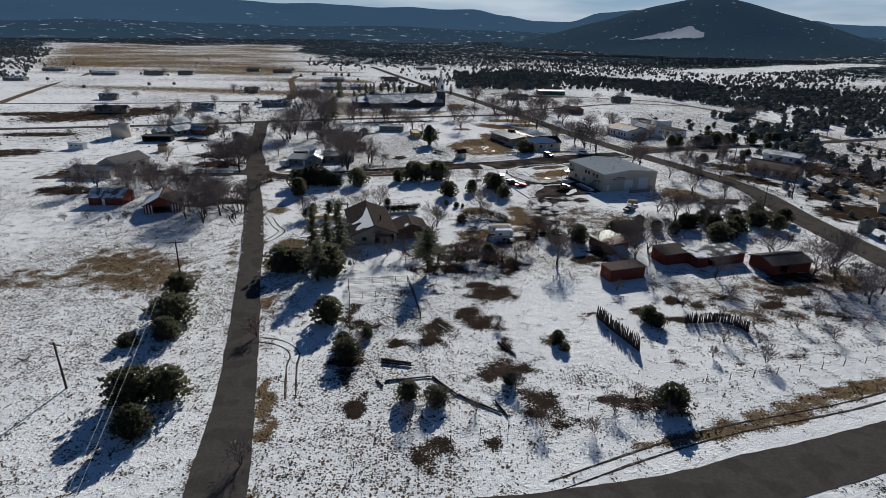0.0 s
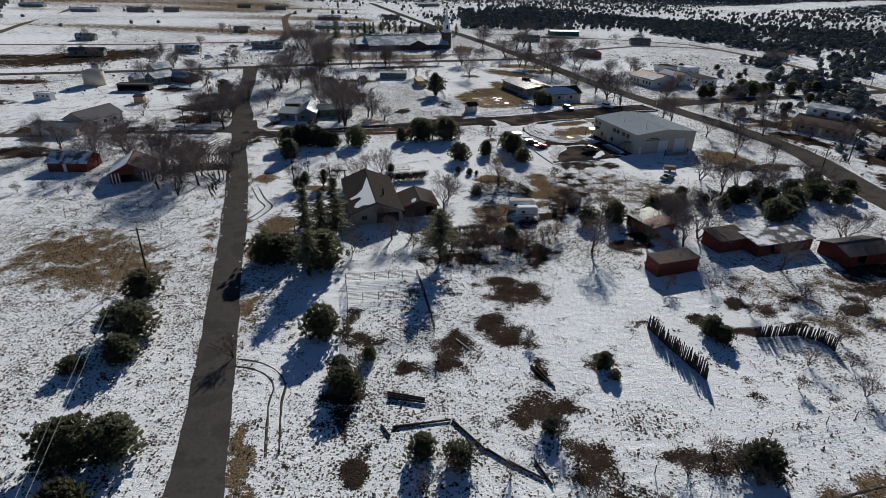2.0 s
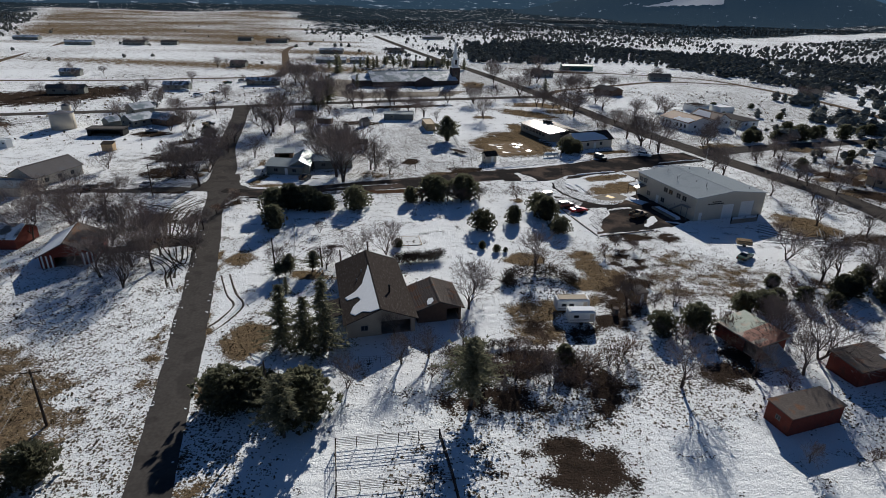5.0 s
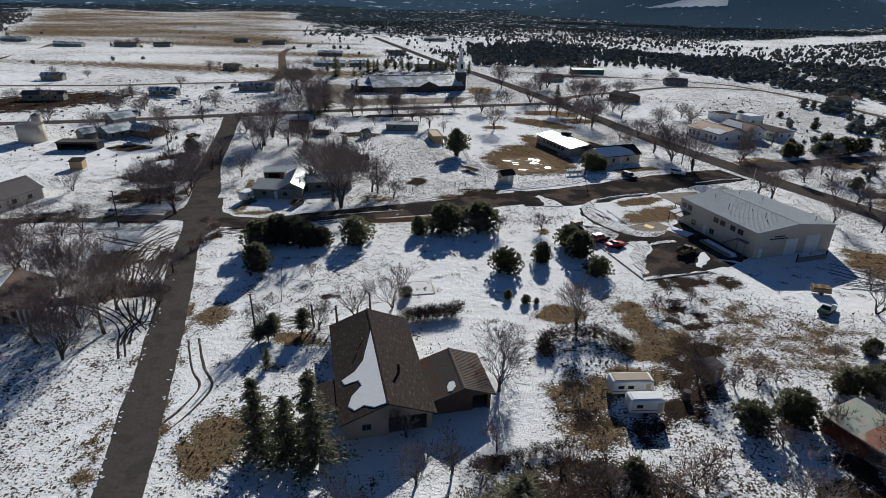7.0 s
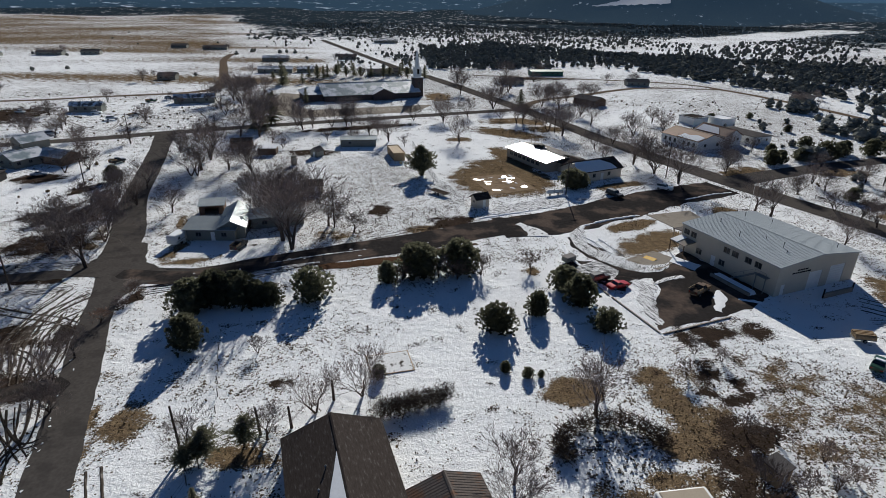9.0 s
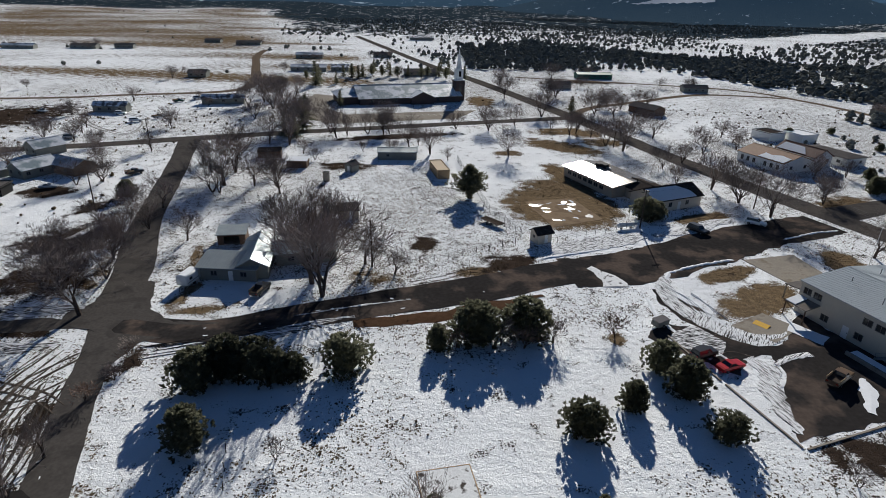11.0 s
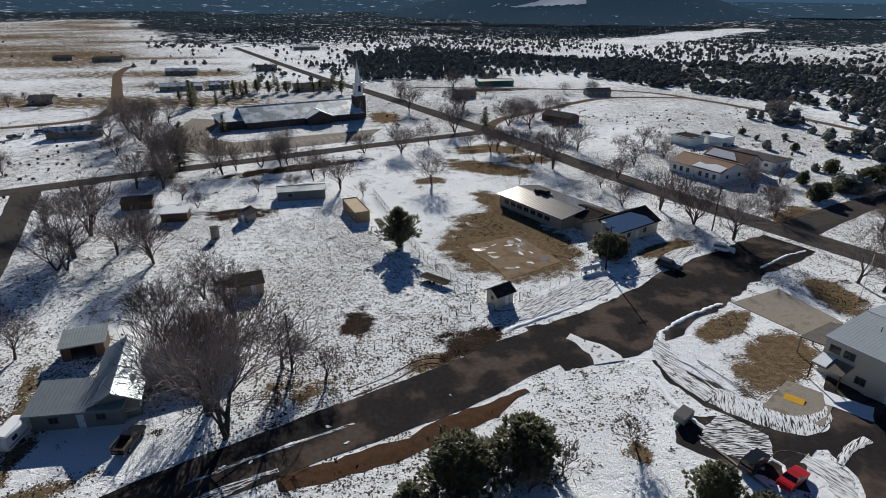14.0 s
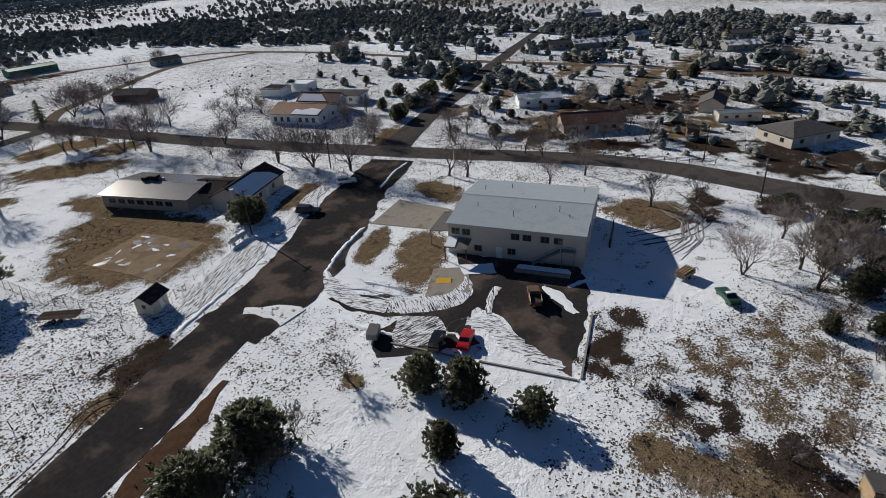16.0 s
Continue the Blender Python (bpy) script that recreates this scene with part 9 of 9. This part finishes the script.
for i in range(20):
    u, v = rr.uniform(0.08, 0.92), rr.uniform(0.08, 0.92)
    x = 7.2 * (1 - u) * (1 - v) + 20.6 * u * (1 - v) + 24.5 * u * v + 11.2 * (1 - u) * v
    y = 260.6 * (1 - u) * (1 - v) + 263.8 * u * (1 - v) + 248.2 * u * v + 242.6 * (1 - u) * v
    a, b = rr.uniform(0.7, 2.0), rr.uniform(0.3, 0.9)
    if i % 2:
        a, b = b, a
    wet = i < 9
    poly = round_poly(x, y, a, b, 80 + i, 20)
    if wet:
        setting("puddle", Geo().prism(poly, 0.02, 0.045 + 0.001 * i), M_PUDDLE, "shallow puddle of meltwater on the court", "puddle")
    else:
        setting("snow_scrap", Geo().prism([(x + (px - x) * 0.5, y + (py - y) * 0.5) for px, py in poly], 0.02, 0.08), M_SNOW, "melting scrap of snow on the court", "snow scrap")


# ---- dry grass standing out of the snow ----


def tussocks():
    r = np.random.default_rng(12)
    n = 330000
    X, Y = r.uniform(-95, 105, n), r.uniform(42, 335, n)
    grow = np.clip(thin_snow(X, Y), 0, 1) * 0.42 + 0.5 * np.clip(np.maximum(blot(X, Y, GRASS_NEAR), blot(X, Y, GRASS_FAR)), 0, 1)
    patch = 0.5 + 0.5 * wave(X, Y, 0.9, 2.0) * wave(X, Y, 0.37, 5.0)
    keep = r.random(n) < grow * (0.25 + 1.1 * patch) * 1.0
    X, Y = X[keep], Y[keep]
    roads = np.array(ROAD_LINES)
    roads = roads[(np.abs(roads[:, 0]) < 120) & (roads[:, 1] < 345)]
    free = np.ones(len(X), bool)
    for x, y, w in roads:
        near = (np.abs(X - x) < w) & (np.abs(Y - y) < w)
        free[near] &= np.hypot(X[near] - x, Y[near] - y) > w
    for x, y, a, hl, hw in FOOT:
        u, v = (X - x) * math.cos(a) + (Y - y) * math.sin(a), -(X - x) * math.sin(a) + (Y - y) * math.cos(a)
        free &= ~((np.abs(u) < hl) & (np.abs(v) < hw))
    for x0, x1, y0, y1 in ((22, 50, 172, 214), (6, 26, 241, 265), (46, 62, 210, 229)):
        free &= ~((X > x0) & (X < x1) & (Y > y0) & (Y < y1))
    X, Y = X[free][:60000], Y[free][:60000]
    m, blades = len(X), 5
    H = r.uniform(0.08, 0.19, m) * (1 + 0.8 * (r.random(m) < 0.06))
    verts = np.zeros((m, blades, 3, 3))
    for b in range(blades):
        a = r.uniform(0, 6.283, m)
        lean = r.uniform(0.3, 1.0, m) * H
        half = H * 0.46
        cx, cy = np.cos(a), np.sin(a)
        verts[:, b, 0] = np.stack([X - cy * half + cx * 0.03, Y + cx * half, np.full(m, -0.02)], 1)
        verts[:, b, 1] = np.stack([X + cy * half + cx * 0.03, Y - cx * half, np.full(m, -0.02)], 1)
        verts[:, b, 2] = np.stack([X + cx * lean, Y + cy * lean, H * r.uniform(0.7, 1.15, m)], 1)
    v = verts.reshape(-1, 3)
    f = np.arange(len(v)).reshape(-1, 3)
    me = bpy.data.meshes.new("grass_tussocks")
    me.from_pydata(v.tolist(), [], f.tolist())
    me.materials.append(M_STRAW)
    me.update()
    tagged(new("grass_tussocks", me), "tufts of dry tan grass poking through snow", "dry grass", "", "stuff")
    return m


tussocks()

# ---- snow-covered slab behind the house ----
slab = thing("garden_bed", "low timber-edged bed filled with smooth snow", "garden bed", pose(-15.5, 166.2, 0, 0, 0, 11))
part("snow_fill", Geo().box(0, 0, 0.03, 6.0, 4.8, 0.12), M_SLUSH, slab)
for ex, ey, lx, ly in ((0, 2.46, 6.24, 0.12), (0, -2.46, 6.24, 0.12), (3.06, 0, 0.12, 4.8), (-3.06, 0, 0.12, 4.8)):
    part("edging", Geo().box(ex, ey, 0.04, lx, ly, 0.14), M_PLANK, slab)

# ---- low banks of ploughed snow along the lanes, and scraps left on them ----


def snow_bank(pts, w, h, seed):
    r = random.Random(seed)
    P = [Vector((x, y, 0)) for x, y in pts]
    line = []
    for a, b in zip(P, P[1:]):
        n = max(2, int((b - a).length / 0.55))
        line += [a.lerp(b, i / n) for i in range(n)]
    line.append(P[-1])
    vs, fs = [], []
    k, m = 1.0, len(line)
    for i, p in enumerate(line):
        d = (line[min(i + 1, m - 1)] - line[max(i - 1, 0)]).normalized()
        s = Vector((d.y, -d.x, 0))
        k = 0.6 * k + 0.4 * r.uniform(0.25, 1.7)
        end = min(1.0, i / 4, (m - 1 - i) / 4)
        p = p + s * r.uniform(-0.15, 0.15) * w
        for u, z in ((-0.5, -0.05), (-0.28, 0.6), (0.02, 1.0), (0.3, 0.55), (0.5, -0.05)):
            q = p + s * (u * w * (0.6 + 0.4 * k) * r.uniform(0.85, 1.15))
            vs.append((q.x, q.y, max(-0.05, z * h * k * end * r.uniform(0.8, 1.2))))
    for i in range(m - 1):
        o, q = 5 * i, 5 * i + 5
        fs += [(o + j + 1, o + j, q + j, q + j + 1) for j in range(4)]
    tagged(part("snow_bank", Geo().add(vs, fs), M_SNOW, None, "", True), "low lumpy bank of ploughed snow", "snow bank", "", "structure")


for i, (pts, w, h) in enumerate([
        ([(27, 215.5), (29.6, 219.2), (37, 222.8), (46, 225.8)], 1.1, 0.30), ([(22, 197), (20.8, 203), (21.6, 208.5)], 0.9, 0.22), ([(24, 184.9), (27, 190), (24, 196)], 0.6, 0.15),
        ([(4, 224.5), (12, 227.4), (20, 230.5)], 1.0, 0.22), 
                ([(62, 236.5), (72, 241), (80, 243)], 0.9, 0.22), ([(46, 182.5), (50, 180.5), (53, 181)], 0.9, 0.2)]):
    snow_bank(pts, w, h, 300 + i)
for i in range(44):
    t = 0.45 + 0.9 * rr.random() if i % 3 else rr.random()
    x, y = -31 - 21.2 * t + rr.choice((-2.35, -2.0, 2.5)) + rr.uniform(-0.3, 0.3), 73 + 74 * t
    setting("snow_scrap", Geo().prism(round_poly(x, y, rr.uniform(0.10, 0.26), rr.uniform(0.06, 0.14), 400 + i, 12), 0.02, 0.09), M_SNOW, "small scrap of snow lying on asphalt", "snow scrap")
